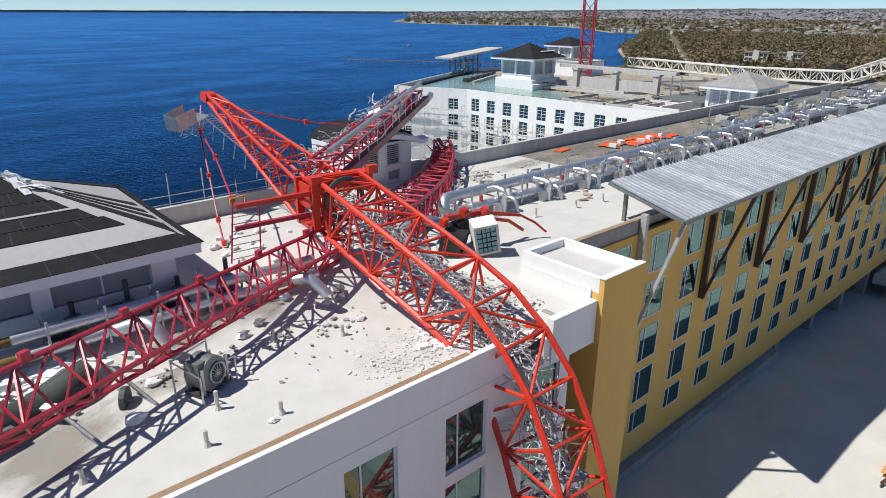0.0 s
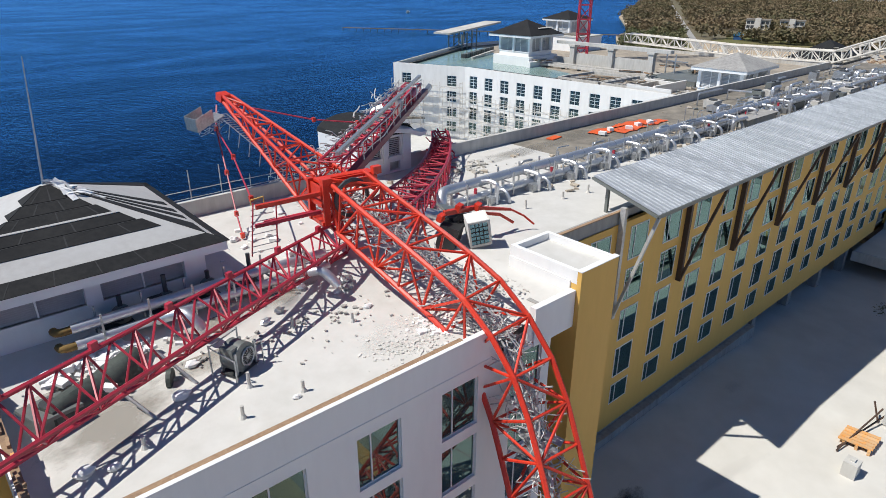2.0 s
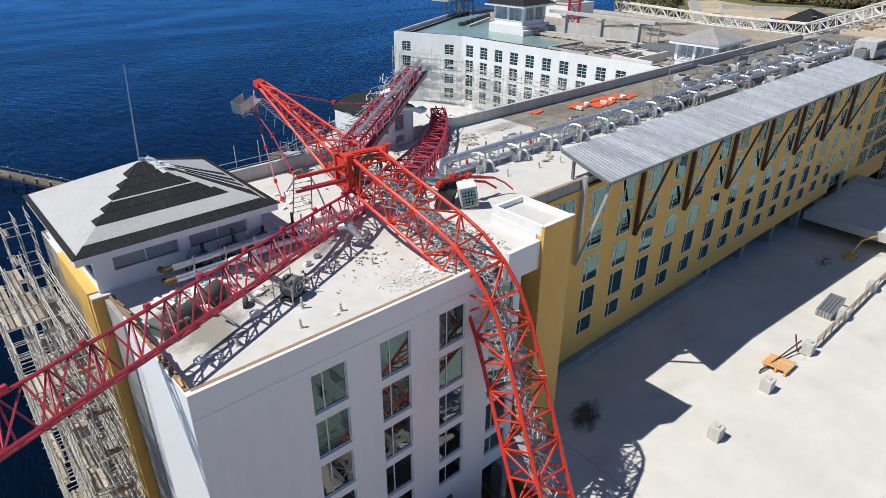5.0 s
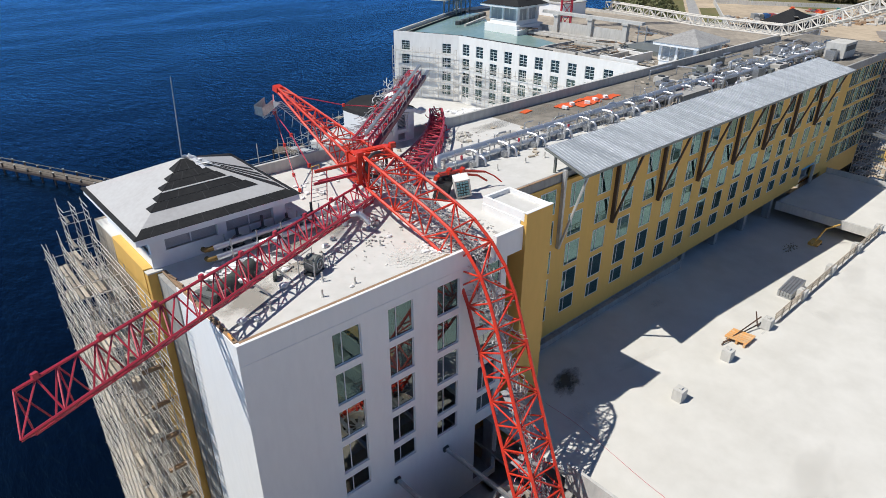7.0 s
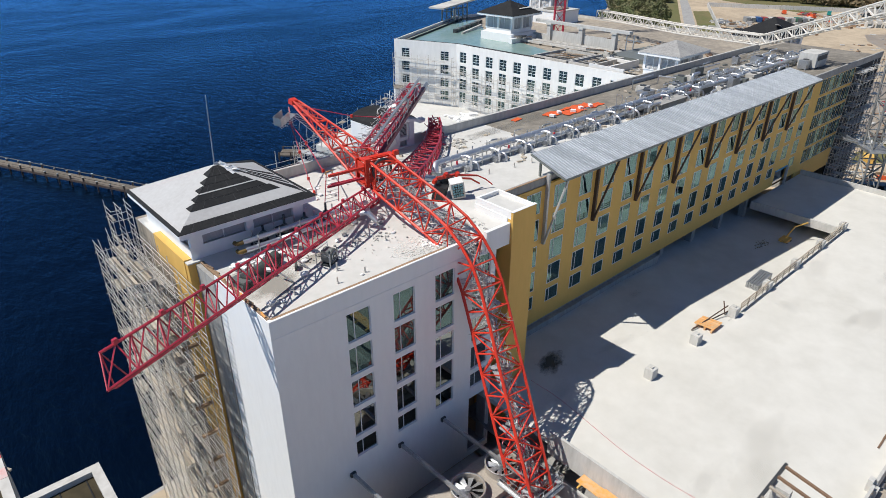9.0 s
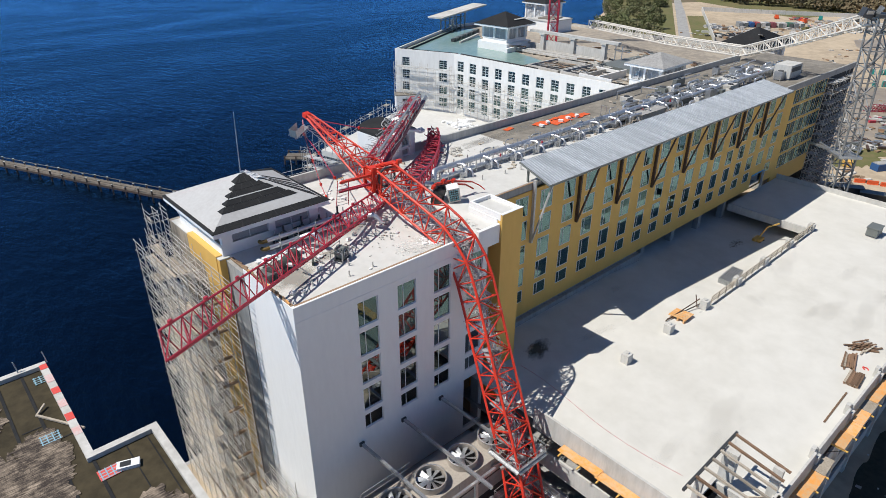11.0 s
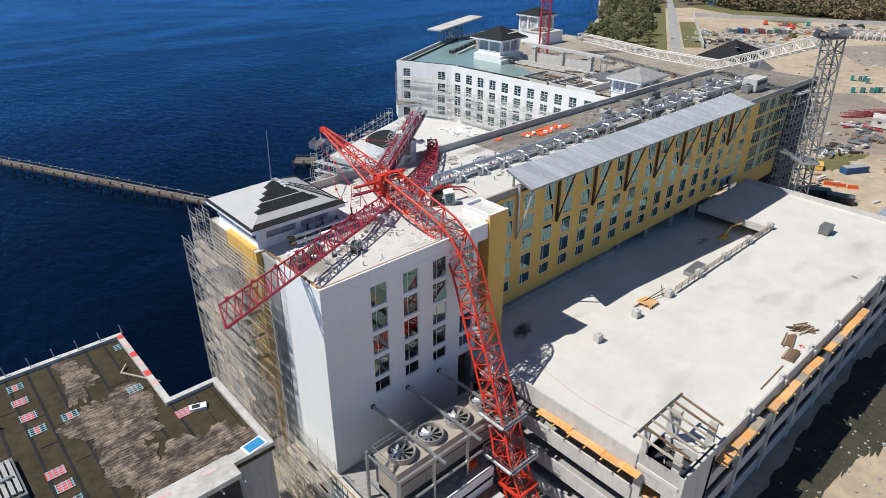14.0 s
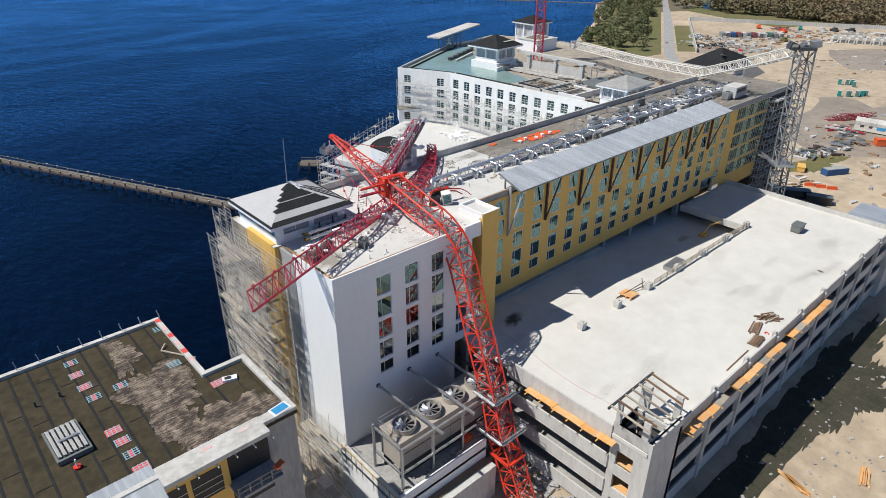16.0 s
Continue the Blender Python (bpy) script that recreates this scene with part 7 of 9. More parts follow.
for k in range(4):
    cx, cy = 3.78 + 3.95 * k, -6.95
    shroud = MB()
    n = 28
    for r, zz in ((1.45, 14.52), (1.45, 15.25), (1.36, 15.25), (1.36, 14.52)):
        shroud.v += [Vector((cx + r * math.cos(a * 2 * math.pi / n), cy + r * math.sin(a * 2 * math.pi / n), zz)) for a in range(n)]
    for q in range(3):
        shroud.f += [(q * n + a, q * n + (a + 1) % n, (q + 1) * n + (a + 1) % n, (q + 1) * n + a) for a in range(n)]
    sh = part("fan_shroud", shroud, TAN, ct, "round fan shroud", True)
    # Black disc on the deck stands in for shade below the blades.
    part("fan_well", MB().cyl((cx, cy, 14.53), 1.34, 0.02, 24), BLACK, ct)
    part("hub", MB().cyl((cx, cy, 14.7), 0.26, 0.35, 12), GALV, ct)
    for j in range(9):
        a = j * 2 * math.pi / 9 + k
        d, s = Vector((math.cos(a), math.sin(a), 0)), Vector((-math.sin(a), math.cos(a), 0))
        c = Vector((cx, cy, 14.88))
        part("blade", MB().add([c + d * 0.24 - s * 0.12 + Vector((0, 0, 0.08)), c + d * 0.24 + s * 0.12 - Vector((0, 0, 0.06)), c + d * 1.28 + s * 0.24 - Vector((0, 0, 0.08)), c + d * 1.28 - s * 0.24 + Vector((0, 0, 0.1))], [(0, 1, 2, 3)]), GALV, ct, "grey fan blade")
    part("guard_ring", MB().tube([(cx + 1.46 * math.cos(a * math.pi / 12), cy + 1.46 * math.sin(a * math.pi / 12), 15.27) for a in range(25)], 0.04, 5), GALV, ct)
fr = thing("steel_support_frame", (8, -9.6, 8.6), "galvanised steel support frame in front of the cooling tower", "steel frame")
for x in (1.1, 5.75, 10.6):
    part("post", MB().box(x - 0.13, x + 0.13, -10.0, -9.74, 8.6, 15.0), GALV, fr, "galvanised post")
part("post", MB().box(0.75, 1.01, -4.9, -4.64, 8.6, 15.3), GALV, fr)
for z in (14.9, 11.2):
    part("beam", MB().box(1.1, 13.0, -9.98, -9.76, z - 0.12, z + 0.12), GALV, fr)
    part("beam", MB().box(0.85, 1.05, -9.74, -4.9, z - 0.12, z + 0.12), GALV, fr)
for h in (15.2, 15.8):
    part("guard_rail", MB().tube([(1.7, -4.85, h), (7, -4.85, h)], 0.035, 4).tube([(1.5, -6.6, h), (1.5, -4.9, h)], 0.035, 4), GALV, fr)
for i, (a, b) in enumerate((((5.2, 0.0, 15.75), (5.77, -11.6, 15.6)), ((10.2, 0.0, 15.7), (10.7, -11.7, 15.6)), ((15.1, 0.0, 15.6), (15.6, -9.4, 15.5)))):
    o = thing("wall_beam", a, "grey steel beam tied from the white wall over the cooling tower", "beam", "wall beams")
    part("beam", MB().tube([a, b], 0.19, 4), GALV, o)
    part("bracket", MB().cbox((a[0], a[1] - 0.1, a[2]), (0.5, 0.2, 0.4)), DARKGREY, o)
pv = thing("red_pump", (12, -9.4, 8.6), "small red pump set in the yard", "pump")
part("body", MB().box(11.2, 12.8, -9.4, -8.9, 8.6, 9.4), ORANGE, pv)
part("motor", MB().tube([(11.0, -9.15, 9.6), (12.2, -9.15, 9.6)], 0.25, 10), RED, pv)
for k in (0, 1, 3, 4, 6, 9, 10, 13):
    x, y = (-1.15, -0.6 - 0.73 * k - 0.2 * (k % 3))
    rb_ = thing("starter_bar", (x, y, 8.4), "thin rusty starter bar standing at the podium edge", "steel bar", "starter bars")
    part("bar", MB().tube([(x, y, 7.8), (x + 0.05 * (k % 3 - 1), y, 10.2 + 0.25 * (k % 4))], 0.035, 4), BROWN, rb_)
rubble("yard_rubble", (6, -10.4), (4, 0.4), 90, 0.7, CONCRETE, "grey yard clutter round the cooling tower", 71, 8.6)

# ---- the low building with the brown felt roof ----
MB.base = LOWROOF_AT
low = thing("low_building", (-30, 0, 1.6), "lower wing with a brown weathered felt roof and taped parapet", "building")
LOUT = [(-11.4, -11.4), (-11.4, -1.35), (-15.3, -1.35), (-15.3, 10.7), (-75, 10.7), (-75, -11.4)]
part("roof", MB().slab(LOUT[::-1], 28.9, 29.3), LOWROOF, low, "brown felt roof with seams")
part("wall", MB().slab([(-11.6, -11.2), (-11.6, -1.55), (-15.5, -1.55), (-15.5, 10.5), (-74.8, 10.5), (-74.8, -11.2)][::-1], 1.6, 28.9), CONCRETE, low, "grey concrete walls")
for (a, b, mat) in (((-11.65, -10.4), (-11.65, -1.85), WHITE_OLD), ((-11.4, -1.6), (-15.8, -1.6), WHITE_OLD), ((-15.55, -1.35), (-15.55, 10.7), WHITE_OLD), ((-15.8, 10.45), (-75, 10.45), WHITE_OLD), ((-14.6, -11.45), (-23.4, -11.45), WHITE_OLD), ((-23.4, -11.2), (-75, -11.2), WHITE_OLD), ((-11.4, -10.9), (-14.6, -10.9), WHITE_OLD)):
    w = 2.3 if a[1] == -11.45 else 1.0 if a[1] == -10.9 else 0.5
    d = Vector((b[0] - a[0], b[1] - a[1], 0))
    part("parapet", MB().cbox(((a[0] + b[0]) / 2, (a[1] + b[1]) / 2, 29.42), (d.length, w, 0.44), math.degrees(math.atan2(d.y, d.x))), mat, low, "off-white parapet band")
TAPE = material("red_flashing_tape", (0.72, 0.055, 0.04), 0.6, other=(0.6, 0.1, 0.08), big=1.5, small=6, mix=0.7, bump=0)
TAPE_PALE = material("faded_pink_flashing_tape", (0.66, 0.36, 0.33), 0.6, other=(0.62, 0.5, 0.47), big=1.5, small=6, mix=0.7, bump=0)
rg = random.Random(81)
for i in range(8):
    if i < 6:
        c, rz = (-15.55, 1.2 + 1.75 * i, 29.652), 90
    else:
        c, rz = (-16.2 - 3.2 * (i - 6), -11.0, 29.652), 0
    part("tape", MB().cbox(c, (rg.uniform(0.6, 1.1), 0.5 if i < 6 else 0.35, 0.016), rz), TAPE if i < 6 and i % 2 else TAPE_PALE, low, "strip of red flashing tape")
for k in range(22):
    x = -15.6 - 1.55 * k
    part("seam", MB().box(x, x + 0.2, -10.2 if x < -15 else -10.2, 10.9, 29.3, 29.335), UNDERLAY, low, "dark felt seam")
for k in range(21):
    x = -15.4 - 1.55 * k
    for y in (-6.5 + 3.1 * (k % 3), 3.5 + 2.0 * (k % 4) - 2.0):
        part("cross_seam", MB().box(x - 1.35, x - 0.002, y, y + 0.1, 29.3, 29.33), UNDERLAY, low, "dark felt lap joint")
for (x, y, n) in ((-12.3, -5, 0), (-13.6, -5, 0)):
    part("seam", MB().box(x, x + 0.06, -10.2, -1.0, 29.3, 29.335), UNDERLAY, low)
WORN = bpy.data.materials.new("worn_bare_roof_boards")
WORN.use_nodes = True
_nt = WORN.node_tree
_b = _nt.nodes["Principled BSDF"]
_g = _nt.nodes.new("ShaderNodeNewGeometry")
_m = _nt.nodes.new("ShaderNodeMapping")
_m.inputs["Scale"].default_value = (1.3, 9.0, 1)
_nt.links.new(_g.outputs["Position"], _m.inputs["Vector"])
_n = nd(_nt, "ShaderNodeTexNoise", Scale=1.0, Detail=8.0, Roughness=0.75)
_n2 = nd(_nt, "ShaderNodeTexNoise", Scale=0.75, Detail=8.0, Roughness=0.75)
_nt.links.new(_m.outputs[0], _n.inputs["Vector"])
_nt.links.new(_g.outputs["Position"], _n2.inputs["Vector"])
_mm = _nt.nodes.new("ShaderNodeMath")
_mm.operation = "MULTIPLY"
_nt.links.new(_n.outputs[0], _mm.inputs[0])
_nt.links.new(_n2.outputs[0], _mm.inputs[1])
_r = _nt.nodes.new("ShaderNodeValToRGB")
_r.color_ramp.elements[0].position, _r.color_ramp.elements[0].color = 0.205, (0.045, 0.032, 0.024, 1)
_r.color_ramp.elements[1].position, _r.color_ramp.elements[1].color = 0.36, (0.42, 0.34, 0.255, 1)
_nt.links.new(_mm.outputs[0], _r.inputs[0])
_bk = nd(_nt, "ShaderNodeTexBrick", Scale=1.0)
_bk.inputs["Color1"].default_value, _bk.inputs["Color2"].default_value, _bk.inputs["Mortar"].default_value = (1.0, 0.98, 0.95, 1), (0.55, 0.52, 0.5, 1), (0.3, 0.27, 0.25, 1)
_bk.inputs["Brick Width"].default_value, _bk.inputs["Row Height"].default_value, _bk.inputs["Mortar Size"].default_value = 1.55, 0.3, 0.025
_nt.links.new(_g.outputs["Position"], _bk.inputs["Vector"])
_ml = _nt.nodes.new("ShaderNodeMix")
_ml.data_type, _ml.blend_type = "RGBA", "MULTIPLY"
_ml.inputs["Factor"].default_value = 0.65
_nt.links.new(_r.outputs[0], _ml.inputs["A"])
_nt.links.new(_bk.outputs["Color"], _ml.inputs["B"])
_nt.links.new(_ml.outputs["Result"], _b.inputs["Base Color"])
_b.inputs["Roughness"].default_value = 0.85


def blot(mb, cx, cy, rx, ry, z, seed, n=60, rough=0.3):
    """An uneven flat patch."""
    pts = []
    for k in range(n):
        a = 2 * math.pi * k / n
        f = 1 + rough * noise.noise(Vector((math.cos(a) * 1.6 + seed, math.sin(a) * 1.6, seed * 0.7))) * 2 + 0.3 * noise.noise(Vector((math.cos(a) * 6 + seed, math.sin(a) * 6, 3.0))) + 0.14 * noise.noise(Vector((math.cos(a) * 19 + seed, math.sin(a) * 19, 5.0)))
        pts.append((cx + rx * f * math.cos(a), cy + ry * f * math.sin(a)))
    return mb.slab(pts, z, z + 0.012)


for (x, y, rx, ry, z, sd, n, ro) in ((-19.4, -1.2, 2.75, 4.0, 29.338, 3.1, 320, 0.3), (-19.7, -7.4, 1.5, 3.3, 29.339, 8.3, 240, 0.3), (-20.4, 6.8, 1.25, 3.4, 29.34, 5.2, 240, 0.36), (-15.4, -8.4, 2.9, 2.2, 29.341, 7.7, 280, 0.3), (-18.0, 2.0, 1.3, 1.2, 29.342, 4.4, 120, 0.3), (-17.6, -9.0, 1.8, 1.5, 29.343, 1.4, 160, 0.3), (-12.6, -9.3, 1.0, 1.2, 29.344, 6.1, 140, 0.3)):
    part("bare_patch", blot(MB(), x, y, rx, ry, z, sd, n, ro), WORN, low, "storm-bared patch of streaky boards")
BLUELINE = material("pale_blue_marking", (0.25, 0.42, 0.5), 0.6, mix=0.3)
for (x, y, red) in ((-24.4, 8.7, 1), (-24.5, 6.45, 2), (-24.4, 4.1, 2), (-24.2, 2.0, 1), (-21.9, 2.1, 1), (-24.25, -3.55, 3), (-24.1, -5.25, 2), (-24.0, -7.15, 1), (-23.9, -9.2, 3), (-17.0, 2.0, 0), (-15.0, -3.5, 3), (-15.9, 8.9, 0)):
    mk = thing("roof_marking", (x, y, 29.35), "small taped red and blue survey marking on the roof", "marking", "roof markings")
    for k in range(4):
        part("line", MB().box(x - 0.6, x + 0.6, y - 0.45 + 0.27 * k, y - 0.38 + 0.27 * k, 29.352, 29.36), BLUELINE, mk)
        part("line", MB().box(x - 0.55 + 0.34 * k, x - 0.48 + 0.34 * k, y - 0.5, y + 0.5, 29.361, 29.368), BLUELINE, mk)
    if red:
        part("tape", MB().box(x - 0.22 * red, x + 0.2 * red, y - 0.5, y + 0.46, 29.353, 29.358), TAPE, mk)
vent = thing("roof_ventilator", (-27.5, -2.6, 29.3), "grey slatted roof ventilator in a blue-grey curb", "ventilator")
VM = pose(-27.5, -2.6, 29.3, 0, 0, 2)
part("curb", MB(VM).box(-1.3, 1.3, -2.2, 2.2, 0, 0.45), GREYMETAL, vent, "blue-grey curb")
# Gaps between the slats get their shade from this black sheet.
part("well", MB(VM).box(-1.15, 1.15, -1.95, 1.95, 0.45, 0.47), BLACK, vent, "black sheet painting the shade under the slats")
for k in range(6):
    part("slat", MB(VM).cbox((-0.98 + 0.39 * k, 0, 0.62), (0.26, 3.8, 0.06), 0, 0, 24), CONCRETE_PALE, vent, "pale grey slat")
part("cross_slat", MB(VM).box(-0.6, 0.9, -0.3, -0.05, 0.75, 0.82), GALV, vent)
hyd = thing("red_roof_hydrant", (-27.65, -5.9, 29.3), "small red roof outlet with a white post", "roof outlet")
part("base", MB().cyl((-27.65, -5.9, 29.3), 0.3, 0.22, 12), RED, hyd)
part("post", MB().cyl((-27.65, -5.9, 29.5), 0.07, 0.7, 8), WHITE, hyd)
sk = thing("roof_skylight", (-14.0, -3.75, 29.3), "small white framed roof skylight", "skylight")
part("frame", MB().cbox((-14.0, -3.75, 29.42), (1.3, 0.65, 0.24), -20), WHITE, sk)
part("pane", MB().cbox((-14.15, -3.7, 29.55), (0.6, 0.42, 0.04), -20), BLACK, sk)
bp = thing("blue_sheet", (-12.7, -10.8, 29.65), "flat blue plastic sheet on the white parapet", "plastic sheet")
part("tray", MB().cbox((-12.7, -10.8, 29.68), (1.7, 1.1, 0.08), 8), WHITE, bp)
part("sheet", MB().cbox((-12.7, -10.8, 29.74), (1.35, 0.8, 0.05), 8), BLUE_TARP, bp)
pole = thing("loose_timber", (-16.2, 3.2, 29.3), "long pale timber lying on the felt roof", "timber")
part("timber", MB().cbox((-16.15, 3.1, 29.45), (4.0, 0.14, 0.12), -58.5), WOODGREY, pole)
part("timber", MB().cbox((-16.85, 5.15, 29.5), (1.0, 0.12, 0.1), 46, 0, -10), WOODGREY, pole)
for k in range(9):
    x = -15.2 - 1.9 * k
    st = thing("parapet_stanchion", (x, 10.45, 29.6), "short pale timber stanchion on the parapet", "stanchion", "parapet stanchions")
    part("post", MB().tube([(x, 10.45, 29.6), (x - 0.1, 10.65, 30.5)], 0.06, 4), WHITE_OLD, st)
for k in range(6):
    x = -14.6 - 1.6 * k
    st = thing("eave_bracket", (x, -12.0, 29.1), "pale timber bracket jutting from the eave", "bracket", "eave brackets")
    part("arm", MB().tube([(x, -11.4, 29.15), (x + 0.1, -12.9, 28.95)], 0.07, 4), WHITE_OLD, st)
for (x, y) in ((-26.45, 4.15), (-28.4, 4.1)):
    v = thing("vent_pipe", (x, y, 29.3), "short dark roof vent pipe", "vent pipe", "low roof vents")
    part("stub", MB().cyl((x, y, 29.3), 0.09, 0.6, 8), DARKGREY, v)
part("yellow_wall", MB().box(-24, -18.2, -11.6, -11.2, 20, 28.85), YELLOW, low, "yellow sheathed front wall")
for k in range(2):
    # Wall is solid; black sheets paint the shade of the openings.
    part("window_opening", MB().box(-24.2 + 2.9 * k, -21.7 + 2.9 * k, -11.64, -11.6, 25.2, 27.9), BLACK, low, "black sheet painting the shade of an unglazed window opening")
    for j in range(3):
        part("blind_slat", MB().box(-24.2 + 2.9 * k, -21.7 + 2.9 * k, -11.69, -11.65, 25.5 + 0.7 * j, 25.56 + 0.7 * j), GALV, low)
# Recess shadow is put in as a black sheet on the wall.
part("balcony_void", MB().box(-18.1, -14.4, -11.3, -11.2, 22, 28.85), BLACK, low, "black sheet painting the shade of the open balcony bay")
part("balcony_slab", MB().box(-18.4, -14.4, -13.6, -11.2, 25.0, 25.3), CONCRETE, low, "concrete balcony slab")
for h in (25.8, 26.3):
    part("balcony_rail", MB().tube([(-18.4, -13.5, h), (-14.4, -13.5, h)], 0.05, 4), WOODGREY, low)
for k in range(5):
    part("balcony_post", MB().tube([(-18.4 + 1.0 * k, -13.5, 25.3), (-18.4 + 1.0 * k, -13.5, 26.4)], 0.05, 4), WOODGREY, low)
part("orange_sheet", MB().cbox((-14.6, -13.3, 26.3), (0.9, 0.5, 0.3), 20, 20), ORANGE, low, "orange plastic sheet on the balcony rail")
cr = thing("corrugated_canopy", (-22, -12.5, 28.4), "white corrugated metal canopy below the roof edge", "canopy")
mb = MB()
for i in range(40):
    x = -28.0 + 0.115 * i
    for a, b, za, zb in ((x, x + 0.058, 0.0, 0.05), (x + 0.058, x + 0.115, 0.05, 0.0)):
        mb.quad((a, -14.2, 29.1 + za), (b, -14.2, 29.1 + zb), (b, -9.8, 29.75 + zb), (a, -9.8, 29.75 + za))
part("sheet", mb, METALROOF, cr, "corrugated pale metal sheet")
part("support", MB().box(-27.9, -23.5, -10.9, -10.7, 29.2, 29.6), GREYMETAL, cr)

# ---- things on the garage deck ----
MB.base = Matrix()
for (x, y) in ((34.6, -9.3), (43.3, -9.4), (51.5, -9.6), (60.2, -9.6), (68.5, -9.6), (77, -9.6), (85.4, -9.6)):
    b = thing("concrete_block", (x, y, DECKZ), "pale concrete kerb block on the deck", "concrete block", "deck blocks")
    part("block", MB().box(x - 0.5, x + 0.5, y - 0.45, y + 0.45, DECKZ, DECKZ + 1.15), CONCRETE_PALE, b)
    part("lug", MB().box(x - 0.15, x + 0.2, y - 0.15, y + 0.15, DECKZ + 1.15, DECKZ + 1.3), CONCRETE_PALE, b)
gr = thing("timber_guard_rail", (68, -9.6, DECKZ), "weathered timber guard rail along the ramp edge", "guard rail")
for h in (0.45, 0.8, 1.15):
    for k in range(8):
        part("board", MB().tube([(52.8 + 4.1 * k, -9.75, DECKZ + h), (56.9 + 4.1 * k, -9.75, DECKZ + h + 0.03)], 0.07, 4), WOODGREY, gr)
for k in range(18):
    part("post", MB().tube([(52.8 + 1.93 * k, -9.8, DECKZ), (52.8 + 1.93 * k, -9.8, DECKZ + 1.25)], 0.06, 4), WOODGREY, gr)
pl = thing("orange_pallet", (47.3, -8.7, DECKZ), "orange formwork pallet on the deck", "pallet")
for k in range(5):
    part("board", MB().cbox((46.5 + 0.42 * k, -8.7, DECKZ + 0.42), (0.36, 2.2, 0.08), 8), PLY, pl)
for k in range(3):
    part("bearer", MB().cbox((47.3, -9.5 + 0.8 * k, DECKZ + 0.2), (2.1, 0.2, 0.36), 8), PLY, pl)
rb = thing("red_timber_rail", (48, -8, DECKZ), "long reddish timber rail leaning on the deck", "rail")
for (a, b) in (((45.0, -8.0, DECKZ + 0.15), (51.3, -8.9, DECKZ + 1.1)), ((45.5, -7.9, DECKZ + 0.1), (51.8, -9.2, DECKZ + 0.5)), ((51.0, -8.9, DECKZ), (51.6, -8.2, DECKZ + 1.3))):
    part("bar", MB().tube([a, b], 0.07, 4), BROWN, rb)
bd = thing("steel_bundle", (62.5, -7.8, DECKZ - 0.78), "bundle of grey steel channels on the ramp", "steel bundle")
for k in range(5):
    for j in range(3):
        part("channel", MB().cbox((62.5, -8.4 + 0.32 * k, DECKZ - 0.66 + 0.27 * j), (4.6, 0.26, 0.24), 3, 0, 0), GALV, bd)
gen = thing("green_site_box", (91, -16.8, DECKZ), "dark green site box on the deck", "site box")
part("body", MB().box(89.8, 92.2, -17.6, -16.0, DECKZ + 0.15, DECKZ + 1.4), GREYMETAL, gen)
part("lid", MB().box(89.7, 92.3, -17.7, -15.9, DECKZ + 1.4, DECKZ + 1.55), GREYMETAL, gen)
part("skid", MB().box(89.9, 92.1, -17.4, -17.2, DECKZ, DECKZ + 0.15).box(89.9, 92.1, -16.4, -16.2, DECKZ, DECKZ + 0.15), DARKGREY, gen)
LUMBER = material("old_brown_lumber", (0.25, 0.15, 0.09), 0.75, other=(0.15, 0.095, 0.06), big=0.8, small=9, mix=0.6, island=0.3)
for (x, y, rz, n, sp, ln, lab) in ((57.2, -26.2, 150, 18, 32, 3.0, "loose heap of grey-brown lumber on the deck"), (53.3, -25.8, 14, 14, 4, 3.9, "low stack of brown lumber on the deck"), (50.2, -27.3, 4, 24, 1, 2.7, "tidy banded bundle of brown lumber on the deck")):
    ls = thing("lumber_stack", (x, y, DECKZ), lab, "lumber", "lumber stacks")
    rg = random.Random(int(x * 10))
    for k in range(n):
        row = 7 if sp < 2 else 6
        o = (k % row - row / 2) * 0.2
        r = radians(rz)
        part("plank", MB().cbox((x - o * math.sin(r) + rg.uniform(-0.02, 0.02) * sp, y + o * math.cos(r) + rg.uniform(-0.02, 0.02) * sp, DECKZ + 0.06 + 0.11 * (k // row)), (ln * rg.uniform(0.97 if sp < 2 else 0.6, 1), 0.18, 0.1), rz + rg.uniform(-sp, sp)), LUMBER if (k * 7) % 5 else WOODGREY, ls)
loose = thing("long_loose_board", (44, -27.7, DECKZ), "long thin board lying on the deck", "board")
part("board", MB().cbox((44.2, -27.7, DECKZ + 0.06), (6.4, 0.16, 0.09), 1), LUMBER, loose)
tapeb = thing("red_tape_scrap", (53.2, -27.6, DECKZ), "small crumpled scrap of red tape on the deck", "scrap")
part("scrap", MB().tube(spline([(53.0, -27.6, DECKZ + 0.05), (53.3, -27.3, DECKZ + 0.12), (53.5, -27.7, DECKZ + 0.05), (53.2, -27.9, DECKZ + 0.08)], 4), 0.07, 4), TAPE, tapeb)
cn = thing("stair_canopy_frame", (23.5, -26, DECKZ), "bare steel and timber canopy frame over the corner stair", "canopy frame")
part("edge_beam", MB().beam((18.5, -24.42, 20.3), (27.7, -24.3, 20.25), 0.22), DARKGREY, cn, "dark steel edge beam")
for k in range(7):
    xa, xb = 19.0 + 8.2 * k / 6, 19.6 + 7.9 * k / 6
    part("joist", MB().beam((xa, -24.4, 20.42), (xb, -29.1, 19.4), 0.19), WOODGREY if k in (0, 2, 3, 4) else LUMBER, cn, "weathered timber joist")
part("shaft_wall", MB().box(20.5, 20.8, -28.6, -24.3, DECKZ, 17.1).box(20.8, 25.0, -24.6, -24.3, DECKZ, 17.0).box(20.5, 27.3, -29.1, -28.7, DECKZ, 17.1), CONCRETE_PALE, cn, "cast concrete shaft wall")
part("pier", MB().box(25.3, 25.9, -25.6, -24.4, DECKZ, 20.0), CONCRETE_PALE, cn, "concrete pier")
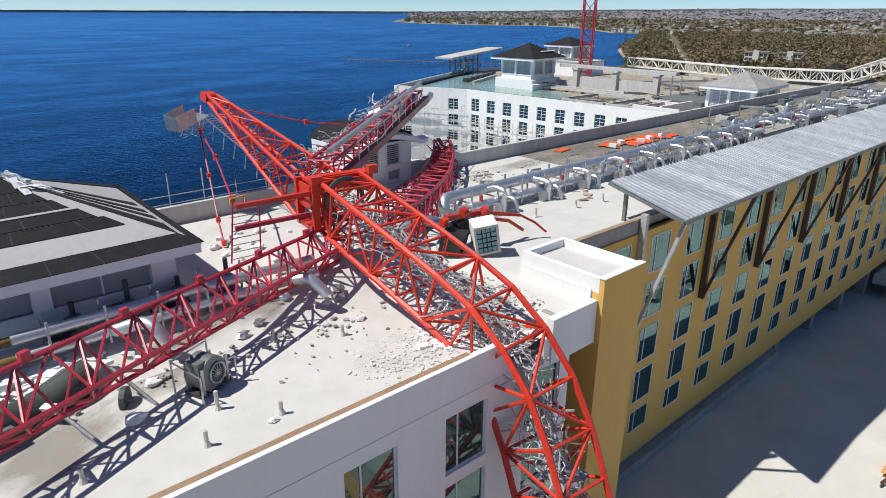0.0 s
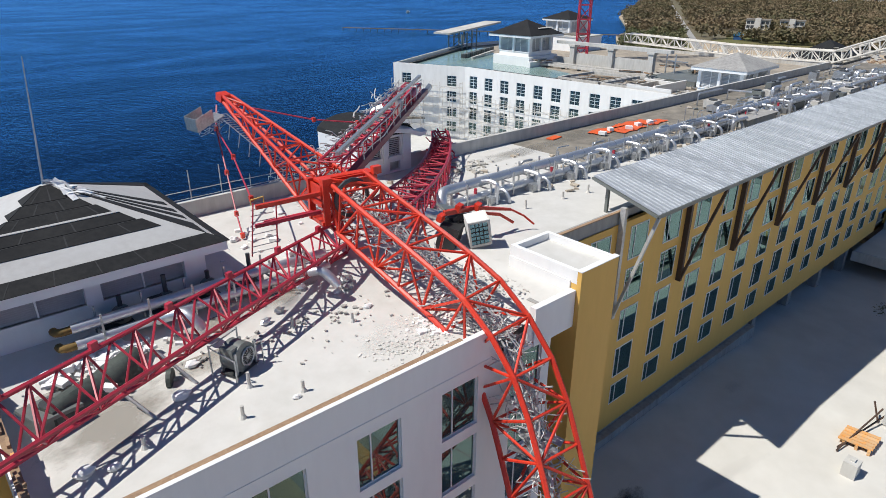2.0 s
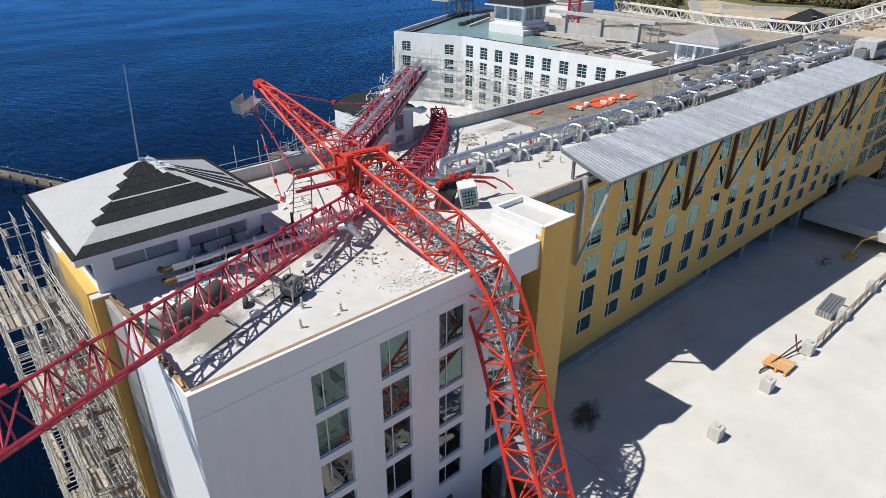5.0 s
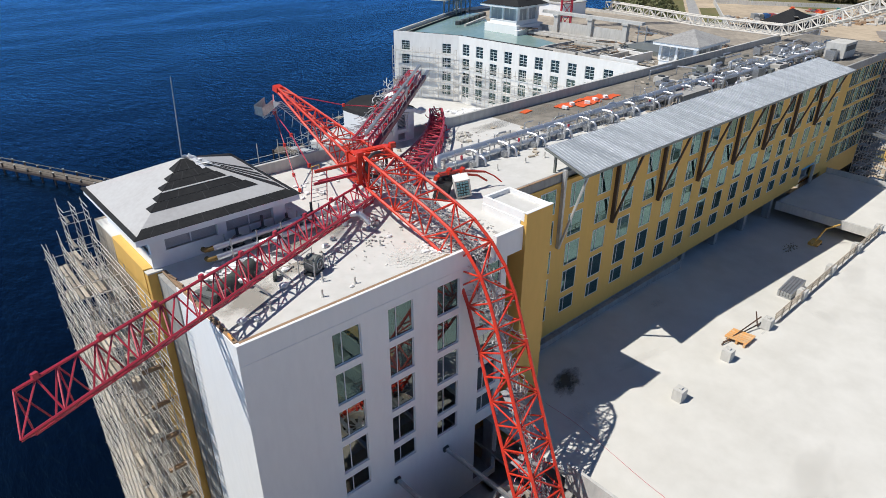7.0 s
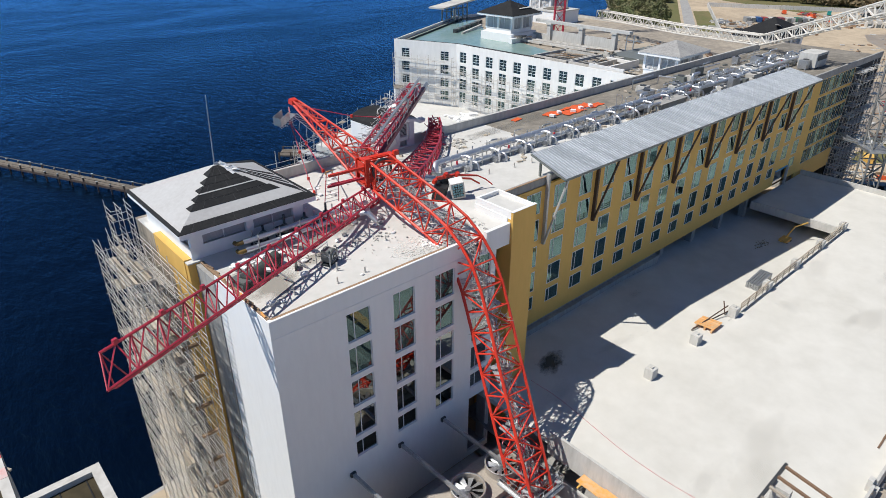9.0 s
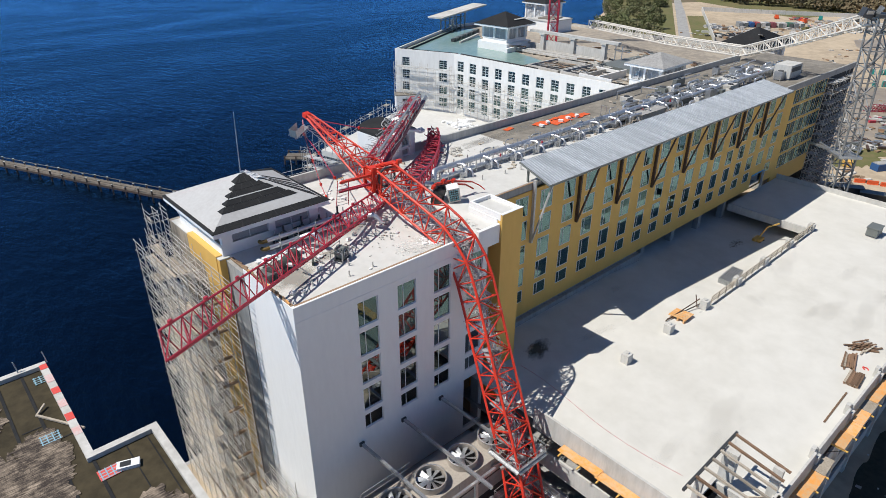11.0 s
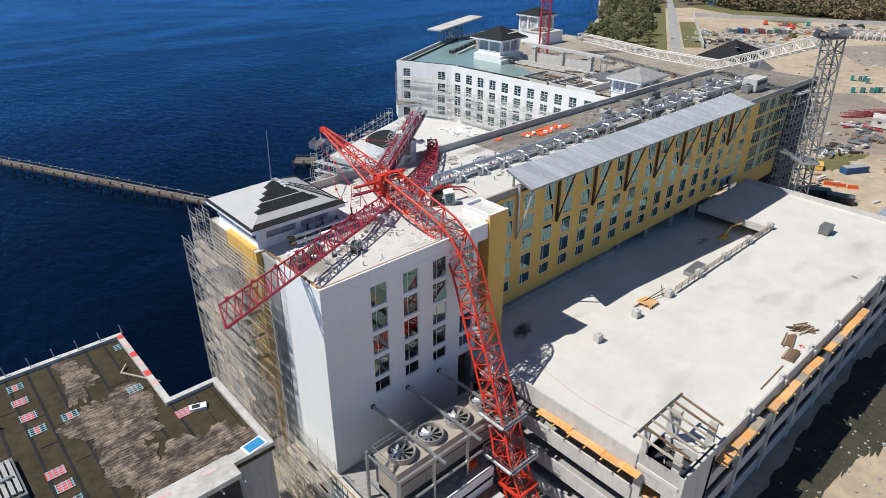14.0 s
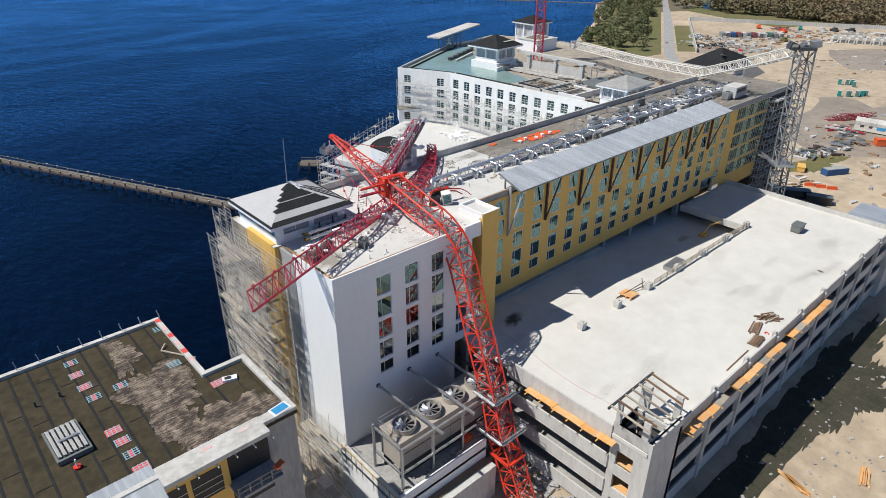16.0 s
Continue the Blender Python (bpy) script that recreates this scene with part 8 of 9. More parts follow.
part("pier", MB().box(27.0, 27.4, -28.7, -27.9, DECKZ, 19.5), CONCRETE_PALE, cn, "concrete pier")
part("pier", MB().box(20.5, 20.9, -28.6, -27.8, 17.1, 19.5), CONCRETE_PALE, cn, "concrete pier")
part("pier", MB().box(20.5, 20.9, -25.0, -24.4, 17.1, 20.1), CONCRETE_PALE, cn, "concrete pier")
# The deck has no pit here; a near-black sheet paints its shade.
part("shaft_floor", MB().box(20.8, 25.0, -28.6, -24.6, DECKZ, DECKZ + 0.02), DARK_IN, cn, "near-black sheet painting the shade of the stair pit")
for k in range(5):
    part("stair_timber", MB().cbox((22.4 + 0.8 * k, -26.2 - 0.3 * k, DECKZ + 0.3 + 0.2 * k), (2.4, 0.12, 0.1), 30 + 25 * k, 0, 12), WOODGREY, cn)
wl = thing("orange_scaffold_walkway", (19.6, -18, 14.6), "orange plywood walkway hung along the garage side", "walkway", "plywood walkways")
rg = random.Random(63)
for k in range(6):
    part("sheet", MB().cbox((19.65 + rg.uniform(-0.06, 0.06), -13.3 - 2.15 * k, 14.72 + 0.06 * (k % 2)), (1.05, 2.3, 0.05), rg.uniform(-2, 2)), PLY, wl)
    part("bracket", MB().beam((20.2, -12.6 - 2.15 * k, 14.6), (18.7, -12.6 - 2.15 * k, 14.6), 0.13), YELLOW, wl, "yellow bracket arm")
    part("strut", MB().tube([(20.2, -12.6 - 2.15 * k, 13.6), (19.0, -12.6 - 2.15 * k, 14.55)], 0.04, 4), DARKGREY, wl)
wl2 = thing("orange_scaffold_walkway", (45, -29.9, 14.9), "orange plywood walkway hung along the garage front", "walkway", "plywood walkways")
for k in range(18):
    if k in (4, 11):
        continue
    part("sheet", MB().cbox((28.4 + 2.38 * k, -29.85 + rg.uniform(-0.08, 0.08), 15.1 + 0.07 * (k % 2)), (2.55, 1.15, 0.05), rg.uniform(-2, 2)), PLY if k % 5 != 3 else WOODGREY, wl2)
    part("bracket", MB().beam((27.3 + 2.38 * k, -29.2, 14.95), (27.3 + 2.38 * k, -30.7, 14.95), 0.13), YELLOW, wl2, "yellow bracket arm")
    part("strut", MB().tube([(27.3 + 2.38 * k, -29.2, 13.9), (27.3 + 2.38 * k, -30.4, 14.9)], 0.04, 4), DARKGREY, wl2)
OILS = [soft_stain("oily_deck_stain", (0.09, 0.085, 0.065), sd, 0.9) for sd in (2.0, 9.0)]
FAINT = [soft_stain("faint_deck_stain", (0.4, 0.375, 0.335), sd, 0.1) for sd in (3.0, 12.0, 21.0)]
stain("oil_stain", 29.0, -1.2, 2.8, 1.6, DECKZ + 0.004, OILS[0], "dark oily stain on the deck", 20)
rg = random.Random(88)
for i in range(26):
    x, y = rg.uniform(24, 98), rg.uniform(-27, -11) if i % 3 else rg.uniform(-8, 2)
    if y > -10 and x > 48:
        continue
    stain("faint_stain", x, y, rg.uniform(1.5, 7), rg.uniform(0.6, 2.2), DECKZ + 0.003 + 0.0005 * i, FAINT[i % 3], "faint grey water stain on the deck", rg.uniform(-15, 15))
hose = solo("red_cable", MB().tube(spline([(25.3, -1.8, DECKZ + 0.03), (25.3, -4.9, DECKZ + 0.03), (24.9, -8.1, DECKZ + 0.03), (24.1, -13.4, DECKZ + 0.03), (24.0, -17.8, DECKZ + 0.03), (24.4, -22.0, DECKZ + 0.03)], 6), 0.013, 4), RED_DEEP, "thin dull red cable trailing over the deck", "cable")
sh = thing("green_shrub_heap", (75.5, -2.2, 13.2), "heap of green cut branches on the ramp", "branches")
mb = MB()
rg = random.Random(91)
for i in range(260):
    c = Vector((75.5 + rg.gauss(0, 0.9), -2.4 + rg.gauss(0, 0.4), 13.25 + abs(rg.gauss(0, 0.3))))
    u, w2 = Vector((rg.uniform(-1, 1), rg.uniform(-1, 1), rg.uniform(-1, 1))) * 0.16, Vector((rg.uniform(-1, 1), rg.uniform(-1, 1), rg.uniform(-1, 1))) * 0.16
    mb.add([c - u, c + w2, c + u], [(0, 1, 2)])
part("leaves", mb, LEAF, sh)
ex = thing("yellow_lift", (81, -4.5, 12.9), "small yellow articulated lift folded on the ramp", "lift")
part("base", MB().box(79.5, 81.3, -4.6, -3.4, 13.1, 13.7), YELLOW, ex)
part("arm", MB().tube([(80.4, -4.0, 13.7), (81.2, -4.6, 15.6), (83.2, -5.6, 15.9)], 0.13, 4), YELLOW, ex)
part("arm", MB().tube([(79.6, -4.0, 13.6), (78.4, -4.2, 13.9)], 0.16, 4), YELLOW, ex)
for dx in (79.7, 81.0):
    part("wheel", MB().tube([(dx, -4.7, 13.05), (dx, -4.4, 13.05)], 0.32, 12), BLACK, ex)

# ---- far wing roof, lanterns, portals ----
FR = 29.25
MB.base = turned(0, 0, 0, 4, (106.9, 78.3))
lan1, _p = hip_pavilion("roof_lantern", 101.2, 112.6, 72.7, 83.9, FR + 0.08, 35.4, 38.2, UNDERLAY, "white roof lantern with a dark hipped roof", inset=1.7)
part("base_ring", MB().box(102.0, 111.8, 73.5, 83.1, FR, 31.2), WHITE, lan1, "white base wall")
part("kerb", MB().box(101.2, 112.6, 72.6, 73.5, FR, 30.4), WHITE, lan1)
rg = random.Random(99)
for k in range(9):
    part("batten", MB().cbox((108.6 + rg.uniform(-1.2, 1.8), 75.2 + rg.uniform(-0.9, 0.9), 36.62), (rg.uniform(1.0, 2.6), 0.35, 0.06), rg.uniform(-6, 6), 22, 0), WHITE_OLD, lan1, "pale loose roof batten")
MB.base = Matrix()
lan2, _p = hip_pavilion("roof_lantern", 142.4, 152.4, 94.6, 104.2, 27, 35.8, 38.0, UNDERLAY, "white roof lantern on the far stair tower", inset=0.9)
part("stair_tower", MB().box(142.8, 152.0, 95.0, 103.8, 1.6, 27), WHITE, lan2)
MB.base = turned(0, 0, 0, 2, (95, 27))
pavg, _p = hip_pavilion("grey_roof_pavilion", 91.0, 102.4, 23.6, 31.8, FR, 34.6, 36.5, CONCRETE, "squat pavilion with a weathered grey hipped roof", inset=1.0)
MB.base = turned(0, 0, 0, 3, (150, 32))
pavd, _p = hip_pavilion("dark_roof_pavilion", 150.5, 170.5, 29.8, 42.6, 22, 30.0, 34.0, UNDERLAY, "broad pavilion with a dark felted hipped roof", inset=1.5)
part("tower_base", MB().box(152, 169, 31.3, 41.1, 1.6, 22), WHITE_OLD, pavd)
part("felt_strip", MB().cbox((157.2, 33.6, 32.3), (5.4, 1.0, 0.06), 8, 0, 14), WHITE_OLD, pavd, "pale exposed roof strip")
MB.base = Matrix()
port = thing("concrete_portal", (111, 60, FR), "raw concrete portal frames and walls on the far roof", "portal frame")
for k, y in enumerate((68.6, 59.2, 50.2)):
    part("column", MB().box(110.4, 111.4, y - 0.55, y + 0.55, FR, 33.6), CONCRETE_PALE, port, "raw concrete column")
    part("capital", MB().box(110.2, 111.6, y - 0.8, y + 0.8, 33.2, 33.6), CONCRETE_PALE, port)
for ya, yb in ((59.75, 68.05), (50.75, 58.65), (69.15, 75.0)):
    part("wall", MB().box(111.0, 111.3, ya, yb, FR, 32.0 if ya < 69 else 30.9), CONCRETE_PALE, port, "grey concrete wall panel")
part("beam", MB().box(110.3, 111.5, 46.2, 72.6, 33.6, 34.2), CONCRETE_PALE, port, "flat concrete roof beam")
for y in (47.2, 45.4):
    part("prop", MB().tube([(111, y, FR), (111, y, 33.6)], 0.12, 4), GALV, port)
part("prop_head", MB().tube([(111, 43.0, 32.4), (111, 47.0, 32.4)], 0.1, 4), GALV, port)
rg = random.Random(100)
for i, (x0, x1, y0, y1) in enumerate(((92.6, 103.2, 48.9, 57.6), (92.8, 104.4, 43.0, 48.5))):
    sh_ = thing("open_roof_shaft", (x0, y0, FR), "open dark roof shaft with white upstands, timber and pipes lying across", "roof shaft", "roof shafts")
    for bx in ((x0, x1, y0, y0 + 0.35), (x0, x1, y1 - 0.35, y1), (x0, x0 + 0.3, y0 + 0.35, y1 - 0.35), (x1 - 0.3, x1, y0 + 0.35, y1 - 0.35)):
        part("upstand", MB().box(*bx, FR, FR + 0.85), WHITE_OLD, sh_, "dusty white upstand")
    # Roof is uncut; a black sheet stands in for the shaft's deep shade.
    part("opening", MB().box(x0 + 0.3, x1 - 0.3, y0 + 0.35, y1 - 0.35, FR, FR + 0.05), BLACK, sh_, "black sheet painting the deep shade of the shaft")
    for k in range(6):
        x = x0 + 1.0 + (x1 - x0 - 2) * k / 5
        part("cross_beam", MB().beam((x, y0 + 0.35, FR + 0.45), (x + rg.uniform(-0.6, 0.6), y1 - 0.35, FR + 0.45), 0.16), rg.choice((GALV, WHITE_OLD, WOODGREY)), sh_)
    for k in range(14):
        part("plank", MB().cbox((rg.uniform(x0 + 2.2, x1 - 2.2), rg.uniform(y0 + 1.6, y1 - 1.6), FR + 0.62 + 0.03 * (k % 4)), (rg.uniform(1.5, 4.0), 0.2, 0.07), rg.uniform(0, 180)), rg.choice((WOODGREY, WOOD, WHITE_OLD)), sh_)
for k, (xa, xb, w) in enumerate(((105.3, 107.4, 0.45), (107.0, 109.2, 0.6), (108.6, 111.0, 0.35))):
    kb = thing("long_roof_kerb", (xa, 60, FR), "long white pipe casing along the far roof", "kerb", "roof kerbs")
    part("casing", MB().beam((xa, 72.4, FR + 0.55), (xb, 46.0 + k, FR + 0.55), w), WHITE_OLD, kb)
    for j in range(7):
        part("sleeper", MB().cbox((xa + (xb - xa) * (j + 0.5) / 7, 72.4 - 26 * (j + 0.5) / 7, FR + 0.15), (1.0, 0.25, 0.3)), DARKGREY, kb)
sw = thing("stepped_white_wall", (98, 39, FR), "stepped white rendered wall on the far roof", "wall")
part("wall", MB().beam((102.2, 45.8, FR + 0.6), (102.0, 38.4, FR + 0.6), 0.6), CREAM_RENDER, sw)
part("wall", MB().box(92.3, 102.0, 37.9, 38.3, FR, FR + 1.5), CREAM_RENDER, sw)
part("wall", MB().box(92.2, 92.6, 35.0, 43.0, FR, FR + 1.3), CREAM_RENDER, sw)
part("lean_roof", MB().add([(104.6, 47.3, FR + 0.9), (105.0, 38.0, FR + 0.9), (124.0, 38.0, FR + 1.2), (124.2, 45.6, FR + 1.2), (104.6, 47.3, FR), (105.0, 38.0, FR), (124.0, 38.0, FR), (124.2, 45.6, FR)], [(0, 1, 2, 3), (0, 4, 5, 1), (2, 6, 7, 3), (3, 7, 4, 0), (1, 5, 6, 2)]), GREYMETAL, sw, "dark grey weathered low roof")
wb = thing("white_stair_tower", (136, 92, 1.6), "plain white stair tower behind the standing crane mast", "tower")
part("wall", MB().box(132.4, 142.2, 84, 92.6, 1.6, 32.6), WHITE, wb)
part("coping", MB().box(132.2, 142.4, 83.8, 92.8, 32.6, 32.85), CONCRETE_PALE, wb)
part("rubble", MB().cbox((137, 88, 33.0), (6, 5, 0.3), 10), ROOF_TAN, wb)
rg = random.Random(101)
for i in range(46):
    x, y = rg.uniform(104, 128), rg.uniform(30, 74)
    if 109.4 < x < 112.6 or (x < 113 and 34 > y) or (104 < x < 110 and y > 46 and rg.random() < 0.6):
        continue
    d_ = thing("roof_timber_pile", (x, y, FR), "pile of timber and pipes on the far roof", "timber", "far roof piles")
    r0 = rg.uniform(0, 180)
    for k in range(rg.choice((3, 4, 5, 6))):
        part("piece", MB().cbox((x + rg.uniform(-0.4, 0.4), y + 0.34 * k - 0.7, FR + (0.12 if x > 105 and not (104.5 < x < 124 and 38 < y < 47) else 1.3) + 0.1 * (k % 3)), (rg.uniform(1.4, 4.5), 0.22, 0.2), r0 + rg.uniform(-25, 25)), rg.choice((WOODGREY, WHITE_OLD, GREYMETAL, WOOD, LUMBER, GALV)), d_)
rg = random.Random(102)
for i, (x, y) in enumerate(((96, 40.5), (99, 41.6), (95.5, 35.9), (98.8, 36.3), (102.8, 36.9), (93.9, 41.5))):
    d_ = thing("roof_timber_pile", (x, y, FR), "jumble of boards and tubes beside the stepped wall", "timber", "far roof piles")
    for k in range(6):
        part("piece", MB().cbox((x + rg.uniform(-0.6, 0.6), y + rg.uniform(-0.6, 0.6), FR + 0.12 + 0.12 * (k % 3)), (rg.uniform(1.2, 3.0), 0.16, 0.14), rg.uniform(0, 180)), rg.choice((WOODGREY, GALV, WHITE_OLD)), d_)
perg = thing("roof_pergola", (118, 111, FR), "grey steel pergola with a pale sloping canopy", "pergola")
for k in range(4):
    x, y = 111.5 + 3.0 * k, 108.2 + 1.35 * k
    part("post", MB().tube([(x, y, FR), (x, y, 33.0 + 0.3 * k)], 0.2, 4), GREYMETAL, perg)
    part("post", MB().tube([(x + 1.6, y - 3.2, FR), (x + 1.6, y - 3.2, 33.0 + 0.3 * k)], 0.2, 4), GREYMETAL, perg)
    part("crossbar", MB().tube([(x, y, 32.4), (x + 1.6, y - 3.2, 32.4)], 0.14, 4), GREYMETAL, perg)
    part("brace", MB().tube([(x, y, FR), (x + 1.6, y - 3.2, 32.4)], 0.09, 4), GREYMETAL, perg)
part("canopy", MB().cbox((120.8, 110.6, 34.1), (25, 5.0, 0.4), 14, 0, -3.2), WHITE_OLD, perg, "pale sloping canopy")
pile = thing("roof_tile_pile", (108, 95, FR), "stacks of grey tiles on the green roof", "tiles")
for k in range(16):
    part("tile_block", MB().cbox((102.6 + 1.1 * k, 93.0 + 0.5 * k, 29.75), (1.2, 0.9, 0.8), 24 + 12 * (k % 3)), GREYMETAL if k % 3 else DARKGREY, pile)
part("board", MB().beam((102.4, 90.2, 29.5), (114.2, 95.0, 29.9), 0.5), WHITE_OLD, pile, "long pale board beside the tiles")
th = thing("terrace_stair_house", (83, 88, 15.5), "small white stair house with one window on the terrace", "stair house")
THM = pose(79.6, 89.4, 15.5, 0, 0, -32)
part("wall", MB(THM).box(0, 6.2, 0, 3.6, 0, 3.5), WHITE, th)
part("roof", MB(THM).box(-0.2, 6.4, -0.2, 3.8, 3.5, 3.7), ROOF_TAN, th)
# No hole in the wall; its shade is this black sheet.
part("window", MB(THM).box(1.6, 3.3, -0.06, 0, 0.6, 2.7), BLACK, th, "black sheet painting the shade of a window opening")
for k in range(3):
    part("window_bar", MB(THM).box(1.6, 3.3, -0.09, -0.06, 1.05 + 0.55 * k, 1.1 + 0.55 * k), WHITE_OLD, th)

# ---- the other cranes ----
redm = thing("standing_red_crane_mast", (121.7, 74.6, 1.6), "standing red lattice crane mast beyond the far roof", "crane")
lattice(redm, [(121.7, 74.6, 1.6), (121.7, 74.6, 92)], (0.7, 0.7, 0), 2.4, 2.4, RED_DEEP, 0.16, 0.09, True, bays=30)
wm_ = thing("grey_crane_mast", (108.5, -5.8, 1.6), "standing grey lattice crane mast beside the garage", "crane")
lattice(wm_, [(109.0, -5.8, 1.6), (105.2, -5.2, 45.6)], (0.7, 0.7, 0), 2.6, 2.6, MASTGREY, 0.18, 0.1, True, bays=17)
part("top_frame", MB().cbox((105.2, -5.2, 45.8), (3.6, 2.8, 0.45), 40), DARKGREY, wm_, "dark crane top frame")
part("top_cabin", MB().cbox((103.9, -3.2, 46.0), (1.9, 1.5, 1.4), 40, 20), DARKGREY, wm_, "dark broken cabin")
part("cab_pane", MB().cbox((103.2, -3.9, 46.1), (1.1, 0.06, 0.8), -50, 20), GALV, wm_)
part("top_machinery", MB().cbox((106.2, -6.4, 46.6), (2.2, 1.5, 1.2), 40, -12).cbox((105.0, -4.6, 46.5), (1.2, 0.8, 1.1), 10, 25), MASTGREY, wm_, "grey broken slewing machinery")
part("tie_collar", MB().cbox((107.2, -5.5, 22), (4.0, 4.0, 0.4), 45), GALV, wm_)
for d in (-1.2, 1.2):
    part("wall_tie", MB().tube([(107.2, -4.6 + d * 0.4, 22), (111 + d, 1.6, 22)], 0.25, 4), GALV, wm_, "pale wall tie")
wj = thing("fallen_white_jib", (119, 20, 32.6), "off-white lattice jib fallen across the far roofs", "crane")
lattice(wj, [(104.9, -4.2, 45.2), (112.4, 8.6, 39.8), (120.1, 21.8, 34.6)], (0, 0, 1), 1.9, 1.8, CREAM, 0.15, 0.085, True, bays=18)
wj2 = thing("fallen_white_jib", (126, 45, 31), "off-white lattice jib broken over the far wing", "crane")
lattice(wj2, [(120.1, 21.8, 34.6), (125, 42, 33.8), (132.5, 70, 33.7)], (0, 0, 1), 1.9, 1.8, CREAM, 0.15, 0.085, True, bays=26)

# ---- pier and dock ----
pier = thing("timber_pier", (15, 137, 0), "long weathered timber pier on piles", "pier")
pa, pb = Vector((-62, 286, 2.0)), Vector((31, 92, 2.0))
pd = (pb - pa).normalized()
ps = Vector((pd.y, -pd.x, 0))
ang = math.degrees(math.atan2(pd.y, pd.x))
L = (pb - pa).length
for k in range(26):
    c = pa + pd * (L * (k + 0.5) / 26)
    part("deck_board", MB().cbox(c + Vector((0, 0, -0.1)), (L / 26 - 0.06, 2.6, 0.2), ang), PIERWOOD, pier, "weathered pier decking")
    for s in (-1.25, 1.25):
        for o in (0.25, 0.75):
            q = pa + pd * (L * (k + o) / 26) + ps * s
            part("post", MB().tube([(q.x, q.y, -0.4), (q.x, q.y, 2.9 if k % 2 else 2.5)], 0.2, 6), BROWN, pier)
            part("post_cap", MB().cyl((q.x, q.y, 2.9 if k % 2 else 2.5), 0.24, 0.12, 6), WHITE_OLD, pier, "pale post cap")
        part("rail", MB().cbox(c + ps * s + Vector((0, 0, 0.8)), (L / 26, 0.12, 0.12), ang), PIERWOOD, pier)
    part("fascia", MB().cbox(c + ps * 1.36 + Vector((0, 0, -0.35)), (L / 26, 0.12, 0.5), ang), BROWN, pier)
boat = thing("small_boat", (550, 678, 0), "small white motor boat far out on the water", "boat")
BT = pose(550, 678, 0, 0, 0, 20)
part("hull", MB(BT).add([(-4, -1.2, 0.9), (-4, 1.2, 0.9), (2.2, 1.2, 1.0), (4.6, 0, 1.3), (2.2, -1.2, 1.0), (-3.7, 0, -0.1), (2.4, 0, -0.1)], [(0, 4, 3, 2, 1), (0, 5, 6, 4), (1, 2, 6, 5), (4, 6, 3), (2, 3, 6), (0, 1, 5)]), WHITE, boat)
part("cabin", MB(BT).box(-1.6, 1.0, -0.8, 0.8, 0.95, 2.4), WHITE_OLD, boat)
fpier = thing("far_pier", (430, 342, 0), "long far pier across the bay", "pier")
fa, fb_ = Vector((330, 495, 2.2)), Vector((470, 276, 2.2))
fang = math.degrees(math.atan2(fb_.y - fa.y, fb_.x - fa.x))
part("deck", MB().cbox((fa + fb_) / 2, ((fb_ - fa).length, 2.4, 0.5), fang), PIERWOOD, fpier)
for k in range(40):
    c = fa.lerp(fb_, k / 39)
    part("post", MB().tube([(c.x, c.y, -0.4), (c.x, c.y, 2.1)], 0.3, 5), BROWN, fpier)
dock = thing("small_dock", (65, 112, 0), "small square timber dock with dark piles", "dock")
DM = pose(61.5, 110.5, 0, 0, 0, -42)
part("deck", MB(DM).box(-3.2, 3.2, -2.6, 2.6, 1.3, 1.6), PIERWOOD, dock)
for x in (-3.0, 0, 3.0):
    for y in (-2.4, 2.4):
        part("post", MB(DM).cyl((x, y, -0.4), 0.22, 2.8, 6), BROWN, dock)
for y in (-2.4, 2.4):
    part("rail", MB(DM).tube([(-3, y, 2.3), (3, y, 2.3)], 0.08, 4), PIERWOOD, dock)

# ---- the building site beyond ----
rg = random.Random(121)
fence = thing("site_wall", (450, 120, 1.6), "long pale concrete site wall", "wall", kind="structure")
SITEWALL = [((316, 122.6), (428, 189.5), 12), ((428, 189.5), (487, 83), 16), ((487, 83), (527, -25), 14)]
for p, q, n in SITEWALL:
    for k in range(n):
        a, b = Vector((*p, 0)).lerp(Vector((*q, 0)), k / n), Vector((*p, 0)).lerp(Vector((*q, 0)), (k + 1) / n)
        c = (a + b) / 2
        part("panel", MB().cbox((c.x, c.y, 2.9), ((b - a).length - 0.15, 0.5, 2.6), math.degrees(math.atan2((b - a).y, (b - a).x))), CONCRETE_PALE, fence)
COLS = [material("container_blue", (0.03, 0.1, 0.27), 0.6), material("container_red", (0.35, 0.06, 0.05), 0.6), material("container_grey", (0.28, 0.29, 0.29), 0.6), WHITE_OLD, material("container_maroon", (0.26, 0.08, 0.09), 0.6), material("container_green", (0.07, 0.18, 0.12), 0.6)]
for k, ci in enumerate((2, 3, 0, 1, 3, 2, 4, 3, 3, 5, 2, 3)):
    x, y = 379 + 2.15 * k + rg.uniform(-0.3, 0.3), 139 - 2.3 * k + rg.uniform(-0.5, 0.5)
    c_ = thing("site_container", (x, y, 1.6), "coloured steel site container", "container", "site containers")
    part("box", MB().cbox((x, y, 2.95), (6, 2.5, 2.6), 43), COLS[ci], c_)
    part("door", MB().cbox((x - 2.23, y - 2.06, 2.95), (0.08, 2.3, 2.4), 43), GREYMETAL if k % 2 else COLS[ci], c_)
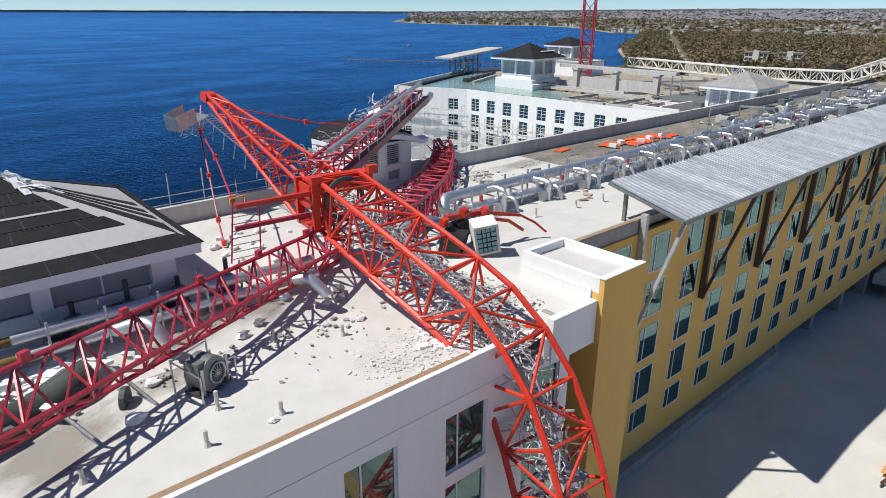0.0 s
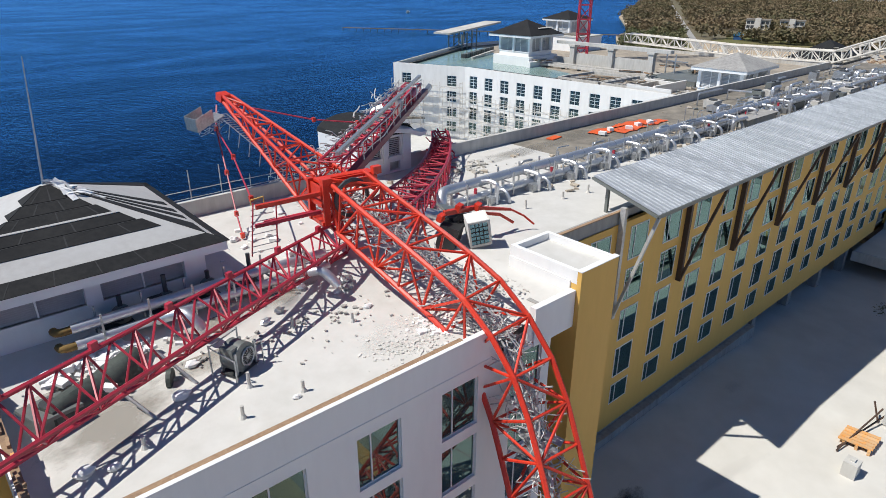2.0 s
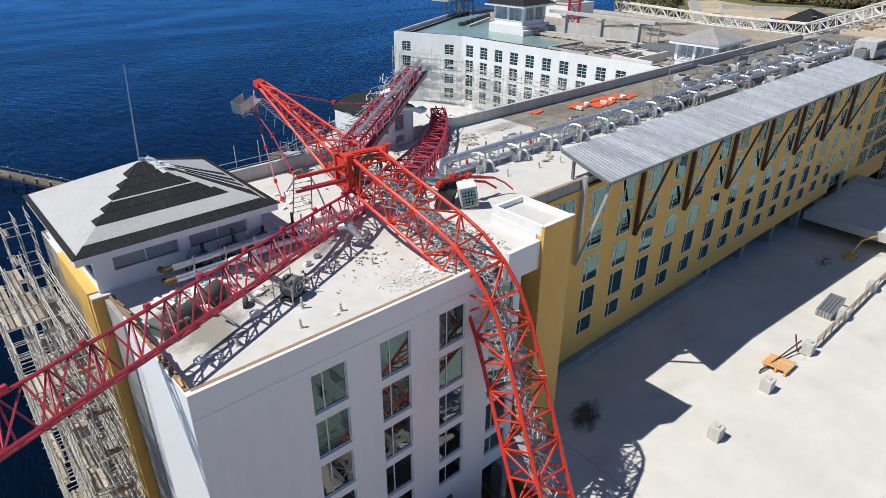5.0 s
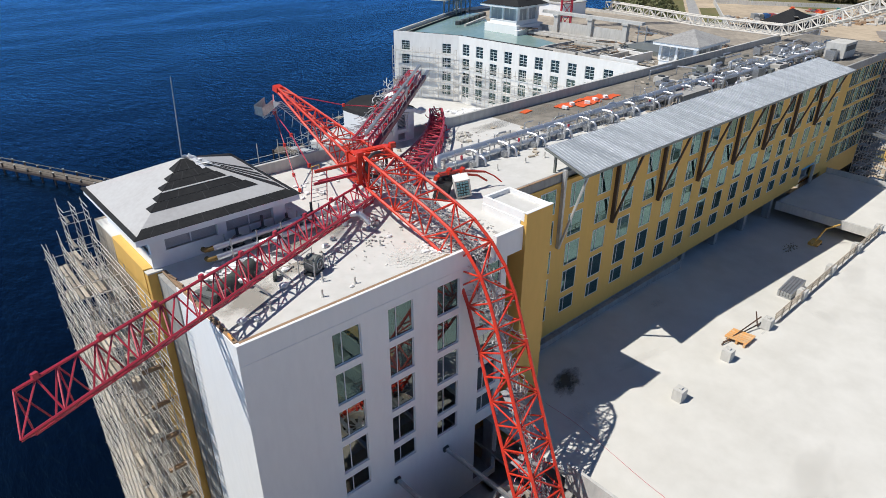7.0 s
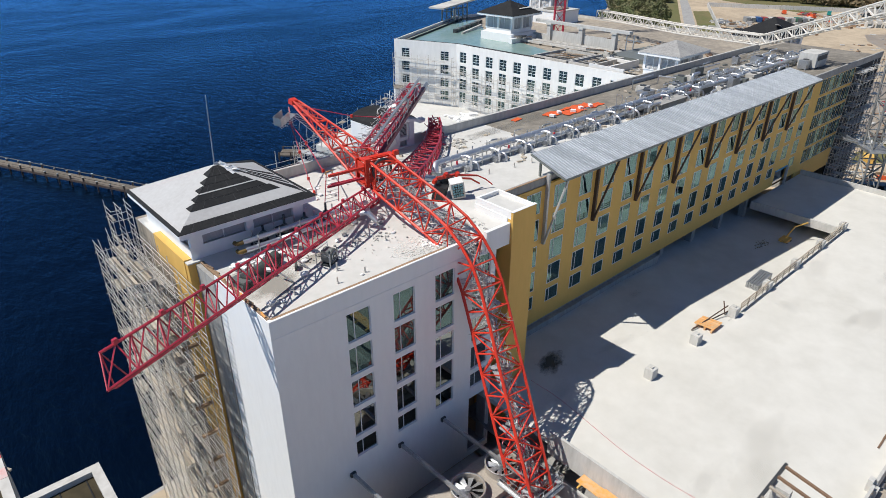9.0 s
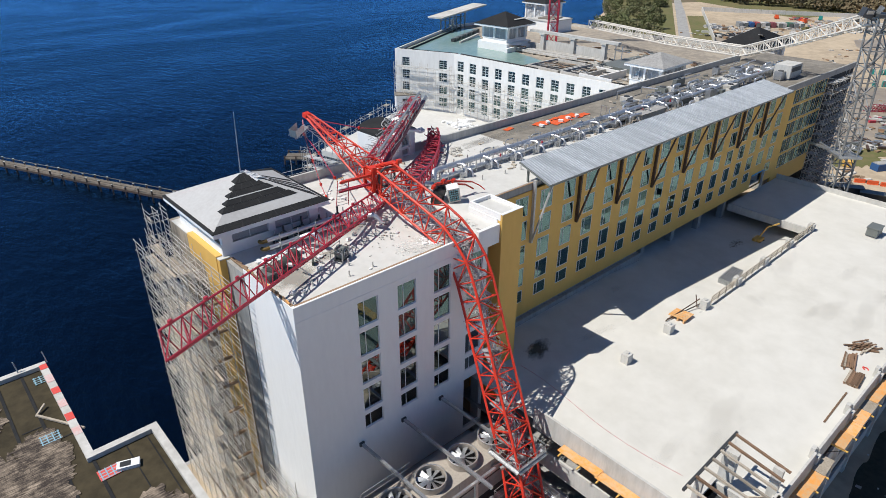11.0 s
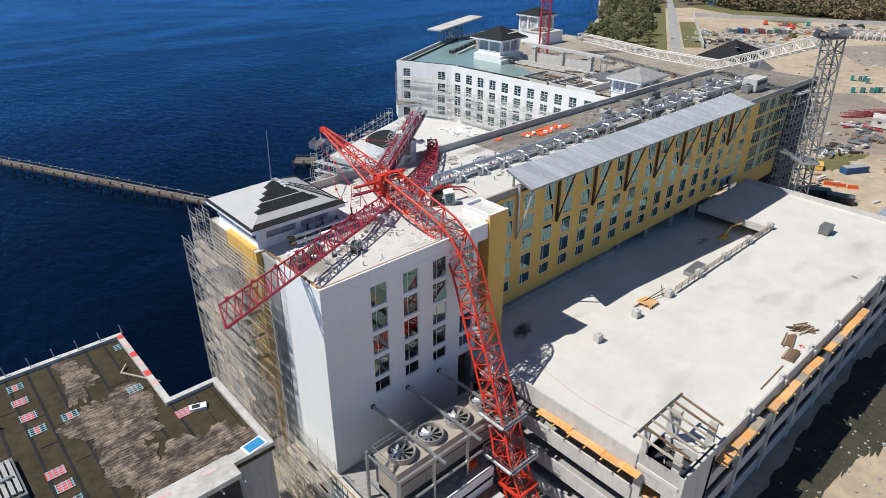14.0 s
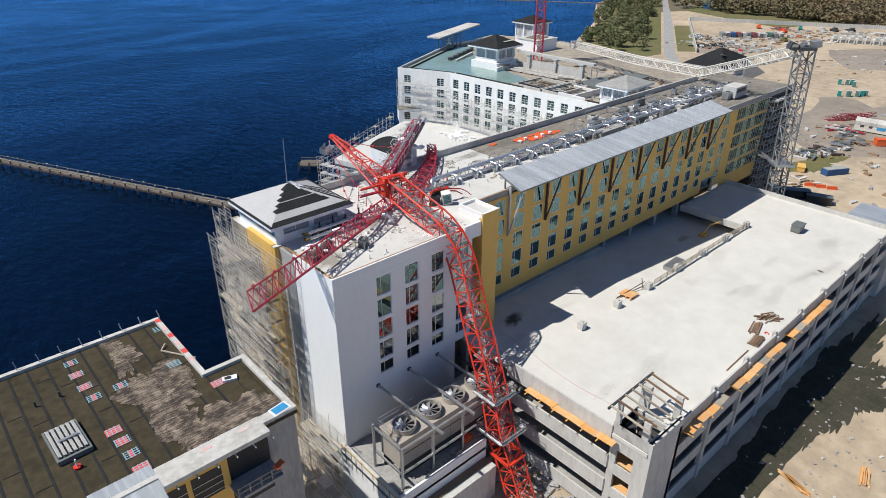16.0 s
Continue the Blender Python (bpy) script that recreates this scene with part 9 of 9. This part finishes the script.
for k in range(12):
    x, y = 412 + 1.9 * k, 85 - 3.9 * k
    c_ = thing("site_tent", (x, y, 1.6), "pale beige site storage shed", "shed", "site sheds")
    part("wall", MB().cbox((x, y, 3.0), (5.4, 3.6, 2.8), 26), CREAM, c_)
    part("roof", MB().tube([(x - 2.6, y - 1.2, 4.5), (x + 2.6, y + 1.2, 4.5)], 1.4, 4), WHITE_OLD, c_)
    part("opening", MB().cbox((x - 2.45, y - 1.2, 2.8), (0.06, 2.2, 2.0), 26), GREYMETAL, c_, "grey shed door")
for k in range(10):
    x, y = (294 + 1.7 * (k % 3) if k < 4 else 271 + 1.8 * (k - 4)) + rg.uniform(-0.5, 0.5), (41.5 - 1.9 * k if k < 4 else 33.5 - 1.5 * (k - 4)) + rg.uniform(-0.8, 0.8)
    c_ = thing("portable_toilet", (x, y, 1.6), "teal plastic portable toilet with a pale roof", "toilet", "portable toilets")
    part("cabin", MB().cbox((x, y, 2.75), (1.3, 1.3, 2.3), 15 + 8 * (k % 3)), TEAL, c_)
    part("door", MB().cbox((x - 0.67, y - 0.15, 2.7), (0.05, 0.8, 1.9), 15 + 8 * (k % 3)), GREYMETAL if k % 2 else TEAL, c_)
    part("roof", MB().cbox((x, y, 3.98), (1.4, 1.4, 0.16), 15 + 8 * (k % 3)), WHITE_OLD, c_)
rc = thing("red_crane_parts", (235, 18, 1.6), "pile of red lattice crane sections on the ground", "crane part")
for k in range(6):
    a = radians(-40 + 9 * (k % 3))
    cx, cy, cz = 230.5 + 2.2 * k, 21.5 - 1.5 * k, 1.7 + 0.8 * (k % 2)
    d = Vector((math.cos(a), math.sin(a), 0)) * 3.4
    o = Vector((-math.sin(a), math.cos(a), 0)) * 0.75
    sec = MB()
    c0 = [Vector((cx, cy, cz)) + o * i + Vector((0, 0, j)) for i in (-1, 1) for j in (0.1, 1.4)]
    for v in c0:
        sec.tube([v - d, v + d], 0.11, 4)
    for j in range(5):
        f0, f1 = -1 + 0.4 * j, -0.6 + 0.4 * j
        for p, q in ((0, 1), (1, 3), (3, 2), (2, 0)):
            sec.tube([c0[p] + d * f0, c0[q] + d * f1], 0.06, 4)
    part("section", sec, RED_DEEP, rc, "red crane section")
tr = thing("site_office_trailer", (224.6, 4.8, 1.6), "long cream site office trailer with a blue panel", "trailer")
TRM = pose(224.8, 4.8, 1.6, 0, 0, -83)
part("body", MB(TRM).box(-8, 8, -1.6, 1.6, 0.4, 3.2), CREAM, tr)
part("roof", MB(TRM).tube([(-8.1, 0, 3.0), (8.1, 0, 3.0)], 1.75, 10), WHITE_OLD, tr, "pale rounded trailer roof")
part("panel", MB(TRM).box(-1.2, 1.4, -1.7, -1.6, 1.5, 2.5), BLUE_TARP, tr)
for k in (-6.2, -3.6, 3.4, 6.0):
    part("window", MB(TRM).box(k, k + 1.1, -1.66, -1.6, 1.7, 2.6), DARKGREY, tr)
for i, (x, y, rz, sx, sy, sz, mat, lab) in enumerate(((144.4, 1.6, -60, 7, 2.4, 2.2, DARKGREY, "dark navy covered stack beside the garage"), (145.2, -4.2, -70, 6, 2.4, 2.0, DARKGREY, "dark navy covered stack beside the garage"), (166.7, 8.6, 20, 4, 2, 1.5, YELLOW, "small yellow skip on the sand"), (211, 0, -50, 5, 2.4, 2.2, ORANGE, "orange steel formwork stack"))):
    v = thing("site_stack", (x, y, 1.6), lab, "stack", "site stacks")
    SM = pose(x, y, 1.6, 0, 0, rz)
    part("load", MB(SM).box(-sx / 2, sx / 2, -sy / 2, sy / 2, 0.2, sz), mat, v)
    part("cover", MB(SM).box(-sx / 2 - 0.1, sx / 2 + 0.1, -sy / 2 - 0.1, sy / 2 + 0.1, sz, sz + 0.12), GREYMETAL if i < 2 else mat, v)
    part("skid", MB(SM).box(-sx / 2, sx / 2, -0.5, 0.5, 0, 0.2), WOOD, v)
solo("weedy_patch", blot(MB(), 178, 8, 9, 5, 1.646, 3.7, 160, 0.4), GRASS_M, "thin weeds over muddy ground", "grass", kind="structure")
sk_ = thing("blue_skip", (170.5, 0.6, 1.6), "blue steel skip with rubble", "skip")
part("body", MB().cbox((171, 0.8, 2.5), (7.5, 2.4, 1.7), -28), COLS[0], sk_)
part("load", MB().cbox((171, 0.8, 3.4), (7.0, 2.0, 0.3), -28, 3), CONCRETE, sk_)
for k in range(3):
    x, y = 155.8 + 1.0 * k, 2.0 - 2.6 * k
    c_ = thing("orange_barrier", (x, y, 1.6), "orange water-filled road barrier", "barrier", "orange barriers")
    part("body", MB().cbox((x, y, 2.05), (2.4, 0.5, 0.9), -56), ORANGE, c_)
    part("foot", MB().cbox((x, y, 1.68), (2.4, 0.8, 0.16), -56), ORANGE, c_)
# vehicles and heaps by the containers
for i, (x, y, rz, mat, lab) in enumerate(((391, 106, 50, GRASS_M, "bright green tarped stack"), (430, 139, 30, ORANGE, "orange steel machine on the site"), (424, 120, 60, ORANGE, "orange steel frame stack on the site"), (446, 118, 20, TEAL, "teal covered stack on the site"), (455, 100, 70, DARKGREY, "dark parked pickup on the site"), (462, 92, 65, DARKGREY, "dark parked pickup on the site"), (449, 106, 72, WHITE_OLD, "pale parked van on the site"), (331, 105, 30, WHITE_OLD, "pale flatbed truck with a red cab"))):
    v = thing("site_vehicle" if i > 3 else "site_stack", (x, y, 1.6), lab, "vehicle" if i > 3 else "stack", "site vehicles" if i > 3 else "site stacks")
    VMX = pose(x, y, 1.6, 0, 0, rz)
    part("body", MB(VMX).box(-2.6, 2.6, -1.1, 1.1, 0.45, 1.5), mat, v)
    part("cab" if i > 3 else "load", MB(VMX).box(-1.6, 0.9, -1.0, 1.0, 1.5, 2.4), RED if i == 7 else mat, v)
    for wx in (-1.7, 1.7):
        part("wheel" if i > 3 else "skid", MB(VMX).tube([(wx, -1.15, 0.45), (wx, 1.15, 0.45)], 0.44, 10), BLACK, v)
rg2 = random.Random(122)
for (x, y, n, ln, mats) in ((337, 130, 26, 5, (DARKGREY, BLACK, GREYMETAL)), (346, 124, 22, 5, (DARKGREY, GREYMETAL, BROWN)), (366, 150, 34, 5, (WHITE_OLD, GALV, CONCRETE_PALE)), (360, 143, 30, 4, (WHITE_OLD, GALV, GREYMETAL)), (410, 108, 24, 4, (ORANGE, CREAM, GREYMETAL)), (437, 127, 30, 4, (RED_DEEP, ORANGE, GREYMETAL)), (183, 13, 26, 5, (GALV, GREYMETAL, CONCRETE_PALE)), (189, 8.5, 22, 4, (GALV, WHITE_OLD, BROWN)), (157, 5, 10, 4, (WOOD, CREAM, CONCRETE_PALE)), (205, 8, 34, 5, (GREYMETAL, GALV, WOOD)), (219, 13.5, 30, 5, (GREYMETAL, CONCRETE_PALE, RED_DEEP))):
    hp = thing("material_heap", (x, y, 1.6), "heap of steel sections, boards and pipes on the site", "materials", "site heaps")
    for k in range(n):
        part("piece", MB().cbox((x + rg2.gauss(0, 3.2), y + rg2.gauss(0, 2.2), 1.75 + rg2.uniform(0, 0.9)), (ln * rg2.uniform(0.3, 1.0), rg2.uniform(0.25, 1.2), rg2.uniform(0.2, 0.6)), rg2.uniform(0, 180), rg2.uniform(-8, 8)), mats[k % len(mats)], hp)
cl = MB()
cl2 = MB()
cl3 = MB()
for i in range(1100):
    t = rg.random()
    zone = rg.choice((0, 0, 0, 0, 4, 4, 1, 2, 3))
    if zone == 0:
        x, y = rg.uniform(330, 470), 0
        y = 150 - (x - 330) * 0.42 + rg.uniform(-34, 14) - (12 if x < 360 else 0)
    elif zone == 4:
        x, y = rg.uniform(328, 372), 0
        y = 118 + (x - 328) * 0.55 - rg.uniform(2, 16)
    elif zone == 1:
        x, y = rg.uniform(165, 260), rg.uniform(-6, 26)
    elif zone == 2:
        x, y = rg.uniform(300, 480), rg.uniform(40, 75)
    else:
        x, y = rg.uniform(110, 170), rg.uniform(-40, -10)
    s = rg.uniform(0.35, 2.4) * rg.random() ** 0.5 + 0.2 if zone == 0 else rg.uniform(0.2, 1.2)
    (cl, cl2, cl3)[i % 3].cbox((x, y, 1.6 + s * 0.2), (s * rg.uniform(0.8, 3), s, s * rg.uniform(0.25, 0.8)), rg.uniform(0, 180), rg.uniform(-8, 8))
solo("site_clutter_grey", cl, CONCRETE, "scattered grey building materials on the site", "materials", kind="stuff")
solo("site_clutter_pale", cl2, CONCRETE_PALE, "scattered pale building materials on the site", "materials", kind="stuff")
solo("site_clutter_brown", cl3, WOOD, "scattered timber and rust-brown materials on the site", "materials", kind="stuff")
for (x, y, rz, s, roofm) in ((505, 215, 20, 9, BLUE_TARP), (520, 178, -30, 12, WHITE_OLD), (560, 150, 15, 14, METALROOF), (600, 120, -20, 13, METALROOF), (545, 120, 40, 10, CONCRETE), (640, 160, 10, 12, CONCRETE), (600, 190, 60, 9, WHITE_OLD), (700, 130, 30, 14, METALROOF), (450, 235, 30, 7, UNDERLAY)):
    h = thing("small_house", (x, y, 1.6), "small pale house among bare trees", "house", "small houses")
    m = pose(x, y, 1.6, 0, 0, rz)
    part("wall", MB(m).box(-s / 2, s / 2, -s / 3, s / 3, 0, 3.2), WHITE_OLD if s != 9 else COLS[0], h)
    r = MB(m).add([(-s / 2 - 0.5, -s / 3 - 0.5, 3.2), (s / 2 + 0.5, -s / 3 - 0.5, 3.2), (s / 2 + 0.5, s / 3 + 0.5, 3.2), (-s / 2 - 0.5, s / 3 + 0.5, 3.2), (-s / 2 - 0.5, 0, 5.4), (s / 2 + 0.5, 0, 5.4)], [(0, 1, 5, 4), (2, 3, 4, 5), (0, 4, 3), (1, 2, 5), (3, 2, 1, 0)])
    part("roof", r, roofm, h)
    for k in range(3):
        part("window", MB(m).box(-s / 2 + s * (k + 0.3) / 3, -s / 2 + s * (k + 0.7) / 3, -s / 3 - 0.05, -s / 3, 1.0, 2.3), DARKGREY, h)
for (x, y) in ((569, 230), (578, 206)):
    apt = thing("apartment_block", (x, y, 1.6), "tan three-storey apartment block in the woods", "apartment block", "apartment blocks")
    m = pose(x, y, 1.6, 0, 0, -72)
    part("wall", MB(m).box(-9, 9, 0, 10, 0, 10.5), CREAM, apt)
    part("stair_bay", MB(m).box(-2.2, 2.2, -1.6, 0, 0, 12.4), CREAM, apt)
    part("roof", MB(m).box(-9.6, 9.6, -0.6, 10.6, 10.5, 11.3), ROOF_TAN, apt)
    for k in range(4):
        for j in range(3):
            xk = (-8.4, -5.3, 2.8, 5.9)[k]
            part("window", MB(m).box(xk, xk + 2.6, -0.1, 0, 0.8 + 3.4 * j, 3.0 + 3.4 * j), DARKGREY, apt)
# Blots mix weedy mud with painted shadow along the garage foot.
for (x, y, rx, ry, sd) in ((48, -33.2, 30, 2.6, 2.3), (74, -33.8, 26, 2.6, 5.9), (70, -37.6, 12, 3.2, 1.1), (58, -36.2, 7, 1.6, 7.2), (72, -41, 4, 1.4, 9.4)):
    solo("weedy_verge", blot(MB(), x, y, rx, ry, 1.605 + 0.004 * sd, sd, 200, 0.3), MUD_SHADOW, "weedy mud at the garage foot, darkened to deepen its shadow", "ground", kind="structure")
rubble("ground_debris", (55, -39), (22, 3.5), 200, 0.5, CONCRETE, "broken concrete and scrap strewn beside the garage", 141, 1.62)
rubble("ground_debris", (60, -42), (24, 5.0), 120, 0.4, WHITE_OLD, "pale scraps strewn beside the garage", 142, 1.62)
rubble("ground_debris", (18, -16), (3.0, 4.0), 260, 0.9, CONCRETE, "rubble at the foot of the crane mast", 143, 1.62)
rg = random.Random(145)
for (x, y, rz) in ((33.5, -42, 20), (52, -44.5, 14), (44, -38.5, 70)):
    tp = thing("ground_timber_stack", (x, y, 1.6), "stack of orange formwork timber on the sand", "timber", "ground timber stacks")
    for k in range(8):
        part("plank", MB().cbox((x + rg.uniform(-0.3, 0.3), y + 0.28 * (k % 4) - 0.4, 1.72 + 0.14 * (k // 4)), (rg.uniform(2.6, 4.2), 0.22, 0.12), rz + rg.uniform(-4, 4)), PLY, tp)
side = thing("garage_annex", (112, -25, 1.6), "low annex with a blue-grey metal roof beyond the garage", "annex")
part("wall", MB().box(104, 118, -30, -20, 1.6, 14.0), CONCRETE_PALE, side)
part("roof", MB().box(103.6, 118.4, -30.4, -19.6, 14.0, 14.4), METALROOF, side)

# loose things of the white wing's south bay settle on its lower membrane
for ob in [o for o in bpy.data.objects if o.parent is None and o.type in ("EMPTY", "MESH")]:
    p = ob.matrix_basis.translation
    if ob.name.split(".")[0] in ("crumpled_jacket", "exhaust_fan", "fallen_grey_duct", "foam_block", "render_dust", "roof_exhaust_hood", "roof_grime", "vent_pipe") and 0.4 < p.x < 22 and 0.4 < p.y < 11 and 32 < p.z < 33.2:
        d = 0.0
        for _ in range(12):
            d = 0.5 * d + 0.5 * roof_drop(p.x + d * 0.0595 * (p.x + 3.7), p.y + d * 0.0595 * (p.y + 20.4))
        ob.matrix_basis = Matrix.Translation((d * 0.0595 * (p.x + 3.7), d * 0.0595 * (p.y + 20.4), -d)) @ ob.matrix_basis
